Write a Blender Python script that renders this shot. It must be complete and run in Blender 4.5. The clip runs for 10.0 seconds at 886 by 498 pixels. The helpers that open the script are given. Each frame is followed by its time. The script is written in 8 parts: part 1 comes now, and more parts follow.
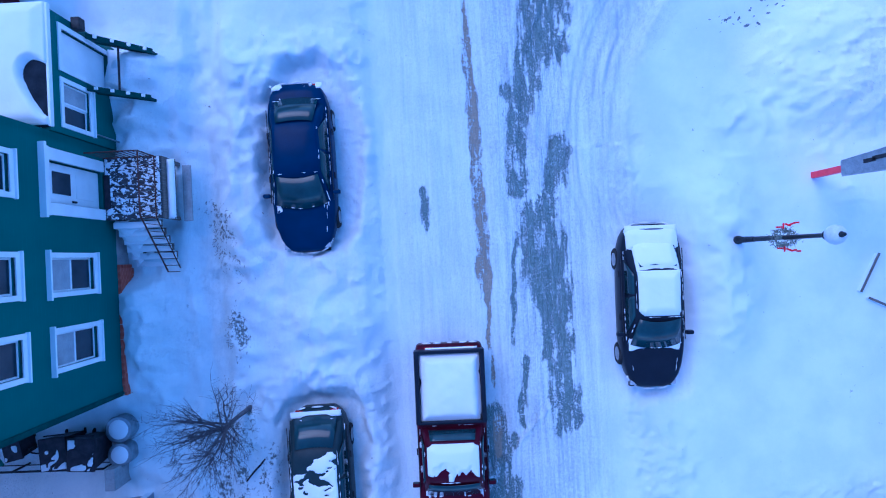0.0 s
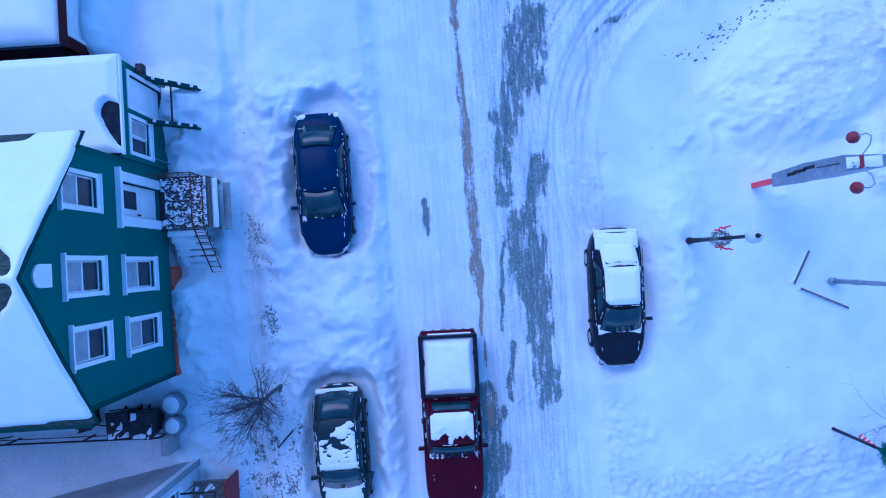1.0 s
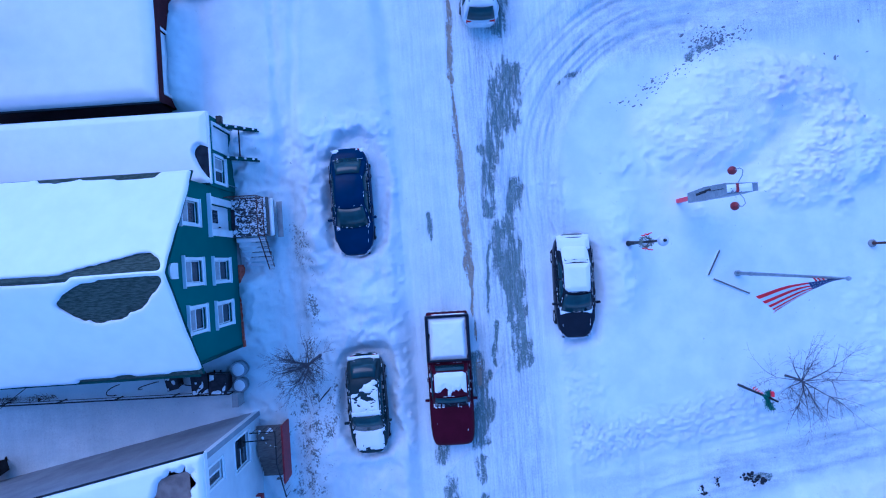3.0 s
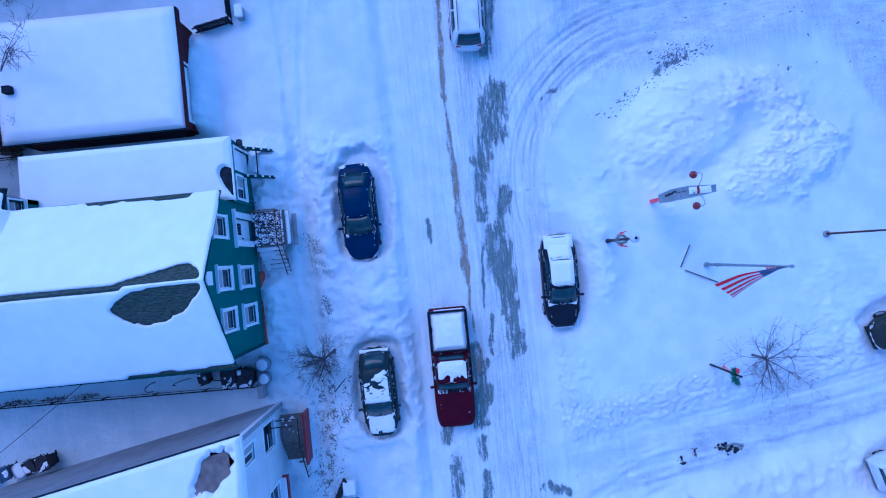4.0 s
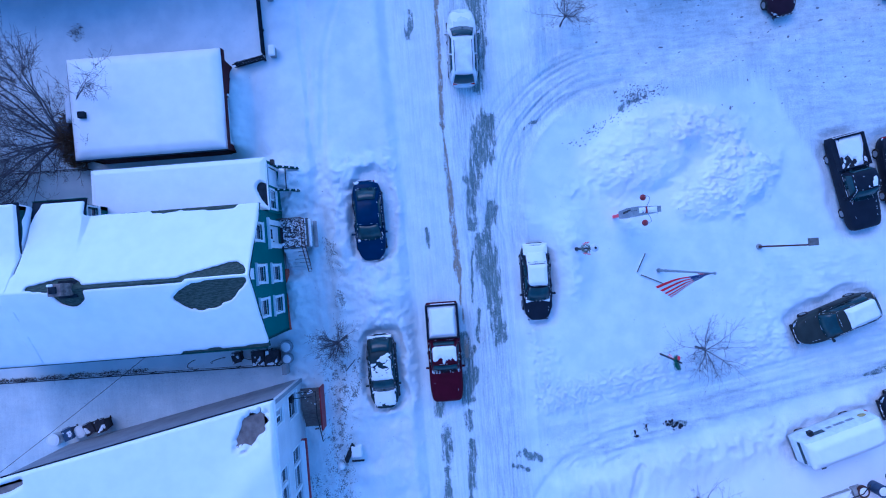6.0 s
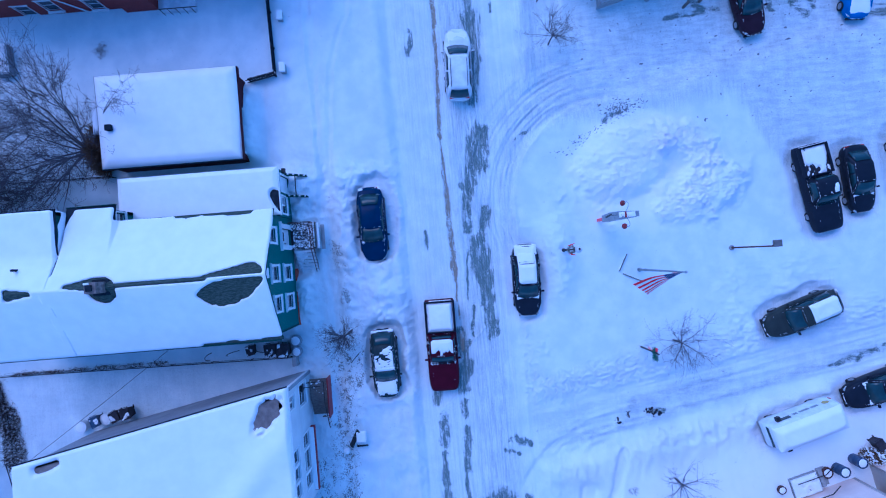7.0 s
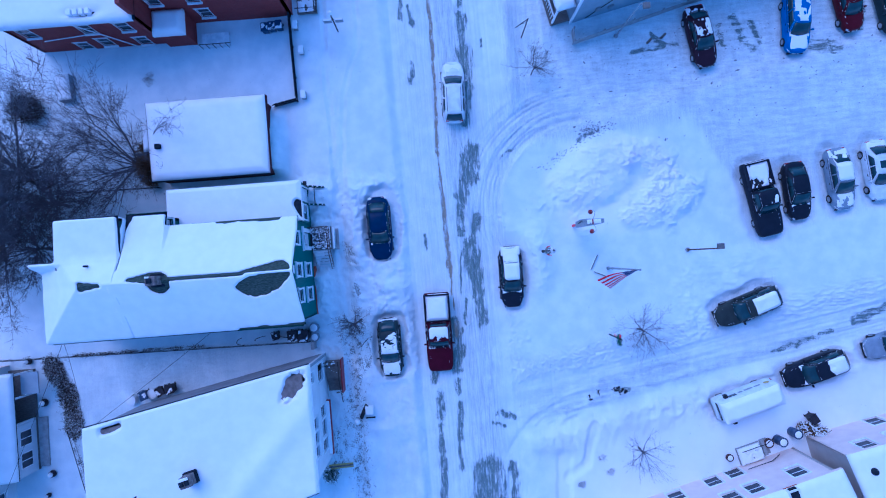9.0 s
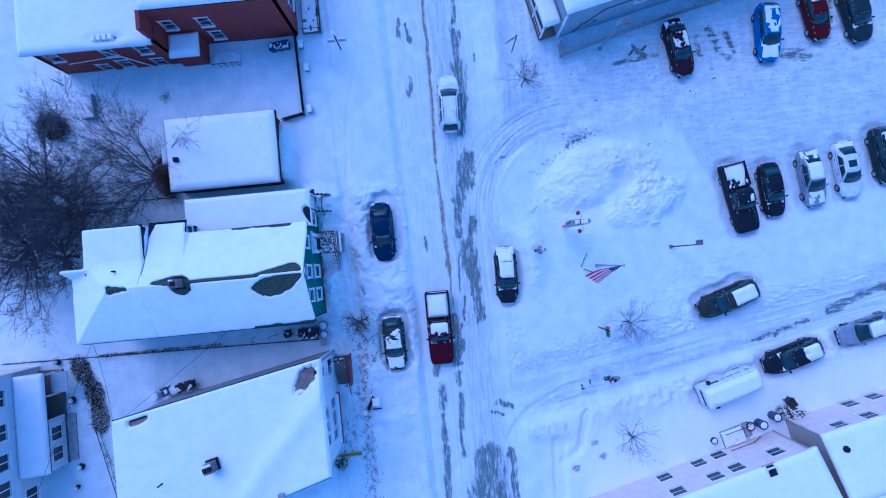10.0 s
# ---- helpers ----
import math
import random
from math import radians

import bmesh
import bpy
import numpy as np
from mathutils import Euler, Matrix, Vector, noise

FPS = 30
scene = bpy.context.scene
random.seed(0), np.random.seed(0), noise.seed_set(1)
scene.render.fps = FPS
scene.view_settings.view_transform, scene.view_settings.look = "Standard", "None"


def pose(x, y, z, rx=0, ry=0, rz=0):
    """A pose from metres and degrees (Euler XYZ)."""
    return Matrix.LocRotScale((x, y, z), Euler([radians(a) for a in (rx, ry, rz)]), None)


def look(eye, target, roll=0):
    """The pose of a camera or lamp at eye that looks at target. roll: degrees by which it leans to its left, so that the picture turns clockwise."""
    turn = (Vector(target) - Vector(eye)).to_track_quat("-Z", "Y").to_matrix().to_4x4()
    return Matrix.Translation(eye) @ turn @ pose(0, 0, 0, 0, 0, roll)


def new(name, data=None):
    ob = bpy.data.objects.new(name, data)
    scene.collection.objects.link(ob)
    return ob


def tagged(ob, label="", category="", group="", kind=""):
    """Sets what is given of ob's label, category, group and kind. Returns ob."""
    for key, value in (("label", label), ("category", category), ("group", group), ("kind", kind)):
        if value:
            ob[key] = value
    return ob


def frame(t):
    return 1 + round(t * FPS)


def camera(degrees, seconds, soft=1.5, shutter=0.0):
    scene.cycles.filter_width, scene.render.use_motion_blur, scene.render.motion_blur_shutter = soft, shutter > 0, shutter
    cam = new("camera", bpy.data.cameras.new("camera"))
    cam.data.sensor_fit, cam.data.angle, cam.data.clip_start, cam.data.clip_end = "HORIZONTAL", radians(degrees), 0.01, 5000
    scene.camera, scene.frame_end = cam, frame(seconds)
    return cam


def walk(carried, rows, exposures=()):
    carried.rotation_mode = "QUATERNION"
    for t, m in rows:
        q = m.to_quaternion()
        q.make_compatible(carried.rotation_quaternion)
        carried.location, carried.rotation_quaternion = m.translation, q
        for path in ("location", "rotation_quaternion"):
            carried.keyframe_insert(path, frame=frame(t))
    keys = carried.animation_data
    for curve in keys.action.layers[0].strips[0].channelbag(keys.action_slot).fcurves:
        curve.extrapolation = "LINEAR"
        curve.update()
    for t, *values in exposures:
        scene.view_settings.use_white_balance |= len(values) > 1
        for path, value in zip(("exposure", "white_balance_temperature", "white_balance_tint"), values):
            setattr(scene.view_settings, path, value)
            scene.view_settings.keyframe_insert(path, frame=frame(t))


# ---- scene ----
cam = camera(76.0, 10.0, 1.1)
PATH = [
    (0, (-0.484, 0.335, 16.89), (-0.496, 0.36, 14.89), -28.6),
    (0.5, (-0.504, 0.279, 18.372), (-0.51, 0.313, 16.373), -15.7),
    (1, (-0.413, 0.231, 19.967), (-0.426, 0.269, 17.967), -22.4),
    (1.5, (-0.402, 0.107, 21.522), (-0.415, 0.153, 19.523), -19.8),
    (2, (-0.404, 0.107, 23.098), (-0.417, 0.151, 21.098), -20.0),
    (2.5, (-0.462, 0.159, 24.648), (-0.469, 0.198, 22.649), -13.4),
    (4, (-0.37, 0.278, 29.126), (-0.376, 0.313, 27.126), -15.4),
    (4.5, (-0.463, 0.318, 30.516), (-0.46, 0.353, 28.517), 1.0),
    (5, (-0.411, 0.298, 31.961), (-0.407, 0.336, 29.961), 1.4),
    (5.5, (-0.269, 0.372, 33.347), (-0.268, 0.407, 31.347), -2.9),
    (7, (-0.247, 0.421, 37.575), (-0.235, 0.456, 35.576), 14.3),
    (7.5, (-0.085, 0.356, 39.137), (-0.078, 0.393, 37.137), 5.3),
    (8, (0.026, 0.339, 40.712), (0.03, 0.376, 38.712), -0.1),
    (8.5, (0.07, 0.371, 42.225), (0.075, 0.406, 40.225), 3.5),
    (9, (0.197, 0.297, 43.822), (0.198, 0.335, 41.822), -2.9),
    (9.5, (0.241, 0.237, 45.395), (0.241, 0.278, 43.396), -4.9),
    (10, (0.339, -0.023, 46.892), (0.337, 0.03, 44.893), -7.6),
]
walk(cam, [(t, look(eye, target, roll)) for t, eye, target, roll in PATH], [(0, 0.26, 3715, 12), (1, 0.18, 3695, 12), (2.5, 0.10, 3685, 12), (5, 0.0, 3695, 12), (10, 0.03, 3730, 12.5)])

# ---- light ----
world = bpy.data.worlds.new("winter_sky")
scene.world = world
world.use_nodes = True
wn = world.node_tree
sky = wn.nodes.new("ShaderNodeTexSky")
sky.sky_type = "NISHITA"
sky.sun_disc = False
sky.ozone_density = 0.35
sky.sun_elevation, sky.sun_rotation = radians(52), radians(-34)
wn.links.new(sky.outputs[0], wn.nodes["Background"].inputs[0])
wn.nodes["Background"].inputs[1].default_value = 0.18

sun_data = bpy.data.lights.new("sun", "SUN")
sun_data.energy, sun_data.angle, sun_data.color = 0.85, radians(40), (1.0, 0.565, 0.41)
sun = new("sun", sun_data)
sun.matrix_world = look((-6, 9, 14), (0, 0, 0))


# ---- materials ----
def make_mat(name, c1, c2, rough=0.6, scale=3.0, fine=40.0, bump=0.15, metal=0.0, stretch=(1, 1, 1), spec=0.5, coat=0.0, fleck=0.25):
    """A surface with blotches at one scale and grain at another."""
    m = bpy.data.materials.new(name)
    m.use_nodes = True
    nt = m.node_tree
    p = nt.nodes["Principled BSDF"]
    tc = nt.nodes.new("ShaderNodeTexCoord")
    mp = nt.nodes.new("ShaderNodeMapping")
    mp.inputs["Scale"].default_value = stretch
    nt.links.new(tc.outputs["Object"], mp.inputs[0])
    n1, n2 = nt.nodes.new("ShaderNodeTexNoise"), nt.nodes.new("ShaderNodeTexNoise")
    for n, s in ((n1, scale), (n2, fine)):
        n.inputs["Scale"].default_value = s
        n.inputs["Detail"].default_value = 4
        nt.links.new(mp.outputs[0], n.inputs["Vector"])
    ramp = nt.nodes.new("ShaderNodeValToRGB")
    ramp.color_ramp.elements[0].position, ramp.color_ramp.elements[1].position = 0.35, 0.65
    ramp.color_ramp.elements[0].color, ramp.color_ramp.elements[1].color = (*c1, 1), (*c2, 1)
    nt.links.new(n1.outputs[0], ramp.inputs[0])
    mix = nt.nodes.new("ShaderNodeMix")
    mix.data_type, mix.blend_type = "RGBA", "OVERLAY"
    mix.inputs[0].default_value = fleck
    nt.links.new(ramp.outputs[0], mix.inputs[6])
    nt.links.new(n2.outputs[0], mix.inputs[7])
    nt.links.new(mix.outputs[2], p.inputs["Base Color"])
    p.inputs["Roughness"].default_value, p.inputs["Metallic"].default_value = rough, metal
    p.inputs["Specular IOR Level"].default_value = spec
    p.inputs["Coat Weight"].default_value = coat
    if bump:
        b = nt.nodes.new("ShaderNodeBump")
        b.inputs["Strength"].default_value, b.inputs["Distance"].default_value = bump, 0.02
        nt.links.new(n2.outputs[0], b.inputs["Height"])
        nt.links.new(b.outputs[0], p.inputs["Normal"])
    return m


def siding_mat(name, c1, c2, course=0.12, depth=0.5):
    """Painted boards: blotched paint with a shallow lap every course."""
    m = make_mat(name, c1, c2, 0.55, 1.2, 25.0, 0.0, fleck=0.12)
    nt = m.node_tree
    p = nt.nodes["Principled BSDF"]
    tc = nt.nodes["Texture Coordinate"]
    sep = nt.nodes.new("ShaderNodeSeparateXYZ")
    nt.links.new(tc.outputs["Object"], sep.inputs[0])
    div, frac = nt.nodes.new("ShaderNodeMath"), nt.nodes.new("ShaderNodeMath")
    div.operation, frac.operation = "DIVIDE", "FRACT"
    div.inputs[1].default_value = course
    nt.links.new(sep.outputs[2], div.inputs[0])
    nt.links.new(div.outputs[0], frac.inputs[0])
    b = nt.nodes.new("ShaderNodeBump")
    b.invert = True
    b.inputs["Strength"].default_value, b.inputs["Distance"].default_value = depth, 0.012
    nt.links.new(frac.outputs[0], b.inputs["Height"])
    nt.links.new(b.outputs[0], p.inputs["Normal"])
    return m


def brick_mat(name):
    m = make_mat(name, (0.16, 0.024, 0.024), (0.22, 0.040, 0.034), 0.8, 2.0, 30.0, 0.0)
    nt = m.node_tree
    p = nt.nodes["Principled BSDF"]
    bt = nt.nodes.new("ShaderNodeTexBrick")
    mp = nt.nodes.new("ShaderNodeMapping")
    mp.inputs["Rotation"].default_value = (radians(90), 0, 0)
    nt.links.new(nt.nodes["Texture Coordinate"].outputs["Object"], mp.inputs[0])
    nt.links.new(mp.outputs[0], bt.inputs["Vector"])
    bt.inputs["Scale"].default_value = 4.6
    bt.inputs["Color1"].default_value, bt.inputs["Color2"].default_value = (0.21, 0.032, 0.030, 1), (0.15, 0.022, 0.022, 1)
    bt.inputs["Mortar"].default_value = (0.17, 0.07, 0.06, 1)
    mix = nt.nodes.new("ShaderNodeMix")
    mix.data_type, mix.blend_type = "RGBA", "MIX"
    mix.inputs[0].default_value = 0.5
    nt.links.new(nt.nodes["Mix"].outputs[2], mix.inputs[6])
    nt.links.new(bt.outputs[0], mix.inputs[7])
    nt.links.new(mix.outputs[2], p.inputs["Base Color"])
    return m


def glass_mat(name, tint, rough=0.08):
    """Dark window glass seen from outside: a glossy sheet over a dim interior."""
    m = make_mat(name, tint, tuple(c * 1.5 for c in tint), rough, 1.5, 8.0, 0.0, fleck=0.1, spec=0.3)
    m.node_tree.nodes["Principled BSDF"].inputs["Coat Weight"].default_value = 0.2
    return m


snow_mat = make_mat("snow", (0.83, 0.825, 0.825), (0.88, 0.87, 0.87), 0.75, 1.3, 22.0, 0.2, spec=0.25, fleck=0.04)
old_snow_mat = make_mat("trodden_snow", (0.60, 0.64, 0.68), (0.82, 0.84, 0.86), 0.8, 2.2, 18.0, 0.5, spec=0.2, fleck=0.2)
green_mat = siding_mat("green_clapboard", (0.007, 0.092, 0.074), (0.010, 0.108, 0.086))
white_siding_mat = siding_mat("white_siding", (0.60, 0.62, 0.64), (0.68, 0.70, 0.72), 0.14)
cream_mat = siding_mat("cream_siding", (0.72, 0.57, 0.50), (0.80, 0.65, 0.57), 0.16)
# darker copy of the cream siding, with shade in its colour
shaded_cream_mat = siding_mat("shaded_cream_siding", (0.42, 0.37, 0.34), (0.48, 0.43, 0.39), 0.16)
grey_siding_mat = siding_mat("grey_siding", (0.27, 0.32, 0.37), (0.33, 0.38, 0.43), 0.14)
rough_grey_mat = make_mat("grey_side_wall", (0.26, 0.27, 0.30), (0.34, 0.35, 0.38), 0.85, 0.9, 14.0, 0.3)
brickwork_mat = brick_mat("red_brickwork")
brick_piece_mat = make_mat("red_brick", (0.30, 0.07, 0.04), (0.42, 0.13, 0.08), 0.85, 5.0, 60.0, 0.4)
trim_mat = make_mat("white_trim", (0.74, 0.75, 0.76), (0.82, 0.83, 0.84), 0.5, 2.0, 30.0, 0.1, fleck=0.08)
pane_mat = glass_mat("window_glass", (0.025, 0.032, 0.042))
blind_mat = make_mat("window_blind", (0.30, 0.31, 0.33), (0.40, 0.41, 0.43), 0.7, 3.0, 30.0, 0.1)
car_glass_mat = glass_mat("car_glass", (0.018, 0.038, 0.044), 0.06)
shingle_mat = make_mat("asphalt_shingle", (0.032, 0.046, 0.038), (0.09, 0.11, 0.09), 0.9, 5.0, 50.0, 0.6, stretch=(1, 6, 1), fleck=0.5, spec=0.15)
brown_shingle_mat = make_mat("brown_shingle", (0.13, 0.11, 0.10), (0.21, 0.18, 0.16), 0.9, 3.0, 40.0, 0.5, fleck=0.4)
tar_mat = make_mat("dark_roofing", (0.014, 0.018, 0.026), (0.026, 0.032, 0.042), 0.8, 3.0, 30.0, 0.3, spec=0.05)
rust_mat = make_mat("rusty_iron", (0.035, 0.018, 0.016), (0.09, 0.035, 0.025), 0.7, 9.0, 60.0, 0.3)
iron_mat = make_mat("dark_iron", (0.020, 0.022, 0.026), (0.040, 0.043, 0.048), 0.5, 9.0, 60.0, 0.2, metal=0.3, spec=0.15)
steel_mat = make_mat("galvanised_steel", (0.26, 0.28, 0.30), (0.38, 0.40, 0.42), 0.4, 6.0, 40.0, 0.1, metal=0.7)
dark_bark_mat = make_mat("dark_bark", (0.018, 0.016, 0.018), (0.045, 0.038, 0.038), 0.9, 8.0, 40.0, 0.6, spec=0.15)
bark_mat = make_mat("bark", (0.085, 0.075, 0.08), (0.16, 0.14, 0.14), 0.9, 8.0, 40.0, 0.6)
grey_bark_mat = make_mat("grey_bark", (0.075, 0.073, 0.082), (0.15, 0.14, 0.15), 0.9, 8.0, 40.0, 0.6, spec=0.15)
ivy_mat = make_mat("dry_ivy", (0.09, 0.055, 0.035), (0.20, 0.13, 0.075), 0.9, 9.0, 60.0, 0.6)
old_board_mat = make_mat("wet_grey_boards", (0.045, 0.045, 0.05), (0.10, 0.10, 0.105), 0.8, 4.0, 40.0, 0.3, stretch=(1, 8, 1), spec=0.2)
wood_mat = make_mat("weathered_wood", (0.10, 0.09, 0.08), (0.19, 0.17, 0.15), 0.85, 4.0, 40.0, 0.4, stretch=(1, 8, 1))
dark_green_mat = make_mat("dark_green_paint", (0.010, 0.035, 0.032), (0.02, 0.06, 0.05), 0.6, 6.0, 40.0, 0.2, spec=0.15)
bin_mat = make_mat("dark_plastic", (0.020, 0.020, 0.026), (0.042, 0.036, 0.044), 0.45, 6.0, 40.0, 0.1, spec=0.15)
bin_blue_mat = make_mat("blue_plastic", (0.02, 0.04, 0.09), (0.03, 0.06, 0.13), 0.45, 6.0, 40.0, 0.1)
red_paint_mat = make_mat("red_paint", (0.70, 0.02, 0.05), (0.80, 0.035, 0.065), 0.4, 4.0, 30.0, 0.1)
garage_red_mat = make_mat("maroon_boards", (0.028, 0.006, 0.010), (0.05, 0.009, 0.014), 0.7, 4.0, 30.0, 0.2, spec=0.15)
dark_red_mat = make_mat("dark_red_paint", (0.16, 0.012, 0.018), (0.24, 0.02, 0.028), 0.5, 4.0, 30.0, 0.1)
chimney_mat = make_mat("sooty_masonry", (0.10, 0.085, 0.08), (0.24, 0.20, 0.18), 0.9, 5.0, 30.0, 0.5)
sign_grey_mat = make_mat("grey_sheet_metal", (0.24, 0.26, 0.28), (0.34, 0.36, 0.38), 0.45, 4.0, 30.0, 0.1, metal=0.4)
milk_mat = make_mat("milky_globe", (0.55, 0.56, 0.57), (0.65, 0.66, 0.67), 0.3, 4.0, 20.0, 0.0)
concrete_mat = make_mat("concrete", (0.26, 0.26, 0.26), (0.38, 0.38, 0.38), 0.9, 3.0, 30.0, 0.4)
tyre_mat = make_mat("tyre_rubber", (0.018, 0.018, 0.020), (0.04, 0.04, 0.042), 0.85, 8.0, 40.0, 0.3, spec=0.15)
rim_mat = make_mat("alloy_rim", (0.30, 0.31, 0.33), (0.42, 0.43, 0.45), 0.35, 8.0, 40.0, 0.0, metal=0.8)
black_trim_mat = make_mat("black_trim", (0.016, 0.016, 0.019), (0.034, 0.034, 0.038), 0.5, 8.0, 40.0, 0.1, spec=0.15)
lamp_glass_mat = make_mat("headlight_glass", (0.35, 0.37, 0.40), (0.45, 0.47, 0.5), 0.15, 8.0, 30.0, 0.0)
tail_mat = make_mat("tail_light_red", (0.30, 0.008, 0.012), (0.42, 0.015, 0.02), 0.25, 8.0, 30.0, 0.0)
yellow_mat = make_mat("yellow_paint", (0.36, 0.29, 0.07), (0.45, 0.37, 0.12), 0.5, 6.0, 30.0, 0.1)
leaf_green_mat = make_mat("green_tinsel", (0.015, 0.10, 0.06), (0.05, 0.17, 0.11), 0.5, 9.0, 50.0, 0.2)
flag_white_mat = make_mat("flag_white", (0.68, 0.68, 0.68), (0.76, 0.76, 0.76), 0.8, 3.0, 80.0, 0.1)
flag_red_mat = make_mat("flag_red", (0.60, 0.004, 0.016), (0.68, 0.007, 0.022), 0.8, 3.0, 80.0, 0.1)
flag_blue_mat = make_mat("flag_blue", (0.02, 0.03, 0.11), (0.03, 0.04, 0.15), 0.8, 3.0, 80.0, 0.1)
bush_mat = make_mat("evergreen", (0.012, 0.028, 0.016), (0.035, 0.06, 0.03), 0.8, 8.0, 40.0, 0.3)
twig_mat = make_mat("dry_twigs", (0.035, 0.03, 0.028), (0.09, 0.075, 0.065), 0.9, 8.0, 40.0, 0.3)


def paint(name, c):
    return make_mat(name, c, tuple(min(1, v * 1.25) for v in c), 0.32, 2.0, 30.0, 0.02, metal=0.0, coat=0.02, fleck=0.1, spec=0.07)


def ground_mat():
    """Snow over asphalt: the sheet's own thinness tells where the road shows through, grain breaks the edge."""
    m = make_mat("snowy_ground", (0.70, 0.75, 0.765), (0.80, 0.835, 0.84), 0.8, 0.9, 9.0, 0.0, spec=0.2, fleck=0.06)
    nt = m.node_tree
    p = nt.nodes["Principled BSDF"]
    tc = nt.nodes["Texture Coordinate"]

    def attr(name):
        a = nt.nodes.new("ShaderNodeAttribute")
        a.attribute_name = name
        return a.outputs["Fac"]

    def tex(scale, detail, stretch, turn=0):
        mp = nt.nodes.new("ShaderNodeMapping")
        mp.inputs["Rotation"].default_value = (0, 0, radians(turn))
        mp.inputs["Scale"].default_value = stretch
        nt.links.new(tc.outputs["Object"], mp.inputs[0])
        n = nt.nodes.new("ShaderNodeTexNoise")
        n.inputs["Scale"].default_value, n.inputs["Detail"].default_value = scale, detail
        n.inputs["Roughness"].default_value = 0.62
        nt.links.new(mp.outputs[0], n.inputs["Vector"])
        return n.outputs[0]

    def op(kind, a, b, clamp=False):
        n = nt.nodes.new("ShaderNodeMath")
        n.operation, n.use_clamp = kind, clamp
        for k, v in enumerate((a, b)):
            if isinstance(v, (int, float)):
                n.inputs[k].default_value = v
            else:
                nt.links.new(v, n.inputs[k])
        return n.outputs[0]

    def blend(fac, a, b):
        n = nt.nodes.new("ShaderNodeMix")
        n.data_type = "RGBA"
        nt.links.new(fac, n.inputs[0])
        for k, v in ((6, a), (7, b)):
            if isinstance(v, tuple):
                n.inputs[k].default_value = (*v, 1)
            else:
                nt.links.new(v, n.inputs[k])
        return n.outputs[2]

    def centred(v, k, by=0.5):
        return op("MULTIPLY", op("SUBTRACT", v, by), k)

    streak = tex(4.0, 8, (1.0, 0.30, 1.0))
    long_streak = tex(9.0, 6, (1.0, 0.05, 1.0))
    cross_streak = tex(3.4, 8, (0.22, 1.0, 1.0), -12)
    streak = op("ADD", op("MULTIPLY", streak, op("SUBTRACT", 1.0, attr("crosswise"))), op("MULTIPLY", tex(4.0, 8, (0.28, 1.0, 1.0), -14), attr("crosswise")))
    long_streak = op("ADD", op("MULTIPLY", long_streak, op("SUBTRACT", 1.0, attr("crosswise"))), op("MULTIPLY", cross_streak, attr("crosswise")))
    crumbs = tex(13.0, 8, (1.0, 0.8, 1.0))
    grain = tex(30.0, 5, (1.0, 0.8, 1.0))
    speck = tex(62.0, 3, (1, 0.7, 1))
    # snow thins out raggedly towards the bare strips and lies in streaks on them
    rag = op("ADD", op("ADD", centred(streak, 4.2), centred(crumbs, 2.6)), op("ADD", centred(long_streak, 3.2), centred(grain, 3.4)))
    bare = op("MULTIPLY", op("SUBTRACT", op("ADD", attr("bare"), op("MULTIPLY", rag, op("ADD", op("MULTIPLY", attr("bare"), 0.66), 0.10))), 0.49), 3.4, True)
    asphalt = blend(centred(grain, 2.5, 0.3), (0.066, 0.094, 0.086), (0.21, 0.275, 0.255))
    salted = blend(op("MULTIPLY", centred(op("ADD", speck, centred(crumbs, 0.6)), 5.0, 0.51), 1.0, True), asphalt, (0.52, 0.585, 0.61))
    tan = blend(centred(grain, 2.5, 0.3), (0.24, 0.19, 0.13), (0.50, 0.42, 0.32))
    line = blend(op("MULTIPLY", op("MULTIPLY", attr("line"), 2.2, True), op("ADD", crumbs, 0.3), True), salted, tan)
    # packed and driven snow: long smears, crumbs, and pits whose shade is painted
    smear = op("ADD", centred(long_streak, 3.6), op("ADD", centred(tex(2.0, 8, (1.0, 0.4, 1)), 2.0), op("ADD", centred(crumbs, 2.2), centred(grain, 2.4))))
    grime_shade = op("MULTIPLY", attr("grime_shade"), op("ADD", smear, 0.55), True)
    crumb_shade = op("MULTIPLY", attr("rough"), op("MULTIPLY", op("SUBTRACT", op("ADD", crumbs, centred(speck, 1.2)), 0.56), 5.0, True), True)
    # cleaner snow, with the sun's warm light put into its colour
    fresh = blend(attr("clean_lit"), nt.nodes["Mix"].outputs[2], (0.89, 0.88, 0.88))
    fresh = blend(crumb_shade, fresh, (0.66, 0.71, 0.765))
    # darkens for dirt, and for shade by cars and in the alley
    snow = blend(grime_shade, fresh, (0.36, 0.405, 0.41))
    earth = blend(grain, (0.05, 0.06, 0.06), (0.30, 0.32, 0.31))
    turf = op("MULTIPLY", op("SUBTRACT", op("ADD", op("MULTIPLY", attr("turf"), 0.9), op("ADD", op("MULTIPLY", centred(tex(2.6, 8, (1, 0.8, 1)), 2.2), 1.0), centred(crumbs, 2.2))), 0.58), 3.5, True)
    snow = blend(turf, snow, earth)
    nt.links.new(blend(bare, snow, line), p.inputs["Base Color"])
    # crumbled lumps stand up where the snow was shovelled or ploughed
    mp = nt.nodes.new("ShaderNodeMapping")
    nt.links.new(tc.outputs["Object"], mp.inputs[0])
    vor = nt.nodes.new("ShaderNodeTexVoronoi")
    vor.feature, vor.inputs["Scale"].default_value = "SMOOTH_F1", 7.5
    nt.links.new(mp.outputs[0], vor.inputs["Vector"])
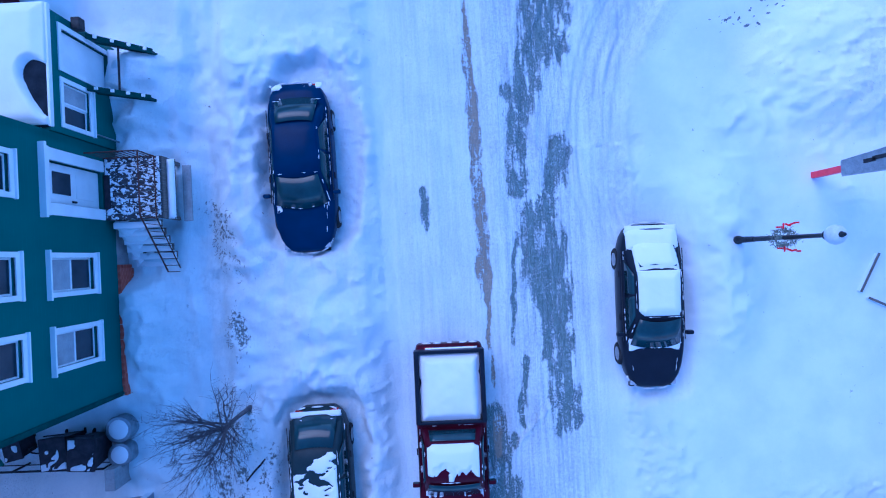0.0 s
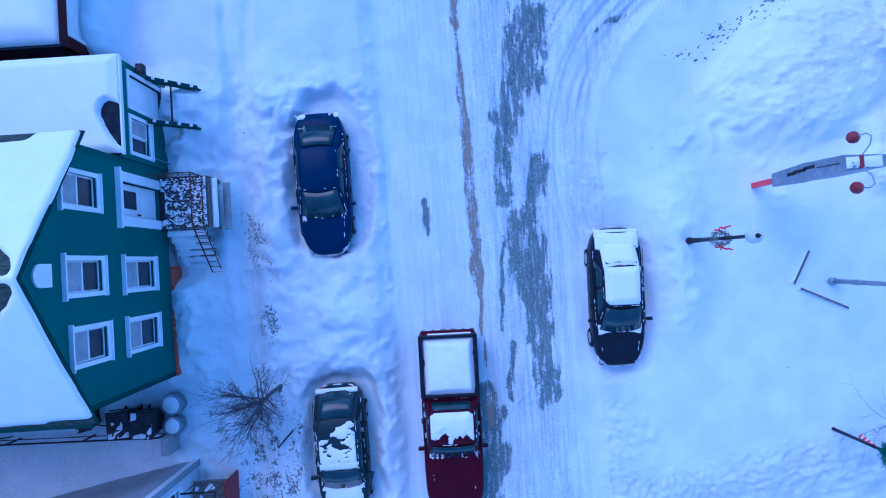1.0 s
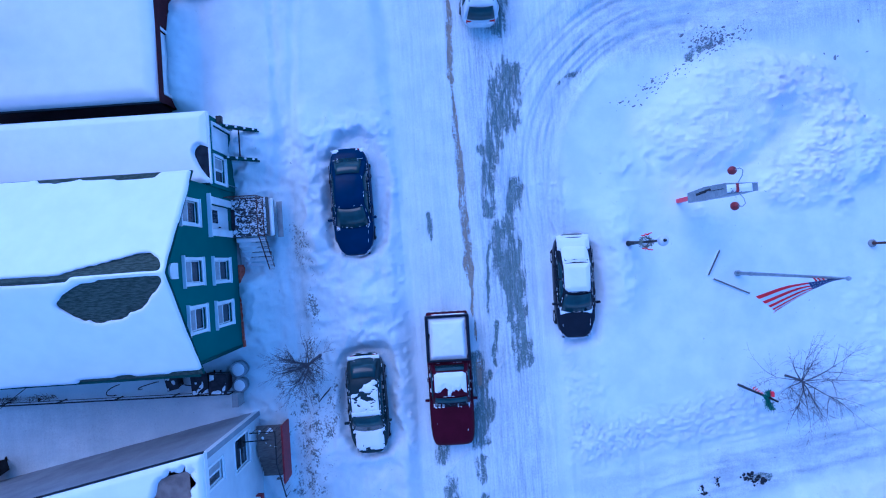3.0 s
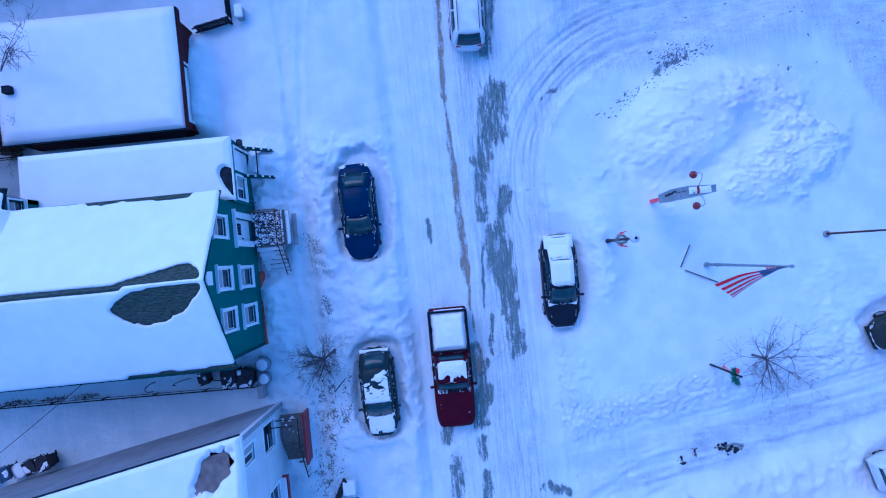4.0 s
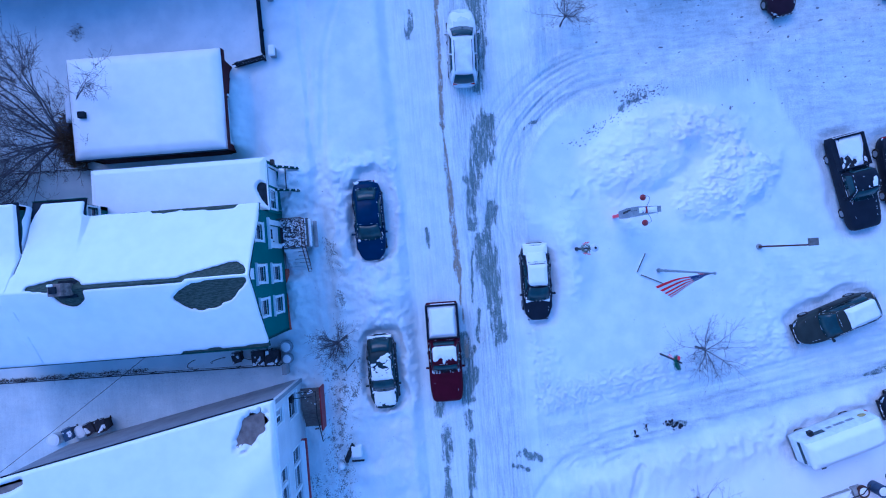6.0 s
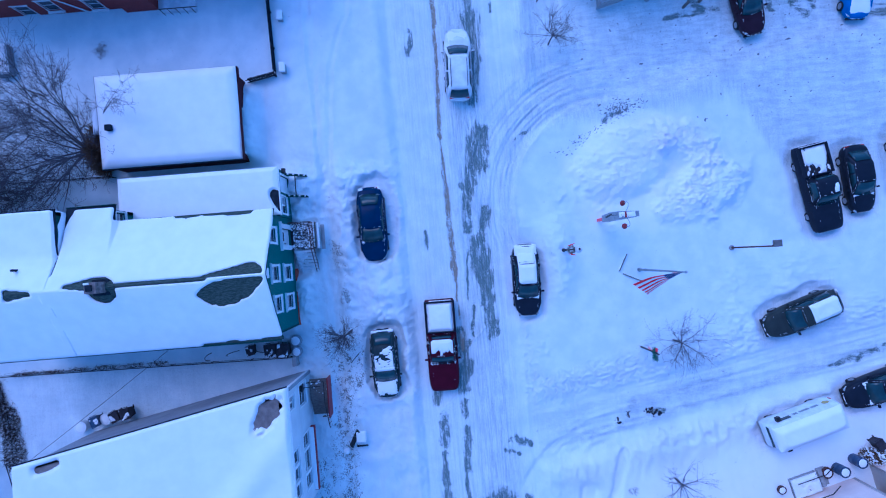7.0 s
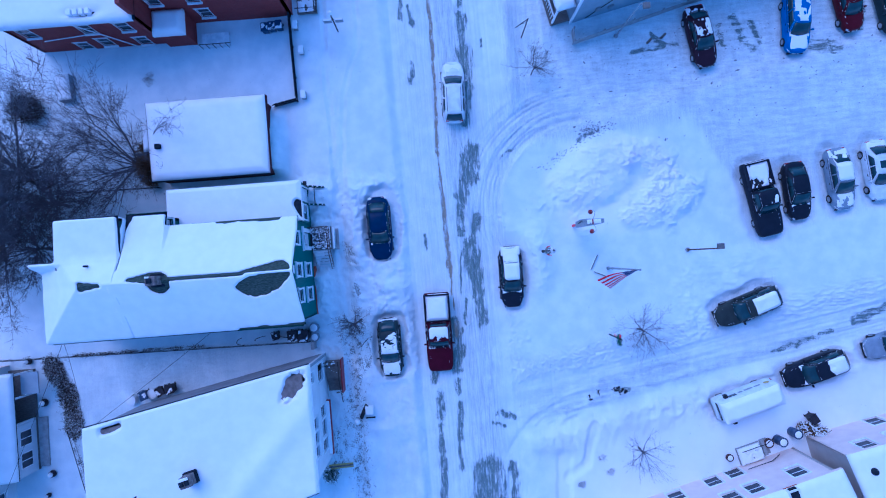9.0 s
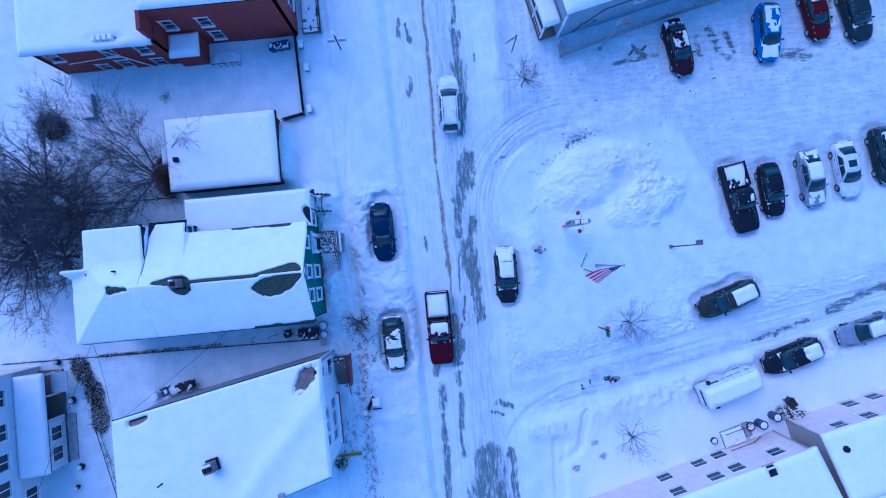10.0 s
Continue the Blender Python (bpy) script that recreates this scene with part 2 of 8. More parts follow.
    lumps = op("MULTIPLY", op("SUBTRACT", 0.75, vor.outputs["Distance"]), op("MULTIPLY", op("SUBTRACT", tex(1.7, 4, (1, 1, 1)), 0.36), 3.2, True))
    clods = op("MULTIPLY", op("SUBTRACT", crumbs, 0.50), 2.6, True)
    grit = op("MULTIPLY", op("SUBTRACT", grain, 0.53), 2.2, True)
    height = op("ADD", op("ADD", op("MULTIPLY", clods, 0.25), op("MULTIPLY", grit, 0.55)), op("ADD", op("MULTIPLY", lumps, 0.10), op("MULTIPLY", tex(3.2, 5, (1, 0.9, 1)), 0.7)))
    height = op("MULTIPLY", height, op("ADD", op("MULTIPLY", attr("rough"), 1.3), 0.06))
    height = op("ADD", height, op("MULTIPLY", op("MULTIPLY", long_streak, op("SUBTRACT", 1.1, op("MULTIPLY", attr("crosswise"), 0.7))), attr("grime_shade")))
    height = op("SUBTRACT", height, op("MULTIPLY", bare, 0.35))
    b = nt.nodes.new("ShaderNodeBump")
    b.inputs["Strength"].default_value, b.inputs["Distance"].default_value = 1.0, 0.10
    nt.links.new(height, b.inputs["Height"])
    nt.links.new(b.outputs[0], p.inputs["Normal"])
    return m


snow_ground_mat = ground_mat()


# ---- shared builders ----
def part(name, bm, material, parent=None, label="", smooth=False):
    """Links a bmesh as one mesh object, under a thing where parent is given."""
    me = bpy.data.meshes.new(name)
    bmesh.ops.recalc_face_normals(bm, faces=bm.faces)
    bm.to_mesh(me)
    bm.free()
    for m in material if isinstance(material, (list, tuple)) else (material,):
        me.materials.append(m)
    if smooth:
        me.polygons.foreach_set("use_smooth", [True] * len(me.polygons))
    ob = new(name, me)
    ob.parent = parent
    if label:
        ob["label"] = label
    return ob


def thing(name, label, category, m=Matrix(), group="", kind=""):
    ob = new(name)
    ob.empty_display_size = 0.2
    ob.matrix_basis = m
    return tagged(ob, label, category, group, kind)


def add_box(bm, x0, x1, y0, y1, z0, z1, m=Matrix(), bevel=0.0):
    r = bmesh.ops.create_cube(bm, size=1.0)
    vs = r["verts"]
    for v in vs:
        v.co = m @ Vector(((x0 + x1) / 2 + v.co.x * (x1 - x0), (y0 + y1) / 2 + v.co.y * (y1 - y0), (z0 + z1) / 2 + v.co.z * (z1 - z0)))
    if bevel:
        es = {e for v in vs for e in v.link_edges}
        bmesh.ops.bevel(bm, geom=list(es), offset=bevel, segments=2, affect="EDGES", profile=0.6)
    return bm


def box(x0, x1, y0, y1, z0, z1, bevel=0.012, m=Matrix()):
    return add_box(bmesh.new(), x0, x1, y0, y1, z0, z1, m, bevel)


def add_tube(bm, pts, radii, sides=8, cap=True):
    """A tube along points, with a radius at each."""
    rings = []
    pts = [Vector(p) for p in pts]
    for i, p in enumerate(pts):
        d = (pts[min(i + 1, len(pts) - 1)] - pts[max(i - 1, 0)]).normalized()
        a = d.orthogonal().normalized()
        b = d.cross(a)
        r = radii[i] if isinstance(radii, (list, tuple)) else radii
        rings.append([bm.verts.new(p + (a * math.cos(k * math.tau / sides) + b * math.sin(k * math.tau / sides)) * r) for k in range(sides)])
    for r0, r1 in zip(rings, rings[1:]):
        # keep the rings from twisting
        off = min(range(sides), key=lambda o: sum((r0[k].co - r1[(k + o) % sides].co).length for k in (0, sides // 2)))
        for k in range(sides):
            bm.faces.new((r0[k], r0[(k + 1) % sides], r1[(k + 1 + off) % sides], r1[(k + off) % sides]))
    if cap:
        for r in (rings[0], rings[-1]):
            bm.faces.new(r)
    return bm


def tube(pts, radii, sides=8):
    return add_tube(bmesh.new(), pts, radii, sides)


def lathe(profile, sides=20, m=Matrix()):
    """Turns (radius, height) rows about z."""
    bm = bmesh.new()
    rings = [[bm.verts.new(m @ Vector((r * math.cos(k * math.tau / sides), r * math.sin(k * math.tau / sides), z))) for k in range(sides)] for r, z in profile]
    for r0, r1 in zip(rings, rings[1:]):
        for k in range(sides):
            bm.faces.new((r0[k], r0[(k + 1) % sides], r1[(k + 1) % sides], r1[k]))
    bm.faces.new(rings[0])
    bm.faces.new(rings[-1])
    return bm


def lattice(ix, iy, seed):
    h = np.sin(ix * 127.1 + iy * 311.7 + seed * 74.7) * 43758.5453
    return h - np.floor(h)


def value_noise(x, y, seed=0):
    ix, iy = np.floor(x), np.floor(y)
    fx, fy = x - ix, y - iy
    fx, fy = fx * fx * (3 - 2 * fx), fy * fy * (3 - 2 * fy)
    a, b = lattice(ix, iy, seed), lattice(ix + 1, iy, seed)
    c, d = lattice(ix, iy + 1, seed), lattice(ix + 1, iy + 1, seed)
    return (a + (b - a) * fx) * (1 - fy) + (c + (d - c) * fx) * fy


def fbm(x, y, seed=0, octaves=4):
    """Noise from about -1 to 1."""
    total, amp = 0.0, 1.0
    for k in range(octaves):
        total = total + (value_noise(x * 2 ** k, y * 2 ** k, seed + k * 13) * 2 - 1) * amp
        amp *= 0.5
    return total / 1.9


def step(a, b, v):
    t = np.clip((v - a) / (b - a), 0, 1)
    return t * t * (3 - 2 * t)


def snow_pad(name, origin, u, v, parent, thick=0.15, cell=0.2, cover=None, seed=1, rough=0.35, edge=0.25, label="", quad=None, material=None):
    """A quilt of snow on the sloping rectangle from origin along u and v (or on a four-cornered patch); cover(a, b) in 0..1 thins it."""
    o, u, v = Vector(origin), Vector(u), Vector(v)
    lu, lv = u.length, v.length
    nrm = u.cross(v).normalized()
    if nrm.z < 0:
        nrm = -nrm
    nu, nv = max(3, int(lu / cell)), max(3, int(lv / cell))
    A, B = np.meshgrid(np.linspace(0, lu, nu + 1), np.linspace(0, lv, nv + 1), indexing="ij")
    lip = np.minimum(np.minimum(A, lu - A), np.minimum(B, lv - B))
    T = thick * np.clip(step(-0.02, edge, lip) * 0.9 + 0.1, 0, 1) * (1 + rough * fbm(A * 1.1 + seed * 9, B * 1.1, seed))
    C = np.ones_like(A) if cover is None else np.clip(cover(A, B), 0, 1)
    T = T * C - (C < 0.06) * 0.02
    bm = bmesh.new()
    if quad:
        q = [Vector(p) for p in quad]

    def place(i, j):
        a, b = A[i, j] / lu, B[i, j] / lv
        if quad:
            return q[0] * (1 - a) * (1 - b) + q[1] * a * (1 - b) + q[2] * a * b + q[3] * (1 - a) * b
        return o + u * a + v * b
    vs = [[bm.verts.new(place(i, j) + nrm * float(T[i, j])) for j in range(nv + 1)] for i in range(nu + 1)]
    for i in range(nu):
        for j in range(nv):
            if C[i:i + 2, j:j + 2].max() > 0.05:
                bm.faces.new((vs[i][j], vs[i + 1][j], vs[i + 1][j + 1], vs[i][j + 1]))
    # the edge drops to the surface below; torn edges are evened out a little first
    rim = [e for e in bm.edges if len(e.link_faces) == 1]
    if cover is not None:
        inner = {vs[i][j] for i in range(1, nu) for j in range(1, nv)}
        ends = {}
        for e in rim:
            for w in e.verts:
                ends.setdefault(w, []).append(e.other_vert(w))
        for _ in range(3):
            moved = {w: w.co * 0.4 + (q[0].co + q[1].co) * 0.3 for w, q in ends.items() if w in inner and len(q) == 2}
            for w, p in moved.items():
                w.co = p
    r = bmesh.ops.extrude_edge_only(bm, edges=rim)
    for w in r["geom"]:
        if isinstance(w, bmesh.types.BMVert):
            w.co -= nrm * (thick * 0.8)
    bmesh.ops.delete(bm, geom=[w for w in bm.verts if not w.link_faces], context="VERTS")
    pad = part(name, bm, material or snow_mat, parent, label, smooth=True)
    if cover is not None:
        pad["kind"] = "stuff"
    return pad


def snow_sheet(name, xr, yr, rise, inside, cover, parent, thick=0.13, cell=0.08, seed=1, label=""):
    """Snow over a roof of several slopes: rise(x, y) is the roof, inside and cover say where snow lies."""
    xs, ys = np.linspace(xr[0], xr[1], int((xr[1] - xr[0]) / cell) + 1), np.linspace(yr[0], yr[1], int((yr[1] - yr[0]) / cell) + 1)
    X, Y = np.meshgrid(xs, ys, indexing="ij")
    C = np.where(inside(X, Y), cover(X, Y), 0)
    keep = C > 0.5
    near = sum(np.roll(np.roll(keep, i, 0), j, 1) * 1.0 for i in (-1, 0, 1) for j in (-1, 0, 1)) / 9
    T = thick * np.clip(0.25 + 0.75 * step(0.5, 1.0, near), 0, 1) * (1 + 0.22 * fbm(X * 0.7, Y * 0.7, seed) + 0.10 * fbm(X * 2.5, Y * 2.5, seed + 1))
    Z = rise(X, Y) + T
    wx, wy = 0.03 * fbm(X * 1.3, Y * 1.3, seed + 2), 0.03 * fbm(X * 1.3 + 9, Y * 1.3, seed + 3)
    bm = bmesh.new()
    vs = {}

    def vert(i, j):
        if (i, j) not in vs:
            vs[i, j] = bm.verts.new((X[i, j] + wx[i, j], Y[i, j] + wy[i, j], Z[i, j]))
        return vs[i, j]
    full_cells = keep[:-1, :-1] & keep[1:, :-1] & keep[1:, 1:] & keep[:-1, 1:]
    for i, j in zip(*np.nonzero(full_cells)):
        bm.faces.new((vert(i, j), vert(i + 1, j), vert(i + 1, j + 1), vert(i, j + 1)))
    rim = [e for e in bm.edges if len(e.link_faces) == 1]
    ends = {}
    for e in rim:
        for w in e.verts:
            ends.setdefault(w, []).append(e.other_vert(w))
    for _ in range(3):
        moved = {w: w.co * 0.5 + (q[0].co + q[1].co) * 0.25 for w, q in ends.items() if len(q) == 2}
        for w, p in moved.items():
            w.co = p
    for w in bmesh.ops.extrude_edge_only(bm, edges=rim)["geom"]:
        if isinstance(w, bmesh.types.BMVert):
            w.co.z -= thick * 0.9
    sheet = part(name, bm, snow_mat, parent, label, smooth=True)
    sheet["kind"] = "stuff"
    return sheet


def ragged(seed, level=0.0, scale=2.0, soft=0.25):
    return lambda a, b: step(level - soft, level + soft, fbm(a * scale + seed * 3.1, b * scale, seed))


def wall_mesh(width, top, openings, thick=0.2, z0=0.0, breaks=()):
    """A wall in the plane x along, z up, y inwards; top(x) is its upper edge, openings are (x0, x1, z0, z1) and go through."""
    bm = bmesh.new()
    xs = sorted({0.0, width, *breaks, *(o[0] for o in openings), *(o[1] for o in openings)})
    zs = sorted({z0, *(o[2] for o in openings), *(o[3] for o in openings)})

    def quad(pts):
        keep = []
        for p in pts:
            if not keep or (Vector(p) - Vector(keep[-1])).length > 1e-4:
                keep.append(p)
        if (Vector(keep[0]) - Vector(keep[-1])).length < 1e-4:
            keep.pop()
        if len(keep) > 2:
            bm.faces.new([bm.verts.new(p) for p in keep])
    for xa, xb in zip(xs, xs[1:]):
        for k, za in enumerate(zs):
            zb = zs[k + 1] if k + 1 < len(zs) else 99
            cx, cz = (xa + xb) / 2, za + 0.01
            if any(o[0] < cx < o[1] and o[2] < cz < o[3] for o in openings):
                continue
            ta, tb = top(xa), top(xb)
            a0, b0, a1, b1 = min(za, ta), min(za, tb), min(zb, ta), min(zb, tb)
            for y in (0, thick):
                quad([(xa, y, a0), (xb, y, b0), (xb, y, b1), (xa, y, a1)])
    for o in openings:
        x0, x1, za, zb = o
        for p in (((x0, za), (x1, za)), ((x1, za), (x1, zb)), ((x1, zb), (x0, zb)), ((x0, zb), (x0, za))):
            quad([(p[0][0], 0, p[0][1]), (p[1][0], 0, p[1][1]), (p[1][0], thick, p[1][1]), (p[0][0], thick, p[0][1])])
    for xa, xb in zip(xs, xs[1:]):
        quad([(xa, 0, top(xa)), (xb, 0, top(xb)), (xb, thick, top(xb)), (xa, thick, top(xa))])
    for x in (0.0, width):
        quad([(x, 0, z0), (x, thick, z0), (x, thick, top(x)), (x, 0, top(x))])
    bmesh.ops.remove_doubles(bm, verts=bm.verts, dist=1e-4)
    return bm


def window_part(house, m, x0, x1, z0, z1, blind=0.0, hood=True, trim=0.11, panes=2, upright=False):
    """A window in its opening: casing boards, head and sill, sashes of glass, maybe a blind."""
    w = new("window")
    w.parent = house
    w.matrix_basis = m
    for a, b, c, d in ((x0 - trim, x0, z0 - trim, z1 + trim), (x1, x1 + trim, z0 - trim, z1 + trim), (x0, x1, z1, z1 + trim), (x0, x1, z0 - trim, z0)):
        part("casing", box(a, b, -0.035, 0.03, c, d, 0.006), trim_mat, w)
    if hood:
        part("head_board", box(x0 - trim - 0.06, x1 + trim + 0.06, -0.12, 0.02, z1 + trim, z1 + trim + 0.05, 0.008), trim_mat, w)
    part("sill", box(x0 - trim - 0.02, x1 + trim + 0.02, -0.09, 0.03, z0 - trim - 0.04, z0 - trim, 0.008), trim_mat, w)
    for k in range(panes):
        if upright:
            a, b, c, d = x0 + (x1 - x0) * k / panes, x0 + (x1 - x0) * (k + 1) / panes, z0, z1
        else:
            a, b, c, d = x0, x1, z0 + (z1 - z0) * k / panes, z0 + (z1 - z0) * (k + 1) / panes
        depth = 0.07 + 0.025 * (k % 2 == 0)
        bm = bmesh.new()
        s = 0.045
        for e in ((a, a + s, c, d), (b - s, b, c, d), (a + s, b - s, c, c + s), (a + s, b - s, d - s, d)):
            add_box(bm, e[0], e[1], depth - 0.02, depth + 0.02, e[2], e[3])
        part("sash", bm, trim_mat, w)
        use = blind_mat if (k + 0.5) / panes > 1 - blind else pane_mat
        part("pane", box(a + s, b - s, depth - 0.006, depth + 0.006, c + s, d - s, 0), use, w)
    return w


def slab(quad, thick):
    """A slab whose upper face is the four-cornered patch."""
    bm = bmesh.new()
    hi = [bm.verts.new(p) for p in quad]
    lo = [bm.verts.new(Vector(p) - Vector((0, 0, thick))) for p in quad]
    bm.faces.new(hi)
    bm.faces.new(lo[::-1])
    for k in range(len(quad)):
        bm.faces.new((hi[k], hi[(k + 1) % len(quad)], lo[(k + 1) % len(quad)], lo[k]))
    return bm


def facing(p0, p1):
    """The pose of a wall that runs from p0 to p1 (x, y), its outside on the right-hand side of that way."""
    a = math.atan2(p1[1] - p0[1], p1[0] - p0[0])
    return Matrix.Translation((p0[0], p0[1], 0)) @ Matrix.Rotation(a, 4, "Z"), math.hypot(p1[0] - p0[0], p1[1] - p0[1])


# ---- ground ----
# parked cars: x, y, heading, length, width
PARKED = {
    "blue": (-4.47, 3.06, -89.0, 4.78, 1.84), "black": (5.22, -1.37, -91.0, 4.62, 1.80), "snowy": (-4.34, -5.99, -89.0, 4.42, 1.76),
    "truck": (24.73, 3.08, -80.0, 5.75, 1.95), "b2": (27.42, 3.48, -86.0, 4.40, 1.78), "w3": (30.77, 4.14, -85.0, 4.70, 1.80),
    "w4": (33.72, 4.57, -85.0, 4.60, 1.80), "d5": (36.90, 5.45, -84.0, 4.60, 1.88), "t1": (21.13, 15.86, -80.0, 4.75, 1.82),
    "t2": (28.50, 16.40, -93.0, 4.75, 1.85), "t3": (32.60, 17.60, -81.0, 4.40, 1.78), "t4": (35.85, 17.30, -80.0, 4.80, 1.90),
    "wag": (22.92, -5.02, -162.0, 5.10, 1.86), "bsuv": (27.60, -10.10, -164.0, 4.85, 1.88), "sed3": (33.90, -8.50, -167.0, 4.85, 1.82),
    "van": (22.0, -11.95, -164.0, 4.65, 1.72),
}
# strips of bare road: x, y to x, y and half width
BARE_NEAR = [
    (2.95, 8.6, 2.65, 6.6, 0.65), (2.45, 6.9, 1.95, 5.9, 0.34), (2.2, 6.1, 1.82, 4.5, 0.34), (1.8, 4.5, 1.66, 2.2, 0.26), (1.38, 5.2, 1.6, 5.0, 0.20),
    (2.95, 3.6, 2.75, 2.4, 0.29), (2.75, 2.6, 2.3, 0.9, 0.36), (2.12, 1.4, 2.4, -1.0, 0.39), (2.58, 0.6, 2.65, -2.5, 0.47), (2.68, -2.5, 2.8, -4.8, 0.34),
    (-1.04, 2.3, -.9, 1.3, 0.11), (1.6, 1.0, 1.42, -2.4, 0.08), (1.79, -2.9, 1.5, -4.8, 0.12), (-.35, -3.0, -.45, -6.5, 0.07), (-.95, -4.2, -1.2, -6.8, 0.29),
    (.5, -4.4, .68, -6.0, 0.34), (.62, -5.6, .5, -8.0, 0.47), (1.2, -5.3, .9, -6.3, 0.16),
]
BARE_FAR = [
    (3.05, 40.0, 3.0, 20.0, .16), (2.95, 19.2, 2.95, 16.5, .34), (2.95, 16.5, 2.85, 13.5, .56), (2.85, 13.5, 2.72, 10.8, .46),
]
BARE_SOUTH = [
    (-1.05, -6.4, -1.2, -8.9, .34), (-.83, -9.8, -.9, -11.6, .34),
    (-1.0, -12.4, -1.06, -14.4, .28), (-1.05, -15.0, -1.1, -19.0, .30), (-1.2, -20.0, -1.3, -26.0, .3), (1.1, -6.4, .85, -7.4, .3), (.58, -9.0, .6, -9.9, .26), (.6, -10.9, .45, -13.6, .28), (.3, -14.0, .3, -16.0, .14),
    (2.5, -16.3, 2.2, -19.0, 1.2), (2.3, -18.6, 2.2, -30.0, 1.45), (4.35, -15.8, 4.4, -30.0, .30), (3.5, -11.8, 4.6, -12.1, .24), (3.1, -12.5, 3.9, -12.8, .16), (25.0, -8.75, 29.5, -7.5, .26), (31.5, -6.8, 39.0, -4.2, .42),
    (17.6, 16.6, 18.6, 15.5, .18), (-1.6, 20.6, -1.7, 19.2, .22), (-1.0, 20.2, -.9, 18.6, .12), (4.4, 17.2, 4.35, 16.6, .10),
]
BARE_LOT = [
    (24.0, 17.4, 25.3, 14.8, .34), (25.4, 16.8, 26.0, 15.2, .22), (29.9, 14.7, 31.6, 14.3, .55), (22.8, 16.8, 23.3, 15.2, .25), (16.0, 15.2, 19.5, 15.6, .22), (12.9, 9.5, 11.2, 8.7, .16), (34.6, 20.0, 33.9, 15.8, .25),
    (10.6, -11.2, 10.75, -11.3, .12), (12.8, -10.75, 13.5, -10.65, .16), (5.3, 8.0, 6.3, 8.4, .10), (-1.14, 15.8, -1.22, 14.2, .17),
]
LINES = [(.42, 40.0, .50, 22.0, .11), (.50, 22.0, .60, 16.0, .13), (.60, 16.0, .47, 12.0, .13), (.47, 12.0, .37, 8.4, .12), (.37, 8.4, .38, 6.6, .07), (.40, 6.8, .50, 5.0, .12), (.52, 5.0, .58, 2.3, .16), (.58, 2.3, .66, -1.0, .17), (.66, -1.0, .70, -3.6, .05), (.75, -4.6, .70, -5.6, .08)]
TURF = [(-6.72, -1.0, -6.62, -2.1, .24), (-7.0, 1.9, -6.7, 0.4, .35), (-7.0, -4.4, -7.1, -9.0, .85), (-7.3, -9.0, -7.2, -19.0, .80), (-8.6, -12.6, -8.8, -14.6, .7),
        (-29.9, -5.3, -29.2, -10.3, .75), (-29.2, -10.3, -27.2, -18.0, .30), (-36.0, -4.75, -24.0, -4.85, .10), (11.6, 9.2, 12.8, 9.8, .14), (-5.9, -5.0, -6.1, -7.2, .4)]


def capsule(X, Y, c):
    x0, y0, x1, y1, w = c
    dx, dy = x1 - x0, y1 - y0
    t = np.clip(((X - x0) * dx + (Y - y0) * dy) / (dx * dx + dy * dy), 0, 1)
    return np.hypot(X - x0 - t * dx, Y - y0 - t * dy) / w


def strips(X, Y, rows, warp=1.0):
    out = np.zeros_like(X)
    X = X + warp * (0.24 * fbm(X * 1.6, Y * 0.9, 71) + 0.12 * fbm(X * 6, Y * 3.0, 72))
    Y = Y + warp * 0.25 * fbm(X * 3.1, Y * 1.2, 74)
    for c in rows:
        near = (X > min(c[0], c[2]) - 2.2 * c[4]) & (X < max(c[0], c[2]) + 2.2 * c[4]) & (Y > min(c[1], c[3]) - 2.2 * c[4]) & (Y < max(c[1], c[3]) + 2.2 * c[4])
        if near.any():
            out[near] = np.maximum(out[near], step(2.1, 0.2, capsule(X[near], Y[near], c)))
    return out


def street_u(X, Y):
    """How far right of the painted line of the main street."""
    return X - (0.74 - 0.016 * Y)


def hollow(fx, fy, length, width):
    """Distance from a car's rounded outline."""
    qx, qy = np.abs(fx) - length / 2 + 0.8, np.abs(fy) - width / 2 + 0.8
    return np.hypot(np.maximum(qx, 0), np.maximum(qy, 0)) + np.minimum(np.maximum(qx, qy), 0) - 0.8


def upper_kerb(X):
    return -9.5 + 0.155 * (X - 6)


def lower_kerb(X):
    return -13.2 + 0.2 * (X - 6)


def billow(X, Y, seed, octaves=3):
    """Rounded heaps with creases between them, 0 to 1."""
    return 1 - np.clip(np.abs(fbm(X, Y, seed, octaves)) * 1.6, 0, 1)


def rotated(X, Y, x, y, degrees):
    c, s = math.cos(radians(degrees)), math.sin(radians(degrees))
    return (X - x) * c + (Y - y) * s, -(X - x) * s + (Y - y) * c


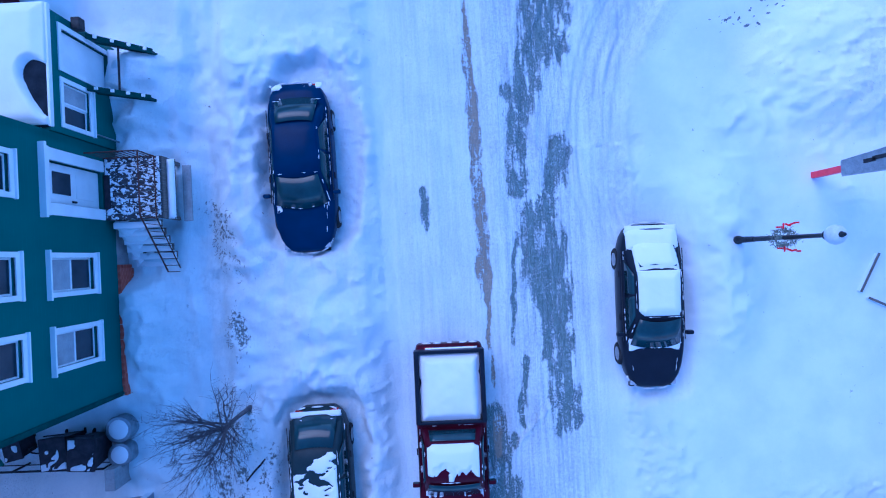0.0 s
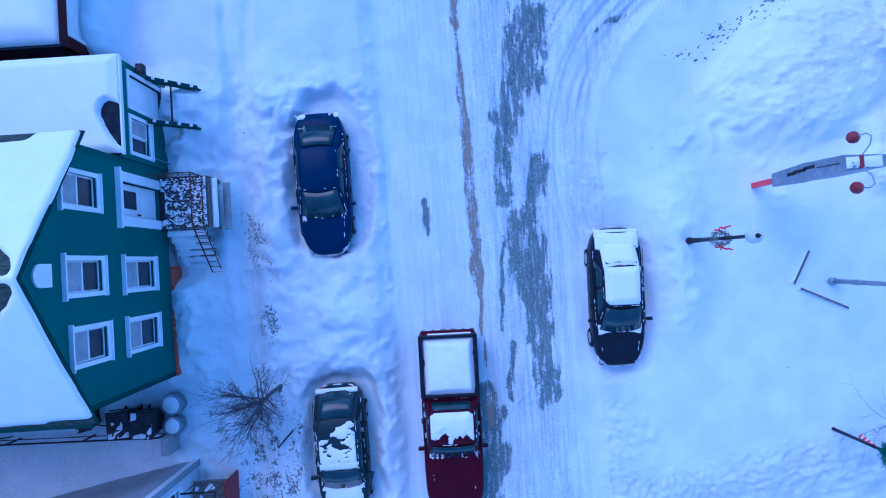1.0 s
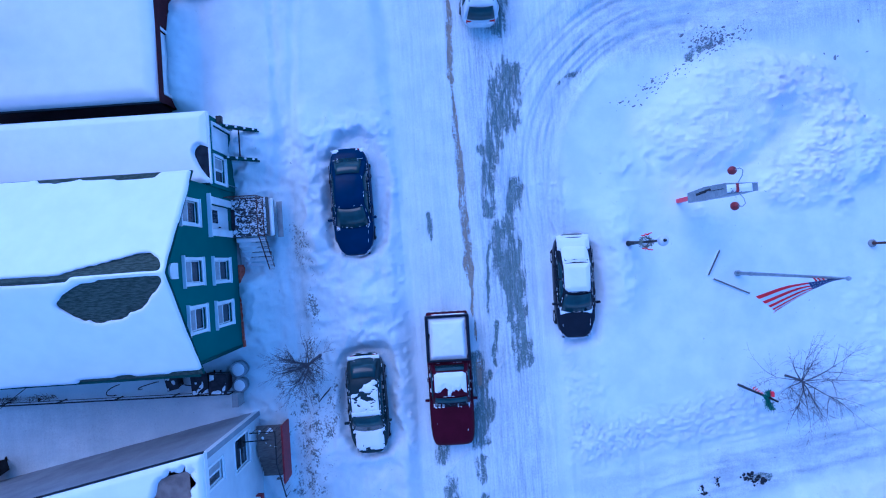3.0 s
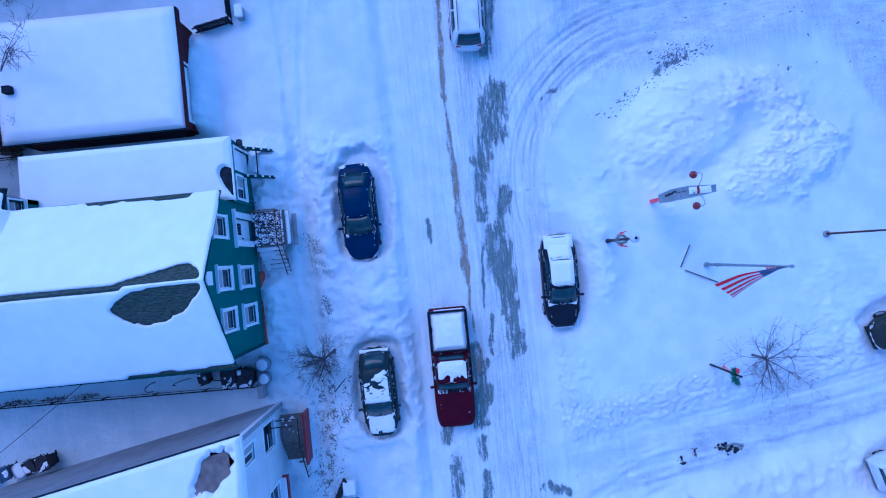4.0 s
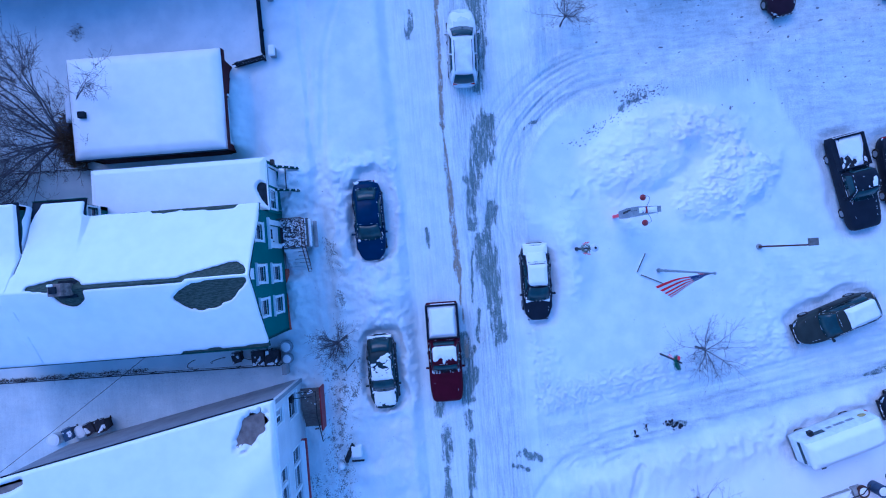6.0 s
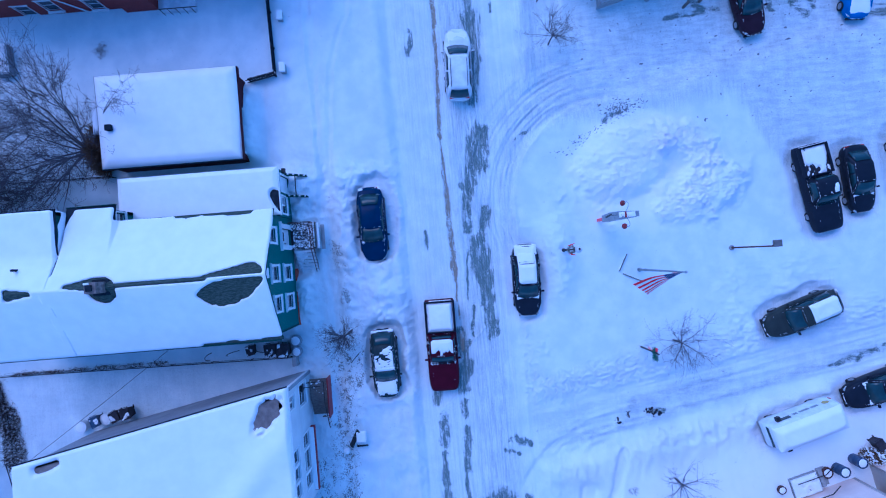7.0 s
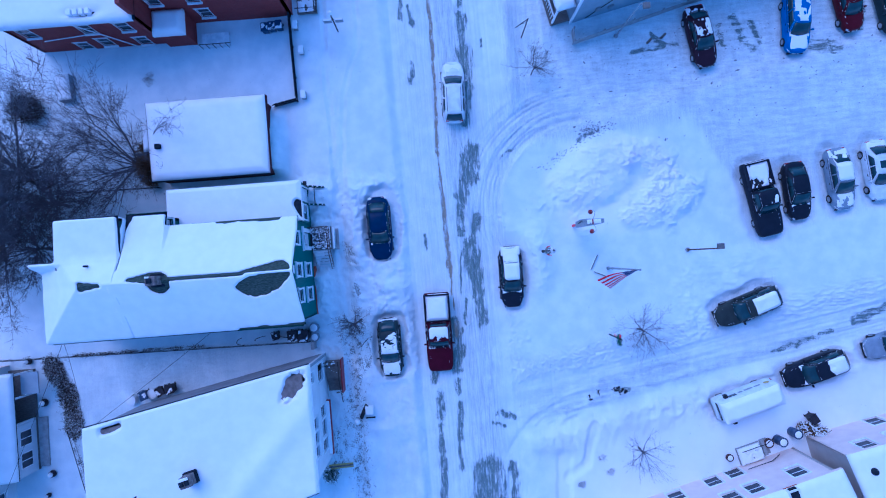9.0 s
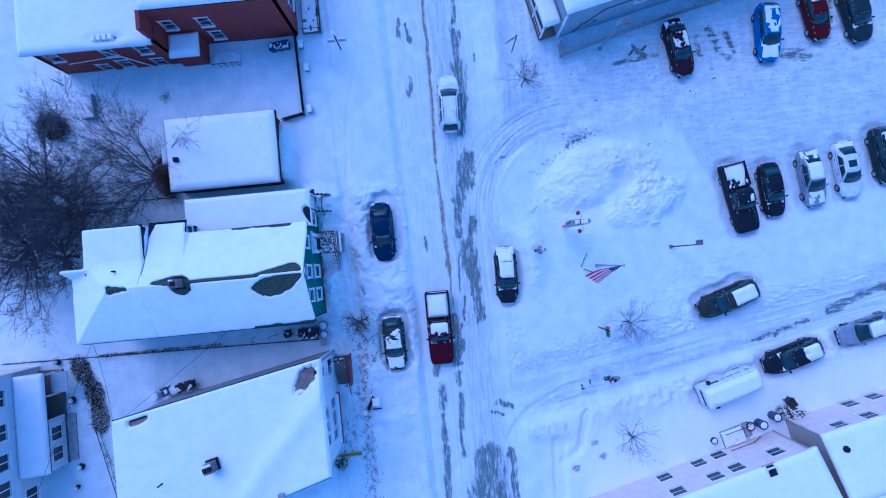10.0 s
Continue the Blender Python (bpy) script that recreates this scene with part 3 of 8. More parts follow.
def ground_height(X, Y):
    u = street_u(X, Y)
    big, mid, small = fbm(X * 0.25, Y * 0.25, 3), fbm(X * 0.9, Y * 0.9, 5), fbm(X * 3.2, Y * 3.2, 7, 3)
    chunk = fbm(X * 4.4, Y * 4.4, 81, 3) * 0.9
    crumb = np.clip(fbm(X * 8.5, Y * 8.5, 83, 2) * 1.1, -0.3, 1)
    heaps = billow(X * 0.55 + 0.2 * mid, Y * 0.5, 141)
    lumps = billow(X * 1.3 + 0.3 * mid, Y * 1.2, 145)
    # packed street with long straight wheel ruts and thin ridges of squeezed-out snow
    Z = 0.05 * fbm(u * 2.0, Y * 0.05, 11) + 0.04 * fbm(u * 5.5, Y * 0.07, 12, 3) + 0.006 * small
    # ploughed bank and parking strip towards the houses: soft shovelled heaps
    left = step(-2.9, -3.9, u + 0.22 * mid)
    south = step(9.0, 6.0, Y)
    Z = Z * (1 - left) + left * (0.30 + 0.05 * big + 0.03 * mid + south * (0.20 * heaps + 0.13 * lumps + 0.035 * small + 0.03 * np.clip(chunk, 0, 1)) + (1 - south) * (0.16 + 0.03 * mid))
    # the smooth bank between the two dug-out cars, and the ridge between footway and parking strip
    Z += 0.40 * np.exp(-((X + 4.4) / 1.7) ** 2 - ((Y + 1.7) / 1.0) ** 2) * (1 + 0.35 * mid)
    Z += 0.30 * np.exp(-((X + 6.25 + 0.25 * mid) / 0.42) ** 2) * step(-1.0, 1.0, Y) * step(8.5, 6.0, Y) * (0.75 + 0.5 * lumps)
    Z += np.exp(-((u + 3.35) / 0.45) ** 2) * (0.05 + 0.08 * mid + 0.12 * np.clip(chunk, 0, 1)) * step(12, 7, Y)
    # drift over the side steps and beside the landing
    Z += 0.55 * np.exp(-((X + 8.6) / 1.0) ** 2 - ((Y - 5.7) / 0.9) ** 2) + 0.62 * np.exp(-((X + 7.75) / 0.34) ** 2 - ((Y - 2.6) / 0.9) ** 2)
    # trodden footway with its soft edges
    way = X + 7.35 + 0.16 * np.sin(Y * 0.55) + 0.22 * mid
    Z -= (0.26 + 0.05 * big) * np.exp(-(way / 0.42) ** 4) * left * step(9.5, 7.0, Y)
    Z -= 0.05 * np.exp(-(way / 0.5) ** 4) * left * np.clip(chunk, 0, 1)
    # drift against the house fronts, broken into slumped lumps
    Z += (0.62 + 0.25 * fbm(X * 0.7, Y * 0.8, 33, 2) + 0.30 * lumps * step(-9.7, -8.9, X)) * step(-8.0, -9.4, X + 0.25 * mid) * step(-4.0, -2.6, Y) * step(7.6, 6.0, Y) * (X > -11) * (1 - 0.9 * np.exp(-((Y - 0.95) / 0.95) ** 6))
    # the green between the streets: an even quilt of snow with banked edges
    green = step(3.3, 4.9, u + 0.35 * mid) * step(-1.0, 2.2, Y - upper_kerb(X) + 0.6 * mid) * step(9.8, 7.8, Y - 0.22 * (X - 6) + 0.4 * mid)
    r = np.hypot(X - 11.6, Y - 3.4)
    green = green * np.where((X < 11.6) & (Y > 3.4), step(7.0, 6.45, r + 0.10 * mid), 1.0)
    Z = Z * (1 - green) + green * (0.36 + 0.05 * big + 0.012 * mid)
    edge = 4 * green * (1 - green)
    Z += edge * (0.05 + 0.06 * mid + 0.07 * np.clip(chunk, 0, 1) + 0.07 * crumb)
    # a thin windrow where the plough turned the corner
    Z += 0.09 * np.exp(-((r - 6.72 - 0.14 * mid) / 0.13) ** 2) * step(12.5, 10.0, X) * step(1.2, 2.6, Y)
    # the bank beside the black car
    Z += 0.46 * np.exp(-((X - 7.5 + 0.25 * mid) / 0.8) ** 2 - ((Y + 0.2) / 2.6) ** 4) * (0.75 + 0.45 * lumps)
    Z += 0.10 * np.exp(-((X - 5.6) / 1.3) ** 2 - ((Y - 2.0) / 0.55) ** 2) * (0.6 + 0.6 * lumps)
    # lumps left of the kerb lines on the green
    rim = step(1.6, 0.3, np.abs(Y - upper_kerb(X) - 1.1)) * step(4.0, 5.5, X) * (X < 40)
    Z += rim * (0.02 + 0.03 * np.clip(chunk, 0, 1) + 0.03 * mid + 0.09 * crumb)
    Z += step(1.3, 0.2, np.abs(u - 4.9)) * step(3.2, -1.0, np.abs(Y + 6.2)) * 0.16 * np.clip(small + 0.25, 0, 1)
    # the heap ploughed up behind the sign: a wind-carved dome and two lobes of rubble
    crisp = np.clip(fbm(X * 5.2, Y * 5.2, 161, 3) - 0.08, 0, 1) + 0.7 * np.clip(fbm(X * 10, Y * 10, 163, 2) - 0.12, 0, 1)
    hx, hy = rotated(X, Y, 12.5, 6.1, 24)
    dome = step(-0.15, 1.0, 1 - (hx / 3.9) ** 2 - (hy / 2.7) ** 2 + 0.25 * mid + 0.10 * big)
    carved = 0.17 * fbm(hx * 0.5, hy * 1.3, 53, 3) + 0.05 * lumps + 0.09 * crisp
    Z += dome * (0.62 + 0.7 * carved + 0.05 * np.clip(chunk, 0, 1))
    hx, hy = rotated(X, Y, 17.0, 3.5, 20)
    lobe = step(-0.1, 0.9, 1 - (hx / 4.0) ** 2 - (hy / 2.1) ** 2 + 0.5 * mid)
    rubble = 0.22 * billow(X * 0.8, Y * 0.8, 151) + 0.10 * billow(X * 2.4, Y * 2.4, 155) + 0.30 * crisp + 0.06 * crumb
    Z += lobe * (0.22 + 0.8 * rubble)
    hx, hy = rotated(X, Y, 16.6, 6.6, -25)
    lobe = step(-0.1, 0.9, 1 - (hx / 3.0) ** 2 - (hy / 1.8) ** 2 + 0.5 * mid)
    Z += lobe * (0.15 + 0.7 * rubble)
    skirt = np.clip(1 - ((X - 14.6) / 6.6) ** 2 - ((Y - 4.7) / 4.4) ** 2 + 0.3 * mid, 0, 1)
    Z += step(0.0, 0.4, skirt) * (0.08 * lumps * step(-0.2, 0.5, mid) + 0.10 * crisp * step(-0.3, 0.3, mid))
    low_fan = np.exp(-((X - 8.6) / 1.6) ** 2 - ((Y - 3.9) / 0.9) ** 2)
    Z += low_fan * (0.08 + 0.18 * lumps)
    # wheel arcs that turn into the car park
    arc = step(6.7, 7.2, r) * step(11.5, 9.0, r) * step(14.5, 10.5, X) * step(0.0, 1.5, Y) * (1 - left)
    turn_a = np.arctan2(Y - 3.4, X - 11.6)
    Z += arc * (0.11 * fbm(r * 2.6, turn_a * 1.6, 21) + 0.11 * np.clip(fbm(r * 6.0, turn_a * 5.0, 24, 2), 0, 1))
    wob = r + 0.10 * fbm(turn_a * 3.0, r * 0.4, 181, 2)
    for radius, bite in ((7.05, 0.05), (7.32, 0.06), (7.62, 0.045), (8.05, 0.06), (8.30, 0.05), (8.85, 0.06), (9.2, 0.05), (9.75, 0.06), (10.1, 0.05), (10.8, 0.05)):
        Z += 0.75 * arc * bite * (np.exp(-((wob - radius - 0.11) / 0.06) ** 2) - np.exp(-((wob - radius) / 0.07) ** 2)) * np.clip(0.7 + 1.2 * fbm(turn_a * 6, r * 3, 183, 2), 0, 1.3)
    lot = step(8.5, 10.0, Y - 0.22 * (X - 6)) * step(4.0, 6.0, u)
    Z += lot * (0.03 * fbm((Y - 0.2 * X) * 1.4, X * 0.12, 25, 3) + 0.015 * mid + 0.02 * np.clip(small, 0, 1)) + 0.30 * step(0.0, 1.5, Y - 16.3 - 0.22 * (X - 12)) * (X > 9) * step(5.5, 6.5, u)
    Z += 0.38 * np.exp(-((u - 5.9) / 0.7) ** 2) * step(10.6, 12.0, Y) * (1 + 0.5 * mid)
    # a ragged seam of ploughed snow slanting across the street
    for line in ((2.6, -4.0, -1.1, -7.9, 0.07), (1.0, -8.0, -1.2, -9.6, 0.06)):
        seam = capsule(X + 0.16 * mid + 0.05 * small, Y + 0.10 * small, line)
        Z += 0.06 * np.exp(-seam ** 2)
    # side street and its banks
    side = step(0.3, -0.3, Y - upper_kerb(X)) * step(-0.3, 0.3, Y - lower_kerb(X)) * step(3.5, 6.0, X)
    Z -= side * 0.02 - side * (0.13 * fbm((Y - 0.17 * X) * 2.0, X * 0.06, 31) + 0.06 * fbm((Y - 0.17 * X) * 6, X * 0.12, 32, 3))
    r2 = np.hypot(X - 12, Y + 19.5)
    Z += step(6.2, 7.0, r2) * step(10.2, 9.0, r2) * step(13.0, 11.0, X) * step(-20.5, -18.5, Y) * 0.20 * fbm(r2 * 2.6, np.arctan2(Y + 19.5, X - 12) * 2.0, 23)
    low = step(0.3, -0.9, Y - lower_kerb(X) + 0.3 * mid) * step(3.6, 5.2, u)
    Z = Z * (1 - 0.9 * low) + low * (0.35 + 0.06 * mid + 0.03 * small + 0.10 * big + step(2.8, 0.6, np.abs(Y - lower_kerb(X) + 0.6)) * (0.10 * np.clip(chunk, 0, 1) + 0.22 * lumps))
    # tracks shovelled and rolled through the lower verge
    for line, depth in (((10.7, -13.2, 9.9, -16.0, 0.30), 0.22), ((9.9, -16.0, 8.4, -17.0, 0.30), 0.16), ((8.2, -15.4, 8.0, -19.5, 0.55), 0.20)):
        Z -= low * depth * step(1.3, 0.7, capsule(X + 0.15 * mid, Y, line))
    # between kerb line and parked cars on the upper side of the side street
    Z += step(16.0, 19.0, X) * step(27.0, 23.5, X) * step(0.6, 2.0, Y - upper_kerb(X)) * step(7.5, 5.0, Y - upper_kerb(X)) * (0.04 + 0.18 * lumps * np.clip(0.4 + mid, 0, 1) + 0.10 * np.clip(chunk, 0, 1))
    # ramps of cleared snow in front of the lower house
    Z -= 0.30 * np.exp(-(((X + 4.5) / 1.6) ** 6) - (((Y + 15.2) / 2.6) ** 6)) * left
    Z -= 0.26 * np.exp(-(((X + 4.5) / 1.5) ** 6) - (((Y + 10.2) / 1.6) ** 6)) * left
    # yards behind the houses lie smooth
    yard = step(-10.0, -11.5, X)
    Z = Z * (1 - yard) + yard * (0.35 + 0.08 * big + 0.03 * mid + (0.01 + 0.06 * step(-4.5, -5.5, Y)) * small)
    # drift leaning on the garage front
    Z += 1.05 * step(-10.9, -12.0, X) * step(-12.6, -12.2, X) * step(7.4, 8.2, Y) * step(13.2, 12.2, Y) * (0.85 + 0.3 * mid)
    # wheel tracks that swing off the street towards the garage
    for x0, bend in ((-7.7, 0.0), (-6.9, 0.9)):
        path = X - (x0 + bend * np.clip((Y - 10) / 5, 0, 1.4) ** 2 + 0.12 * np.sin(Y * 0.7) + 0.16 * mid)
        Z += (-0.07 * np.exp(-(path / 0.16) ** 2) + 0.05 * np.exp(-((np.abs(path) - 0.30) / 0.12) ** 2)) * (0.6 + 0.8 * np.clip(small + 0.3, 0, 1)) * step(6.0, 8.0, Y) * step(30, 26, Y)
    # footprints along the footway
    steps_band = np.exp(-((X + 7.6 - 0.2 * np.sin(Y * 0.5)) / 0.28) ** 2) * (Y > 6) * (Y < 26)
    Z -= steps_band * 0.10 * step(0.40, 0.65, value_noise(X * 2.6, Y * 1.6, 41)) * left
    # hollows dug round the parked cars: a steep wall, crumbs on the floor, a thrown-up rim
    for key, (x, y, head, length, width) in PARKED.items():
        near = np.hypot(X - x, Y - y) < 5
        soft = key in ("truck", "b2", "w3", "w4", "d5", "t1", "t2", "t3", "t4", "van", "bsuv", "sed3", "wag")
        a = radians(head)
        fx, fy = (X[near] - x) * math.cos(a) + (Y[near] - y) * math.sin(a), -(X[near] - x) * math.sin(a) + (Y[near] - y) * math.cos(a)
        rear, flank, slack = {"blue": (0.30, 0.28, 0.18), "snowy": (0.22, 0.12, 0.22), "black": (-0.25, 0.10, 0.36)}.get(key, (0, 0, 0.12))
        d = hollow(fx + rear, fy - flank, length, width) + 0.34 * mid[near] + 0.10 * small[near] + slack
        z = Z[near]
        floor = (0.09 if soft else 0.15) + 0.03 * mid[near] + 0.05 * np.clip(chunk[near], 0, 1) + 0.05 * crumb[near]
        if soft:
            pit = step(0.9, 0.1, d)
        else:
            z = z + step(1.9, 1.0, d) * (0.06 + 0.12 * lumps[near] * (fx < 0) + 0.05 * np.clip(chunk[near], 0, 1)) * left[near]
            pit = step(0.86, 0.36, d)
        Z[near] = z * (1 - pit) + np.minimum(z, floor) * pit
    far = step(45.0, 80.0, np.maximum(np.abs(X), np.abs(Y)))
    return Z * (1 - far) + far * (0.2 + 0.3 * big)


def build_ground():
    inner_x = np.concatenate([np.arange(-42, -12, 0.22), np.arange(-12, 8, 0.065), np.arange(8, 20, 0.10), np.arange(20, 44.01, 0.18)])
    inner_y = np.concatenate([np.arange(-32, -13, 0.2), np.arange(-13, -9, 0.10), np.arange(-9, 10, 0.065), np.arange(10, 13, 0.10), np.arange(13, 36.01, 0.18)])
    outer = np.array([60, 90, 140, 220, 400, 800, 1500.0])
    xs, ys = np.concatenate([-outer[::-1], inner_x, outer]), np.concatenate([-outer[::-1], inner_y, outer])
    X, Y = np.meshgrid(xs, ys, indexing="ij")
    Z = ground_height(X, Y)
    line = strips(X, Y, LINES, 0.4)
    bare = np.maximum.reduce([strips(X, Y, BARE_NEAR), strips(X, Y, BARE_FAR) * 0.92, strips(X, Y, BARE_SOUTH) * 0.92, strips(X, Y, BARE_LOT) * 0.76, line])
    bare = bare * np.where((X > 20) & (Y < 0), 0.80, 1.0)
    turf = strips(X, Y, TURF) * 0.64
    u = street_u(X, Y)
    lane = step(1.9, 0.4, np.abs(u - 1.5)) * 0.36 + step(-3.2, -2.2, u) * step(3.9, 2.8, u) * 0.20
    # thinned by the grey house, so the colour offsets its cast shade
    rough_lot = step(7.6, 9.2, Y - 0.10 * (X - 6) + 6.5 * step(19.5, 24.0, X) + 0.5 * fbm(X * 0.5, Y * 0.5, 95, 3)) * step(4.5, 6.0, u) * (0.44 - 0.10 * step(12, 16, Y - 0.22 * (X - 6)))
    # west part of the alley: its shade is put into the colour
    alley = step(-28.6, -28.0, X) * step(-12, -19, X) * step(-11.5, -10.5, Y) * step(-4.9, -5.3, Y) * 0.20
    # footway darkened for trodden snow and for the shade in its trench
    verge = np.maximum(step(0.75, 0.15, np.abs(X + 7.2 + 0.3 * fbm(X * 0.8, Y * 0.8, 97, 3))) * 0.15 * step(5.0, 2.5, Y), step(-10.4, -9.2, X) * step(-3.0, -4.4, u) * step(10, 6, Y) * 0.04)
    side = step(0.0, -1.0, Y - upper_kerb(X)) * step(0.0, 1.0, Y - lower_kerb(X)) * step(3.5, 6.0, X) * 0.19
    side = np.maximum(side, 0.44 * strips(X, Y, [(11.0, -10.4, 18.5, -8.8, 0.55), (8.0, -12.0, 20.0, -9.6, 0.30), (20.0, -9.6, 28.0, -7.6, 0.30)]))
    bend = np.hypot(X - 11.6, Y - 3.4)
    curve = step(6.4, 7.0, bend) * step(12.5, 10.0, bend) * step(14.5, 10.5, X) * step(-1.0, 1.5, Y) * step(2.0, 3.5, u) * 0.30
    grime_shade = np.clip(np.maximum.reduce([lane, rough_lot, verge, alley, side, curve]), 0, 1)
    # ring round each car: dirt plus the hollow's shade, put into the colour
    for key, (x, y, head, length, width) in PARKED.items():
        near = np.hypot(X - x, Y - y) < 4.5
        a = radians(head)
        fx, fy = (X[near] - x) * math.cos(a) + (Y[near] - y) * math.sin(a), -(X[near] - x) * math.sin(a) + (Y[near] - y) * math.cos(a)
        d = np.maximum(np.abs(fx) - length / 2, np.abs(fy) - width / 2)
        grime_shade[near] = np.maximum(grime_shade[near], (0.10 if key in ("blue", "black", "snowy") else 0.24) * step(0.9, 0.1, d))
    bare = bare * np.clip(0.92 + 0.45 * fbm(X * 4.5, Y * 0.8, 73), 0, 1.15)
    Z = Z - 0.02 * bare
    near_kerb = step(2.2, 0.4, np.abs(u + 3.9)) * step(14.0, 8.0, Y) + step(1.4, 0.2, np.abs(u - 4.4)) * step(7.0, 5.0, Y) * 0.7
    strip_w = step(-10.2, -9.4, X) * step(-2.6, -3.8, u) * (0.55 - 0.30 * step(5.0, 9.0, Y))
    bank_s = step(1.8, 0.4, np.abs(Y - upper_kerb(X) - 0.8)) * step(4.0, 6.0, X)
    bank_l = step(2.6, 0.8, np.abs(Y - lower_kerb(X) + 0.8)) * step(5.0, 7.0, X)
    pile = np.exp(-((X - 14.5) / 6.0) ** 2 - ((Y - 6.2) / 3.3) ** 2)
    turn = step(5.8, 6.6, np.hypot(X - 11.6, Y - 3.4)) * step(11.0, 8.5, np.hypot(X - 11.6, Y - 3.4)) * step(14.5, 10.5, X) * step(-1.0, 1.5, Y) * step(2.0, 3.5, u)
    road = step(-3.4, -2.6, u) * step(4.2, 3.2, u) * 0.34
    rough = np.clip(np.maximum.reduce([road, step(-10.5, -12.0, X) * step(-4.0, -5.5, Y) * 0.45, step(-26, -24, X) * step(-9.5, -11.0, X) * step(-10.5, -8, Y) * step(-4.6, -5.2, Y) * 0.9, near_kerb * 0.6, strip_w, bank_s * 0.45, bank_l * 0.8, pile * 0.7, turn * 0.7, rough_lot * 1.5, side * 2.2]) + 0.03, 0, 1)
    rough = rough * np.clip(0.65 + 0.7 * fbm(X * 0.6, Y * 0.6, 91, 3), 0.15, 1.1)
    crosswise = np.maximum(step(8.0, 10.5, Y - 0.10 * (X - 6) + 6.5 * step(19.5, 24.0, X)) * step(5.5, 8.5, u), step(0.4, -0.4, Y - upper_kerb(X)) * step(4.5, 7.0, X))
    crosswise = np.maximum(crosswise, 0.5 * step(-10, -12, X))
    # heap and lower verge: cleaner snow, also painted brighter as if sunlit
    heap = step(1.25, 0.7, np.hypot((X - 13.6) / 5.2, (Y - 5.2) / 3.6) + 0.25 * fbm(X * 0.7, Y * 0.7, 171, 3))
    clean_lit = np.maximum(heap, 0.7 * step(0.4, -0.6, Y - lower_kerb(X)) * step(5.0, 7.0, u))
    nx, ny = X.shape
    me = bpy.data.meshes.new("ground")
    co = np.stack([X, Y, Z], -1).reshape(-1, 3)
    idx = np.arange(nx * ny).reshape(nx, ny)
    quads = np.stack([idx[:-1, :-1], idx[1:, :-1], idx[1:, 1:], idx[:-1, 1:]], -1).reshape(-1, 4)
    me.vertices.add(len(co))
    me.vertices.foreach_set("co", co.astype(np.float32).ravel())
    me.loops.add(quads.size)
    me.loops.foreach_set("vertex_index", quads.astype(np.int32).ravel())
    me.polygons.add(len(quads))
    me.polygons.foreach_set("loop_start", np.arange(0, quads.size, 4, dtype=np.int32))
    me.update(calc_edges=True)
    me.polygons.foreach_set("use_smooth", np.ones(len(quads), bool))
    for name, values in (("bare", bare), ("line", line), ("turf", turf), ("grime_shade", grime_shade), ("rough", rough), ("crosswise", crosswise), ("clean_lit", clean_lit)):
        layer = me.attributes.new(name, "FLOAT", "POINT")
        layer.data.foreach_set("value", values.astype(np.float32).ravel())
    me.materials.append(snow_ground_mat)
    me.validate()
    return tagged(new("ground", me), "snow-covered street ground with bare asphalt streaks", "ground", kind="structure")


ground = build_ground()


def ground_z(x, y):
    return float(ground_height(np.array([[float(x)]]), np.array([[float(y)]]))[0, 0])


# ---- vehicles ----
def loft(rings, cap=True):
    bm = bmesh.new()
    rows = [[bm.verts.new(p) for p in r] for r in rings]
    n = len(rows[0])
    for r0, r1 in zip(rows, rows[1:]):
        for k in range(n):
            bm.faces.new((r0[k], r0[(k + 1) % n], r1[(k + 1) % n], r1[k]))
    if cap:
        bm.faces.new(rows[0][::-1])
        bm.faces.new(rows[-1])
    return bm


def inset_patch(q, a0, a1, b0, b1, lift, bow=0.0):
    """A thin pane on a four-cornered face: a runs q0 to q1, b from that edge to q3 to q2."""
    q = [Vector(p) for p in q]
    nrm = (q[1] - q[0]).cross(q[3] - q[0]).normalized()
    if nrm.dot(sum(q, Vector()) / 4 - Vector((0, 0, 0.6))) < 0:
        nrm = -nrm

    def at(a, b):
        p = q[0] * (1 - a) * (1 - b) + q[1] * a * (1 - b) + q[2] * a * b + q[3] * (1 - a) * b
        p.y += bow * (1 - (2 * a - 1) ** 2) * (1 - 0.3 * b)
        return p
    bm = bmesh.new()
    n = 8
    hi = [[bm.verts.new(at(a0 + (a1 - a0) * i / n, b0 + (b1 - b0) * j / 2) + nrm * lift) for j in range(3)] for i in range(n + 1)]
    lo = [[bm.verts.new(v.co - nrm * 0.02) for v in row] for row in hi]
    for i in range(n):
        for j in range(2):
            bm.faces.new((hi[i][j], hi[i + 1][j], hi[i + 1][j + 1], hi[i][j + 1]))
    ring = [(i, 0) for i in range(n + 1)] + [(n, 1), (n, 2)] + [(i, 2) for i in range(n - 1, -1, -1)] + [(0, 1)]
    for (i, j), (k, l) in zip(ring, ring[1:] + ring[:1]):
        bm.faces.new((hi[i][j], lo[i][j], lo[k][l], hi[k][l]))
    return bm


def full(a, b):
    return np.ones_like(a)


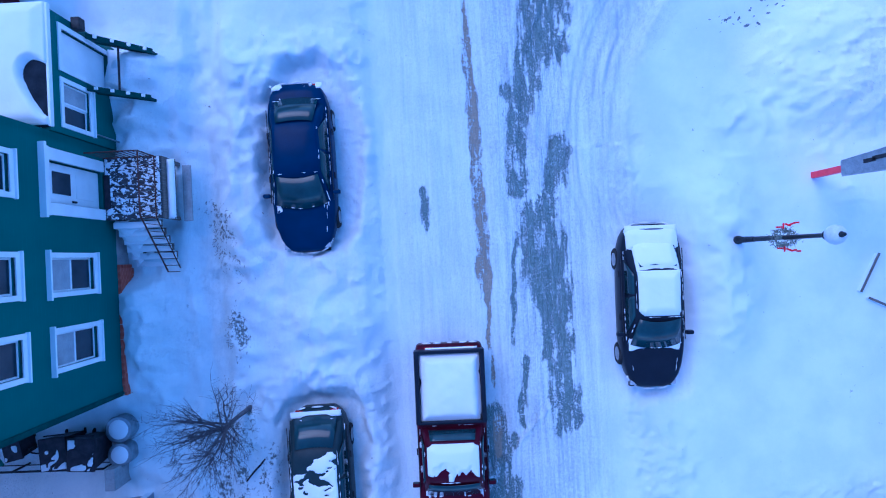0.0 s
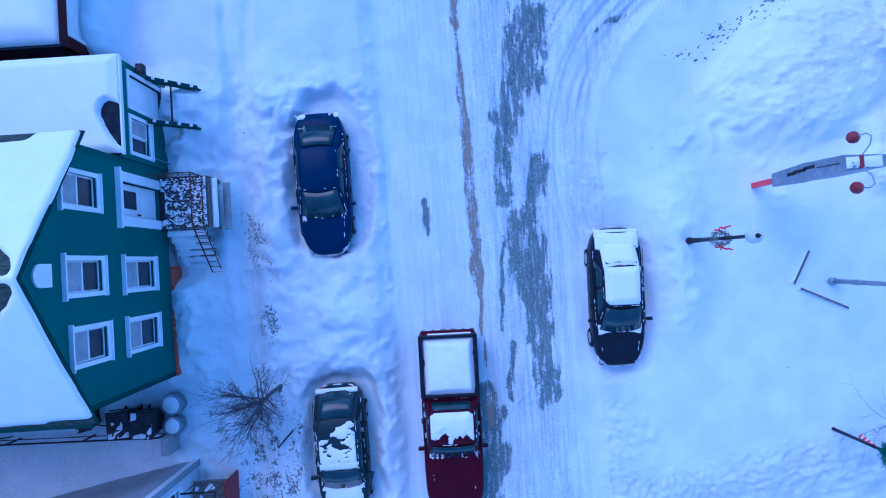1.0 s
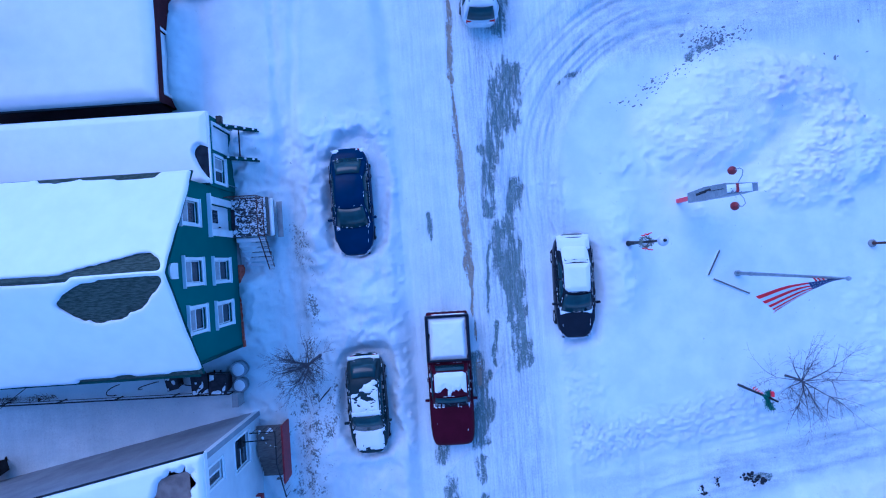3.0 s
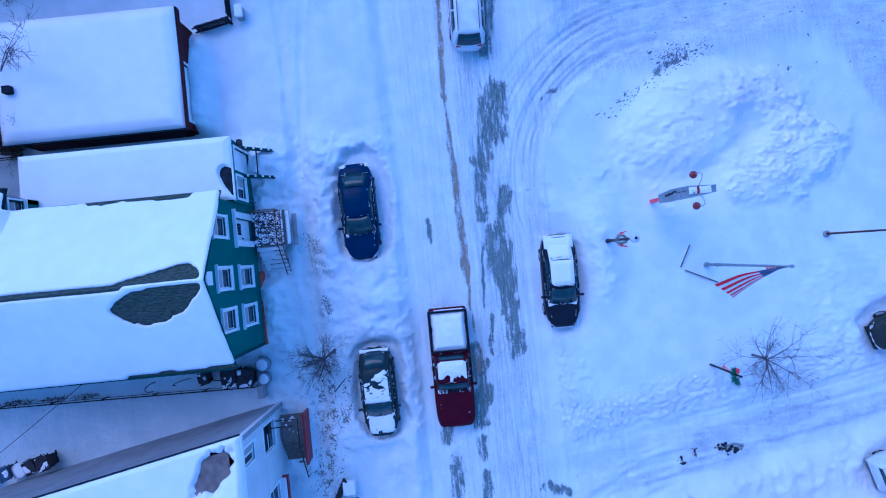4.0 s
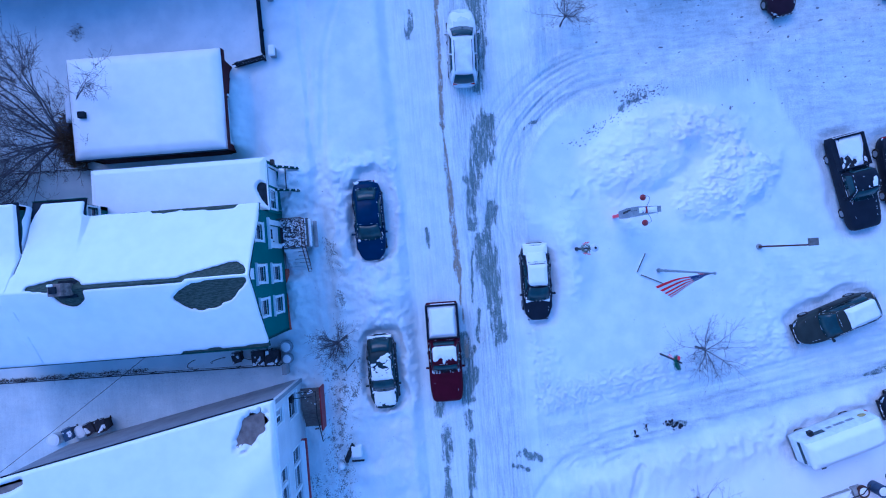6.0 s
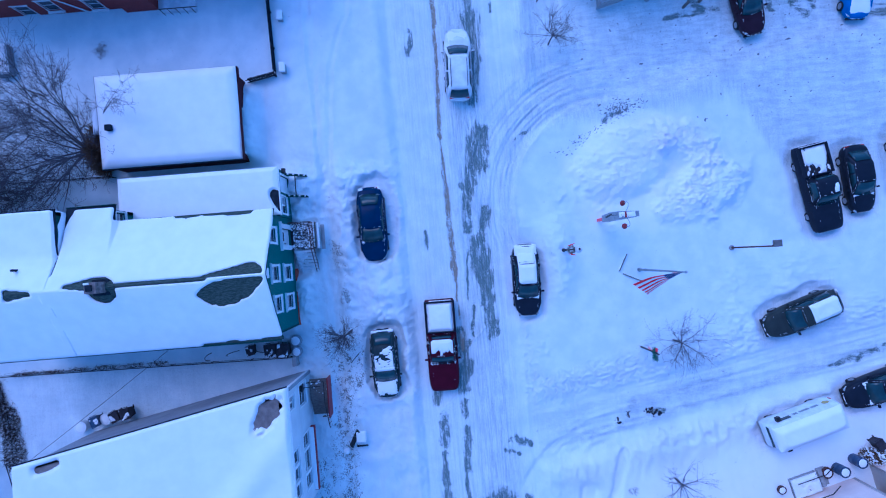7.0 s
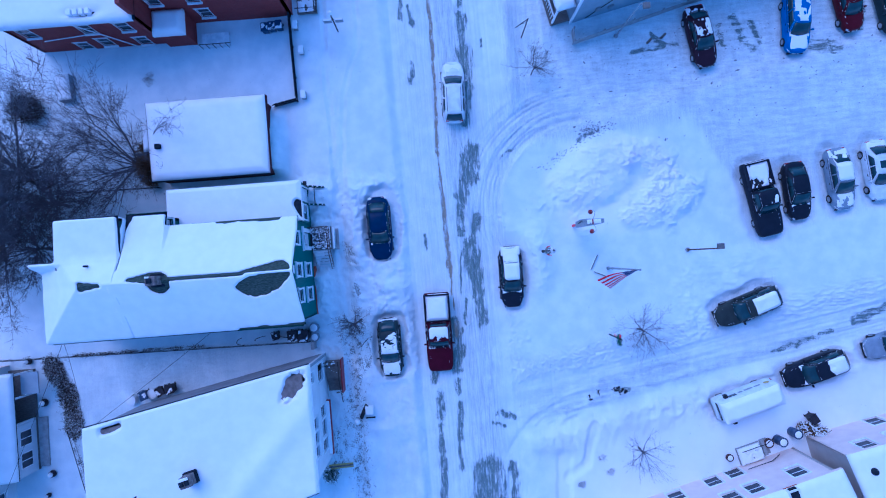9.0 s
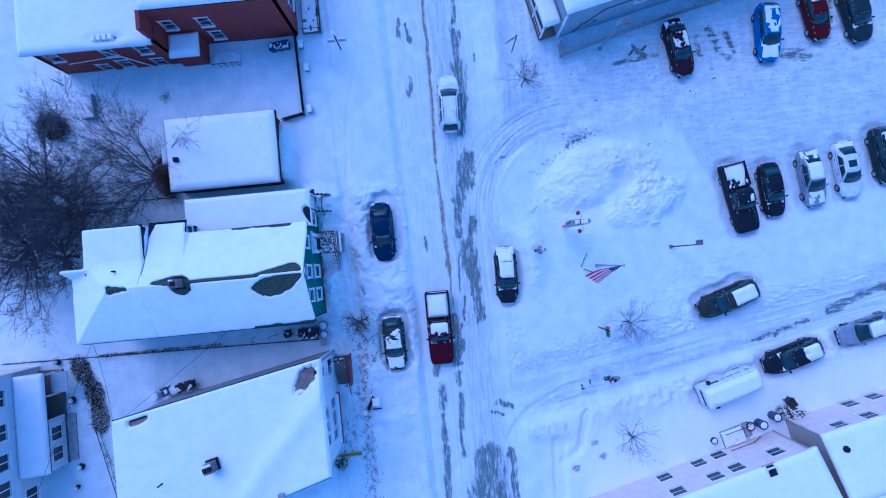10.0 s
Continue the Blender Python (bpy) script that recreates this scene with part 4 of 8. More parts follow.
STYLES = {
    # y as parts of the length from the middle: windscreen foot, roof front, roof back, rear glass foot; bonnet and tail heights
    "sedan": dict(ws=0.215, rf=0.05, rr=-0.225, rg=-0.385, hood=0.93, tail=0.98, roof=0.60),
    "hatch": dict(ws=0.22, rf=0.07, rr=-0.38, rg=-0.455, hood=0.98, tail=1.02, roof=0.64),
    "suv": dict(ws=0.215, rf=0.07, rr=-0.39, rg=-0.465, hood=1.05, tail=1.08, roof=0.61),
    "liftback": dict(ws=0.22, rf=0.06, rr=-0.27, rg=-0.44, hood=0.98, tail=1.02, roof=0.64),
    "pickup": dict(ws=0.185, rf=0.09, rr=-0.085, rg=-0.125, hood=1.10, tail=1.08, roof=0.66),
}


def make_car(name, label, category, spot, head, length, width, height, style, coat, snow=(), group="parked cars", z=0.03, roof_seed=1, sunroof=False, rails=False):
    """A car at spot (x, y), its nose towards head; snow lists the places that carry a quilt of it."""
    s = STYLES[style]
    L, W = length, width
    car = thing(name, label, category, pose(spot[0], spot[1], z, 0, 0, head - 90), group)
    hw = W / 2
    hood, tail, belt = s["hood"], s["tail"], max(s["hood"], s["tail"]) - 0.02
    hood_z = lambda t: hood - 0.20 * max(0, (t - 0.2) / 0.3) ** 1.6
    rings = []
    for t in (-0.5, -0.492, -0.47, -0.43, -0.36, -0.28, -0.15, 0.0, 0.12, 0.2, 0.28, 0.36, 0.42, 0.46, 0.485, 0.5):
        fall = max(0, (abs(t) - 0.30) / 0.20)
        square = (3.5 if t > 0 else 4.2) if style != "pickup" else 7.0 if t > 0 else 16.0
        w = hw * (1 - abs(1.97 * t) ** square) ** (1 / square)
        up = hood_z(t) if t > 0.18 else (tail - 0.10 * max(0, (-t - 0.40) / 0.1) ** 2 if t < -0.3 else belt)
        if abs(t) > 0.49:
            up -= 0.10
        zb = 0.22 + 0.10 * fall ** 3
        y = t * L
        half = [(w * 0.90, zb), (w * 0.985, zb + 0.12), (w, 0.55), (w * 0.985, up - 0.16), (w * 0.95, up - 0.06), (w * 0.86, up - 0.015), (w * 0.5, up + 0.012), (w * 0.18, up + 0.02)]
        rings.append([(x, y, h) for x, h in half] + [(-x, y, h) for x, h in reversed(half)])
    part("body", loft(rings), coat, car, smooth=True)
    # cabin
    wb, wt = hw * 0.90, hw * s["roof"] * 1.14
    F, f, r, R = s["ws"] * L, s["rf"] * L, s["rr"] * L, s["rg"] * L
    zc = belt - 0.03
    arches = [(F, zc - 0.04, wb * 0.93), (F * 0.5 + f * 0.5, (zc + height) / 2 - 0.02, (wb + wt) / 2 * 0.97), (f, height - 0.045, wt * 0.97), (f - 0.25, height - 0.008, wt), ((f + r) / 2, height, wt * 1.01), (r + 0.25, height - 0.012, wt * 0.98), (r, height - 0.05, wt * 0.95), (R * 0.5 + r * 0.5, (zc + height) / 2 - 0.02, (wb + wt) / 2 * 0.93), (R, zc - 0.03, wb * 0.90)]
    rings = []
    for y, top, w in arches:
        k = (top - zc) / (height - zc)
        wl = wb * (0.93 if y > f else 1.0 if y > r else 0.95)
        low_z = zc - 0.06
        half = [(wl, low_z), (wl * (1 - 0.5 * max(k, 0)) + w * 0.5 * max(k, 0), (low_z + top) / 2), (w, top - 0.035 * max(k, 0.1)), (w * 0.86, top), (w * 0.4, top + 0.02 * max(k, 0))]
        rings.append([(x, y, h) for x, h in half] + [(-x, y, h) for x, h in reversed(half)])
    part("cabin", loft(rings), coat, car, smooth=True)
    # glass
    front = [(-wb * 0.93, F, zc), (wb * 0.93, F, zc), (wt * 0.97, f, height - 0.045), (-wt * 0.97, f, height - 0.045)]
    back = [(wb * 0.90, R, zc), (-wb * 0.90, R, zc), (-wt * 0.95, r, height - 0.05), (wt * 0.95, r, height - 0.05)]
    part("windscreen", inset_patch(front, 0.04, 0.96, 0.0, 0.96, 0.055, 0.15 if style != "pickup" else 0.08), car_glass_mat, car, smooth=True)
    part("rear_window", inset_patch(back, 0.08, 0.92, 0.02 if style != "pickup" else 0.35, 0.95, 0.055, -0.10 if style != "pickup" else 0.0), car_glass_mat, car, smooth=True)
    for sx in (1, -1):
        q = [(sx * wb * 0.97, F * 0.96, zc), (sx * wb * 1.0, R * 0.97, zc), (sx * wt * 0.99, r, height - 0.07), (sx * wt * 0.99, f, height - 0.07)]
        if sx < 0:
            q = [q[1], q[0], q[3], q[2]]
        for a0, a1 in ((0.06, 0.45), (0.49, 0.86)) if style != "pickup" else ((0.08, 0.9),):
            if sx < 0:
                a0, a1 = 1 - a1, 1 - a0
            part("side_window", inset_patch(q, a0, a1, 0.14, 0.90, 0.03), car_glass_mat, car, smooth=True)
        mirror = part("mirror", box(sx * hw * 0.96 if sx > 0 else sx * hw * 0.96 - 0.20, sx * hw * 0.96 + 0.20 if sx > 0 else sx * hw * 0.96, F - 0.30, F - 0.19, zc - 0.04, zc + 0.12, 0.03), coat, car)
        part("mirror_glass", box(min(sx * (hw * 0.96 + 0.03), sx * (hw * 0.96 + 0.17)), max(sx * (hw * 0.96 + 0.03), sx * (hw * 0.96 + 0.17)), F - 0.308, F - 0.298, zc - 0.02, zc + 0.10, 0), car_glass_mat, mirror)
        part("headlight", box(min(sx * hw * 0.42, sx * hw * 0.72), max(sx * hw * 0.42, sx * hw * 0.72), L * 0.455, L * 0.484, 0.60, 0.72, 0.02), lamp_glass_mat, car)
        part("tail_light", box(min(sx * hw * 0.44, sx * hw * 0.70), max(sx * hw * 0.44, sx * hw * 0.70), -L * 0.493, -L * 0.465, tail - 0.32, tail - 0.14, 0.02), tail_mat, car)
        for k in (0.06, -0.20) if style != "pickup" else (0.0,):
            part("door_handle", box(min(sx * (hw - 0.01), sx * (hw + 0.025)), max(sx * (hw - 0.01), sx * (hw + 0.025)), k * L - 0.09, k * L + 0.09, belt - 0.20, belt - 0.16, 0.008), black_trim_mat, car)
        part("belt_trim", box(min(sx * hw * 0.945, sx * hw * 0.965), max(sx * hw * 0.945, sx * hw * 0.965), R * 0.9, F * 0.96, belt - 0.055, belt - 0.03, 0.004), black_trim_mat, car)
        for wy in (0.30, -0.29):
            wheel = new("wheel")
            wheel.parent = car
            wheel.matrix_basis = pose(sx * (hw - 0.125), wy * L, 0.315, 0, 90, 0)
            part("tyre", lathe([(0.20, -0.11), (0.29, -0.115), (0.325, -0.08), (0.33, 0.0), (0.325, 0.08), (0.29, 0.115), (0.20, 0.11)], 20), tyre_mat, wheel, smooth=True)
            part("rim", lathe([(0.05, -0.122), (0.195, -0.112), (0.21, -0.05), (0.21, 0.05), (0.195, 0.112), (0.05, 0.122)], 12), rim_mat, wheel)
    part("front_bumper", box(-hw * 0.66, hw * 0.66, L * 0.478, L * 0.503, 0.30, 0.48, 0.02), black_trim_mat, car)
    part("wiper", tube([(-wb * 0.5, F - 0.10, zc + 0.11), (wb * 0.1, F - 0.16, zc + 0.16)], 0.012, 5), black_trim_mat, car)
    part("wiper", tube([(wb * 0.08, F - 0.09, zc + 0.11), (wb * 0.6, F - 0.16, zc + 0.16)], 0.012, 5), black_trim_mat, car)
    # crusts of snow along the ledges of both bumpers
    rnd = random.Random(int(abs(spot[0] * 31 + spot[1] * 17)))
    for end, square in ((1, 3.5 if style != "pickup" else 7.0), (-1, 4.2 if style != "pickup" else 16.0)):
        bm = bmesh.new()
        k = -0.80
        while k < 0.78:
            n = rnd.uniform(0.08, 0.5)
            pts = []
            for i in range(5):
                a = min(0.8, k + n * i / 4)
                t = (1 - abs(a) ** square) ** (1 / square) / 1.97
                pts.append((a * hw, end * (t * L + 0.015), 0.62 if end > 0 else tail - 0.20))
            add_tube(bm, pts, [0.008, 0.022, 0.027, 0.022, 0.008], 5)
            k += n + rnd.uniform(0.02, 0.25)
        part("bumper_snow", bm, snow_mat, car, "crust of snow on the bumper", smooth=True)["kind"] = "stuff"
    # thin broken lines of snow caught in seams, window edges and shut lines
    bm = bmesh.new()
    lines = []
    for sx in (1, -1):
        lines += [[(sx * wb * 0.99, F * 0.93, zc + 0.05), (sx * wb * 1.02, 0, zc + 0.05), (sx * wb * 1.0, R * 0.92, zc + 0.05)],
                  [(sx * wt * 1.0, f, height - 0.03), (sx * wt * 1.03, (f + r) / 2, height - 0.01), (sx * wt * 0.98, r, height - 0.035)],
                  [(sx * wb * 0.95, F, zc + 0.06), (sx * wt * 0.99, f, height - 0.02)],
                  [(sx * hw * 0.74, F + 0.1, hood + 0.005), (sx * hw * 0.66, L * 0.40, hood_z(0.40) + 0.005)]]
    lines += [[(-wb * 0.9, F + 0.04, zc + 0.05), (0, F + 0.17, zc + 0.06), (wb * 0.9, F + 0.04, zc + 0.05)],
              [(-wt * 0.9, f + 0.02, height - 0.02), (wt * 0.9, f + 0.02, height - 0.02)],
              [(-wb * 0.85, R - 0.02, tail + 0.03), (wb * 0.85, R - 0.02, tail + 0.03)]]
    for pts in lines:
        q = [Vector(p) for p in pts]
        for a, b in zip(q, q[1:]):
            n = max(2, int((b - a).length / 0.16))
            for k in range(n):
                if rnd.random() < 0.46:
                    p0, p1 = a.lerp(b, k / n), a.lerp(b, (k + rnd.uniform(0.5, 1.1)) / n)
                    w = rnd.uniform(0.006, 0.016)
                    add_tube(bm, [p0, (p0 + p1) / 2 + Vector((0, 0, w * 0.4)), p1], [w * 0.4, w, w * 0.4], 4)
    part("seam_snow", bm, snow_mat, car, "snow caught in the seams", smooth=True)["kind"] = "stuff"
    if sunroof:
        part("sunroof", box(-wt * 0.55, wt * 0.55, f - 0.85, f - 0.28, height - 0.02, height + 0.026, 0.02), car_glass_mat, car)
    if rails:
        for sx in (1, -1):
            part("roof_rail", tube([(sx * wt * 0.82, f - 0.2, height + 0.03), (sx * wt * 0.82, f - 0.5, height + 0.07), (sx * wt * 0.82, r + 0.4, height + 0.07), (sx * wt * 0.82, r + 0.1, height + 0.03)], 0.018, 6), black_trim_mat, car)
    if style == "pickup":
        # the open bed, sunk into the body
        b0, b1 = -0.485 * L, R - 0.10
        for x0, x1, y0, y1 in ((-hw * 0.98, -hw * 0.86, b0, b1), (hw * 0.86, hw * 0.98, b0, b1), (-hw * 0.86, hw * 0.86, b0, b0 + 0.09), (-hw * 0.86, hw * 0.86, b1 - 0.07, b1)):
            part("bed_side", box(x0, x1, y0, y1, 0.95, tail + 0.20, 0.02), black_paint, car)
        part("bed_liner", box(-hw * 0.86, hw * 0.86, b0 + 0.09, b1 - 0.07, 1.0, tail + 0.05, 0), black_trim_mat, car)
    pads = {
        "roof": ((-wt * 0.92, r + 0.02, height + 0.004), (wt * 1.84, 0, 0), (0, f - r - 0.04, 0)),
        "hood": ((-hw * 0.72, F + 0.06, hood - 0.01), (hw * 1.44, 0, 0), (0, L * 0.46 - F - 0.06, -0.14)),
        "cowl": ((-hw * 0.80, F - 0.10, hood + 0.03), (hw * 1.60, 0, 0), (0, 0.34, -0.06)),
        "trunk": ((-hw * 0.80, -L * 0.475, tail - 0.06), (hw * 1.60, 0, 0), (0, R + 0.24 + L * 0.475, 0.10)),
        "bed": ((-hw * 0.85, -0.465 * L, tail + 0.04), (hw * 1.70, 0, 0), (0, R - 0.16 + 0.465 * L, 0)),
        "glass": ((-wt * 0.95, R - 0.02, zc + 0.10), (wt * 1.9, 0, 0), (0, r - R + 0.26, height - zc - 0.03)),
        "brow": ((-wt * 0.96, f - 0.10, height + 0.012), (wt * 1.92, 0, 0), (0, 0.22, -0.07)),
        "rear_edge": ((-hw * 0.80, -L * 0.492, tail - 0.07), (hw * 1.6, 0, 0), (0, 0.16, 0.03)),
    }
    for k, (where, thick, cover) in enumerate(snow):
        o, u, v = pads[where]
        lu, lv = Vector(u).length, Vector(v).length
        if where not in ("cowl", "rear_edge", "bed", "brow"):
            # rounded corners
            inner = cover or full
            joined = {"roof": (0.0, 1.0), "glass": (1.0, 0.0)}.get(where, (1.0, 1.0)) if any(w[0] == "glass" for w in snow) else (1.0, 1.0)
            cover = lambda a, b, inner=inner, lu=lu, lv=lv, k=k, j=joined: inner(a, b) * step(1.18, 0.88, np.abs(2 * a / lu - 1) ** 3.6 + np.where(b < lv / 2, j[0], j[1]) * np.abs(2 * b / lv - 1) ** 3.6 + 0.34 * fbm(a * 2.6 + k, b * 2.6, 5 + k) + 0.2 * fbm(a * 8, b * 8, 6 + k))
        snow_pad("snow_cover", o, u, v, car, thick, 0.045, cover, roof_seed + k, 0.45, 0.24, "snow lying on the car")
    return car


blue_paint, black_paint, dark_grey_paint = paint("blue_car_paint", (0.006, 0.021, 0.060)), paint("black_car_paint", (0.014, 0.017, 0.026)), paint("dark_grey_car_paint", (0.024, 0.036, 0.040))
maroon_paint, white_paint, silver_paint = paint("maroon_car_paint", (0.042, 0.0034, 0.012)), paint("white_car_paint", (0.62, 0.64, 0.66)), paint("silver_car_paint", (0.22, 0.25, 0.29))
green_grey_paint, red_car_paint, bright_blue_paint = paint("olive_car_paint", (0.03, 0.036, 0.034)), paint("red_car_paint", (0.06, 0.006, 0.012)), paint("bright_blue_car_paint", (0.015, 0.13, 0.34))


def rag(seed, level=0.0, scale=2.0, soft=0.16):
    """Torn, wind-combed snow: broad streaks with fine ragged edges."""
    return lambda a, b: step(level - soft, level + soft, fbm(a * scale * 0.8 + seed * 3.1, b * scale * 0.45, seed) + 0.5 * fbm(a * scale * 3.0, b * scale * 1.7, seed + 1))



def parked(key, name, label, height, style, coat, snow=(), **more):
    x, y, head, length, width = PARKED[key]
    return make_car(name, label, "car" if style != "pickup" else "pickup truck", (x, y), head, length, width, height, style, coat, snow, roof_seed=len(key) * 7 + len(label), **more)


parked("blue", "sedan_car", "dark blue sedan parked in a dug-out hollow of snow", 1.44, "sedan", blue_paint, [("cowl", 0.025, rag(4, 0.42, 6)), ("rear_edge", 0.03, rag(9, 0.3, 4)), ("trunk", 0.02, rag(13, 0.6, 5))])
parked("black", "sedan_car", "black sedan with thick snow on roof and boot", 1.45, "sedan", black_paint, [("roof", 0.12, None), ("trunk", 0.12, None), ("cowl", 0.06, rag(2, -0.3, 3)), ("glass", 0.11, lambda a, b: step(0.86, 0.68, b + 0.05 * fbm(a * 3, b * 3, 2))), ("rear_edge", 0.04, rag(3, -0.3, 3))])
parked("snowy", "hatchback_car", "dark green hatchback half covered in patchy snow", 1.48, "liftback", dark_grey_paint, [("roof", 0.05, lambda a, b: step(-0.26, 0.02, fbm(a * 2.0 + 9, b * 3.0, 3) + 0.8 * fbm(a * 6, b * 12, 4) + 0.04) * step(-0.1, 0.2, b - 0.55 * a + 0.3 * fbm(a * 3, b * 3, 4))), ("hood", 0.07, lambda a, b: step(-0.62, -0.40, fbm(a * 2.5, b * 2.5, 15) + 0.5 * fbm(a * 9, b * 9, 16))), ("brow", 0.05, None), ("rear_edge", 0.05, rag(2, -0.5, 3)), ("cowl", 0.025, rag(6, 0.25, 5))])
parked("truck", "pickup_truck", "black pickup truck with snow in its open bed", 1.80, "pickup", black_paint, [("bed", 0.10, rag(1, -0.25, 1.5)), ("roof", 0.05, rag(6, 0.30, 2.0)), ("rear_edge", 0.05, None)])
parked("b2", "sedan_car", "black sedan swept clear of snow in the car park", 1.45, "sedan", black_paint, [("cowl", 0.03, rag(5, 0.15, 4))])
parked("w3", "hatchback_car", "silver car caked with patchy snow in the car park", 1.48, "sedan", silver_paint, [("roof", 0.09, rag(4, -0.6, 2)), ("hood", 0.07, rag(7, -0.3, 3)), ("trunk", 0.07, rag(1, -0.3, 2.5)), ("glass", 0.04, rag(3, 0.0, 2.5))])
parked("w4", "sedan_car", "white sedan with a dark sunroof in the car park", 1.45, "sedan", white_paint, [("trunk", 0.05, rag(2, -0.3, 2))], sunroof=True)
parked("d5", "suv_car", "dark grey estate car at the end of the parked row", 1.62, "suv", dark_grey_paint, [("roof", 0.06, rag(2, 0.1, 2))], rails=True)
parked("t1", "sedan_car", "dark purple-black sedan with scraps of snow", 1.45, "sedan", paint("plum_car_paint", (0.022, 0.012, 0.02)), [("roof", 0.06, rag(9, 0.15, 2.6)), ("trunk", 0.05, rag(4, 0.0, 2.6))])
parked("t2", "suv_car", "bright blue car with torn snow on its roof", 1.60, "suv", bright_blue_paint, [("roof", 0.06, rag(11, 0.0, 2.2)), ("hood", 0.05, rag(3, -0.4, 2)), ("cowl", 0.05, rag(3, -0.4, 2)), ("glass", 0.05, rag(2, -0.2, 2))])
parked("t3", "sedan_car", "dark red sedan parked nose to the lane", 1.45, "sedan", red_car_paint, [("glass", 0.03, rag(3, 0.2, 2))])
parked("t4", "suv_car", "dark green estate car with snow at its windscreen", 1.62, "suv", dark_grey_paint, [("cowl", 0.05, rag(3, -0.3, 3))])
parked("wag", "suv_car", "olive grey estate car with thick snow on its roof", 1.62, "suv", green_grey_paint, [("roof", 0.20, lambda a, b: step(1.9, 1.6, b)), ("rear_edge", 0.06, None)])
parked("bsuv", "suv_car", "black off-road car with snow on half its roof", 1.65, "suv", black_paint, [("roof", 0.14, lambda a, b: step(-0.1, 0.3, fbm(a * 1.5, b * 1.5, 4) + 1.1 - b * 0.8)), ("cowl", 0.05, rag(4, -0.2, 3)), ("rear_edge", 0.06, None)])
parked("sed3", "sedan_car", "pale blue-grey sedan with snow along its roof", 1.45, "sedan", silver_paint, [("roof", 0.14, None), ("trunk", 0.10, rag(2, -0.3, 2))])
make_car("pickup_truck", "maroon pickup truck with a snow-filled bed on the street", "pickup truck", (-0.59, -5.11), -90.4, 5.90, 1.98, 1.84, "pickup", maroon_paint,
         [("bed", 0.22, lambda a, b: step(-0.06, 0.16, np.minimum(a, 1.68 - a) + 0.10 * fbm(a * 4, b * 4, 2))), ("roof", 0.08, lambda a, b: step(0.88, 0.52, b + 0.22 * fbm(a * 4, b * 4, 3) + 0.16 * fbm(a * 13, b * 5, 4))), ("cowl", 0.03, rag(4, 0.15, 4)), ("rear_edge", 0.05, rag(2, -0.3, 3))], group="vehicles on the street")
make_car("suv_car", "white estate car with roof rails on the street", "car", (1.92, 13.0), 88.1, 4.62, 1.84, 1.62, "suv", white_paint, [("hood", 0.03, rag(4, -0.2, 2))], group="vehicles on the street", rails=True)


def make_van():
    x, y, head, L, W = PARKED["van"]
    van = thing("panel_van", "white panel van deep under a smooth load of snow", "van", pose(x, y, 0.03, 0, 0, head - 90), "parked cars")
    hw, H = W / 2, 2.05
    rings = []
    for t, top in ((-0.5, H - 0.16), (-0.485, H - 0.03), (-0.4, H), (0.40, H), (0.455, H - 0.08), (0.475, H - 0.30), (0.49, 1.2), (0.5, 0.85)):
        w = hw * (1 if abs(t) < 0.42 else 0.95)
        half = [(w * 0.95, 0.28), (w, 0.5), (w * 0.98, top - 0.5), (w * 0.88, top - 0.14), (w * 0.66, top - 0.02), (w * 0.3, top + 0.02)]
        rings.append([(a, t * L, h) for a, h in half] + [(-a, t * L, h) for a, h in reversed(half)])
    part("body", loft(rings), white_paint, van, smooth=True)
    part("windscreen", inset_patch([(-hw * 0.86, L * 0.488, 1.20), (hw * 0.86, L * 0.488, 1.20), (hw * 0.82, L * 0.482, 1.45), (-hw * 0.82, L * 0.482, 1.45)], 0.03, 0.97, 0.05, 0.95, 0.05), car_glass_mat, van)
    for sx in (1, -1):
        part("mirror", box(min(sx * hw, sx * (hw + 0.28)), max(sx * hw, sx * (hw + 0.28)), L * 0.30, L * 0.36, 1.35, 1.65, 0.03), black_trim_mat, van)
        part("side_window", box(min(sx * (hw - 0.01), sx * (hw + 0.012)), max(sx * (hw - 0.01), sx * (hw + 0.012)), L * 0.15, L * 0.29, 1.25, 1.6, 0.01), car_glass_mat, van)
        part("tail_light", box(min(sx * hw * 0.8, sx * hw * 0.97), max(sx * hw * 0.8, sx * hw * 0.97), -L * 0.503, -L * 0.49, 0.8, 1.1, 0.01), tail_mat, van)
        for wy in (0.32, -0.30):
            wheel = new("wheel")
            wheel.parent = van
            wheel.matrix_basis = pose(sx * (hw - 0.16), wy * L, 0.34, 0, 90, 0)
            part("tyre", lathe([(0.20, -0.11), (0.31, -0.115), (0.35, 0.0), (0.31, 0.115), (0.20, 0.11)], 20), tyre_mat, wheel, smooth=True)
            part("rim", lathe([(0.05, -0.122), (0.20, -0.112), (0.20, 0.112), (0.05, 0.122)], 12), rim_mat, wheel)
    # lettering on the street side that cannot be read, and a yellow sign
    for a, b in ((0.10, 0.03), (0.0, -0.14), (-0.17, -0.27)):
        part("lettering_bar", box(hw * 0.985 - 0.01, hw * 0.985 + 0.014, b * L, a * L, 1.20, 1.42, 0), steel_mat, van, "faded grey lettering")
    part("badge", lathe([(0.22, -0.006), (0.22, 0.006)], 16, pose(hw * 0.985 + 0.008, -0.38 * L, 1.32, 0, 90, 0)), yellow_mat, van, "round yellow badge")
    snow_pad("snow_cover", (-hw * 0.98, -L * 0.495, H - 0.06), (hw * 1.78, 0, 0), (0, L * 0.975, 0), van, 0.34, 0.10, lambda a, b: 0.25 + 0.75 * step(1.05, 0.35, np.abs(a / (hw * 0.98) - 1) ** 2.2 + 0.6 * np.abs(b / (L * 0.4875) - 1) ** 5), 5, 0.10, 0.3, "deep smooth snow on the van")


make_van()


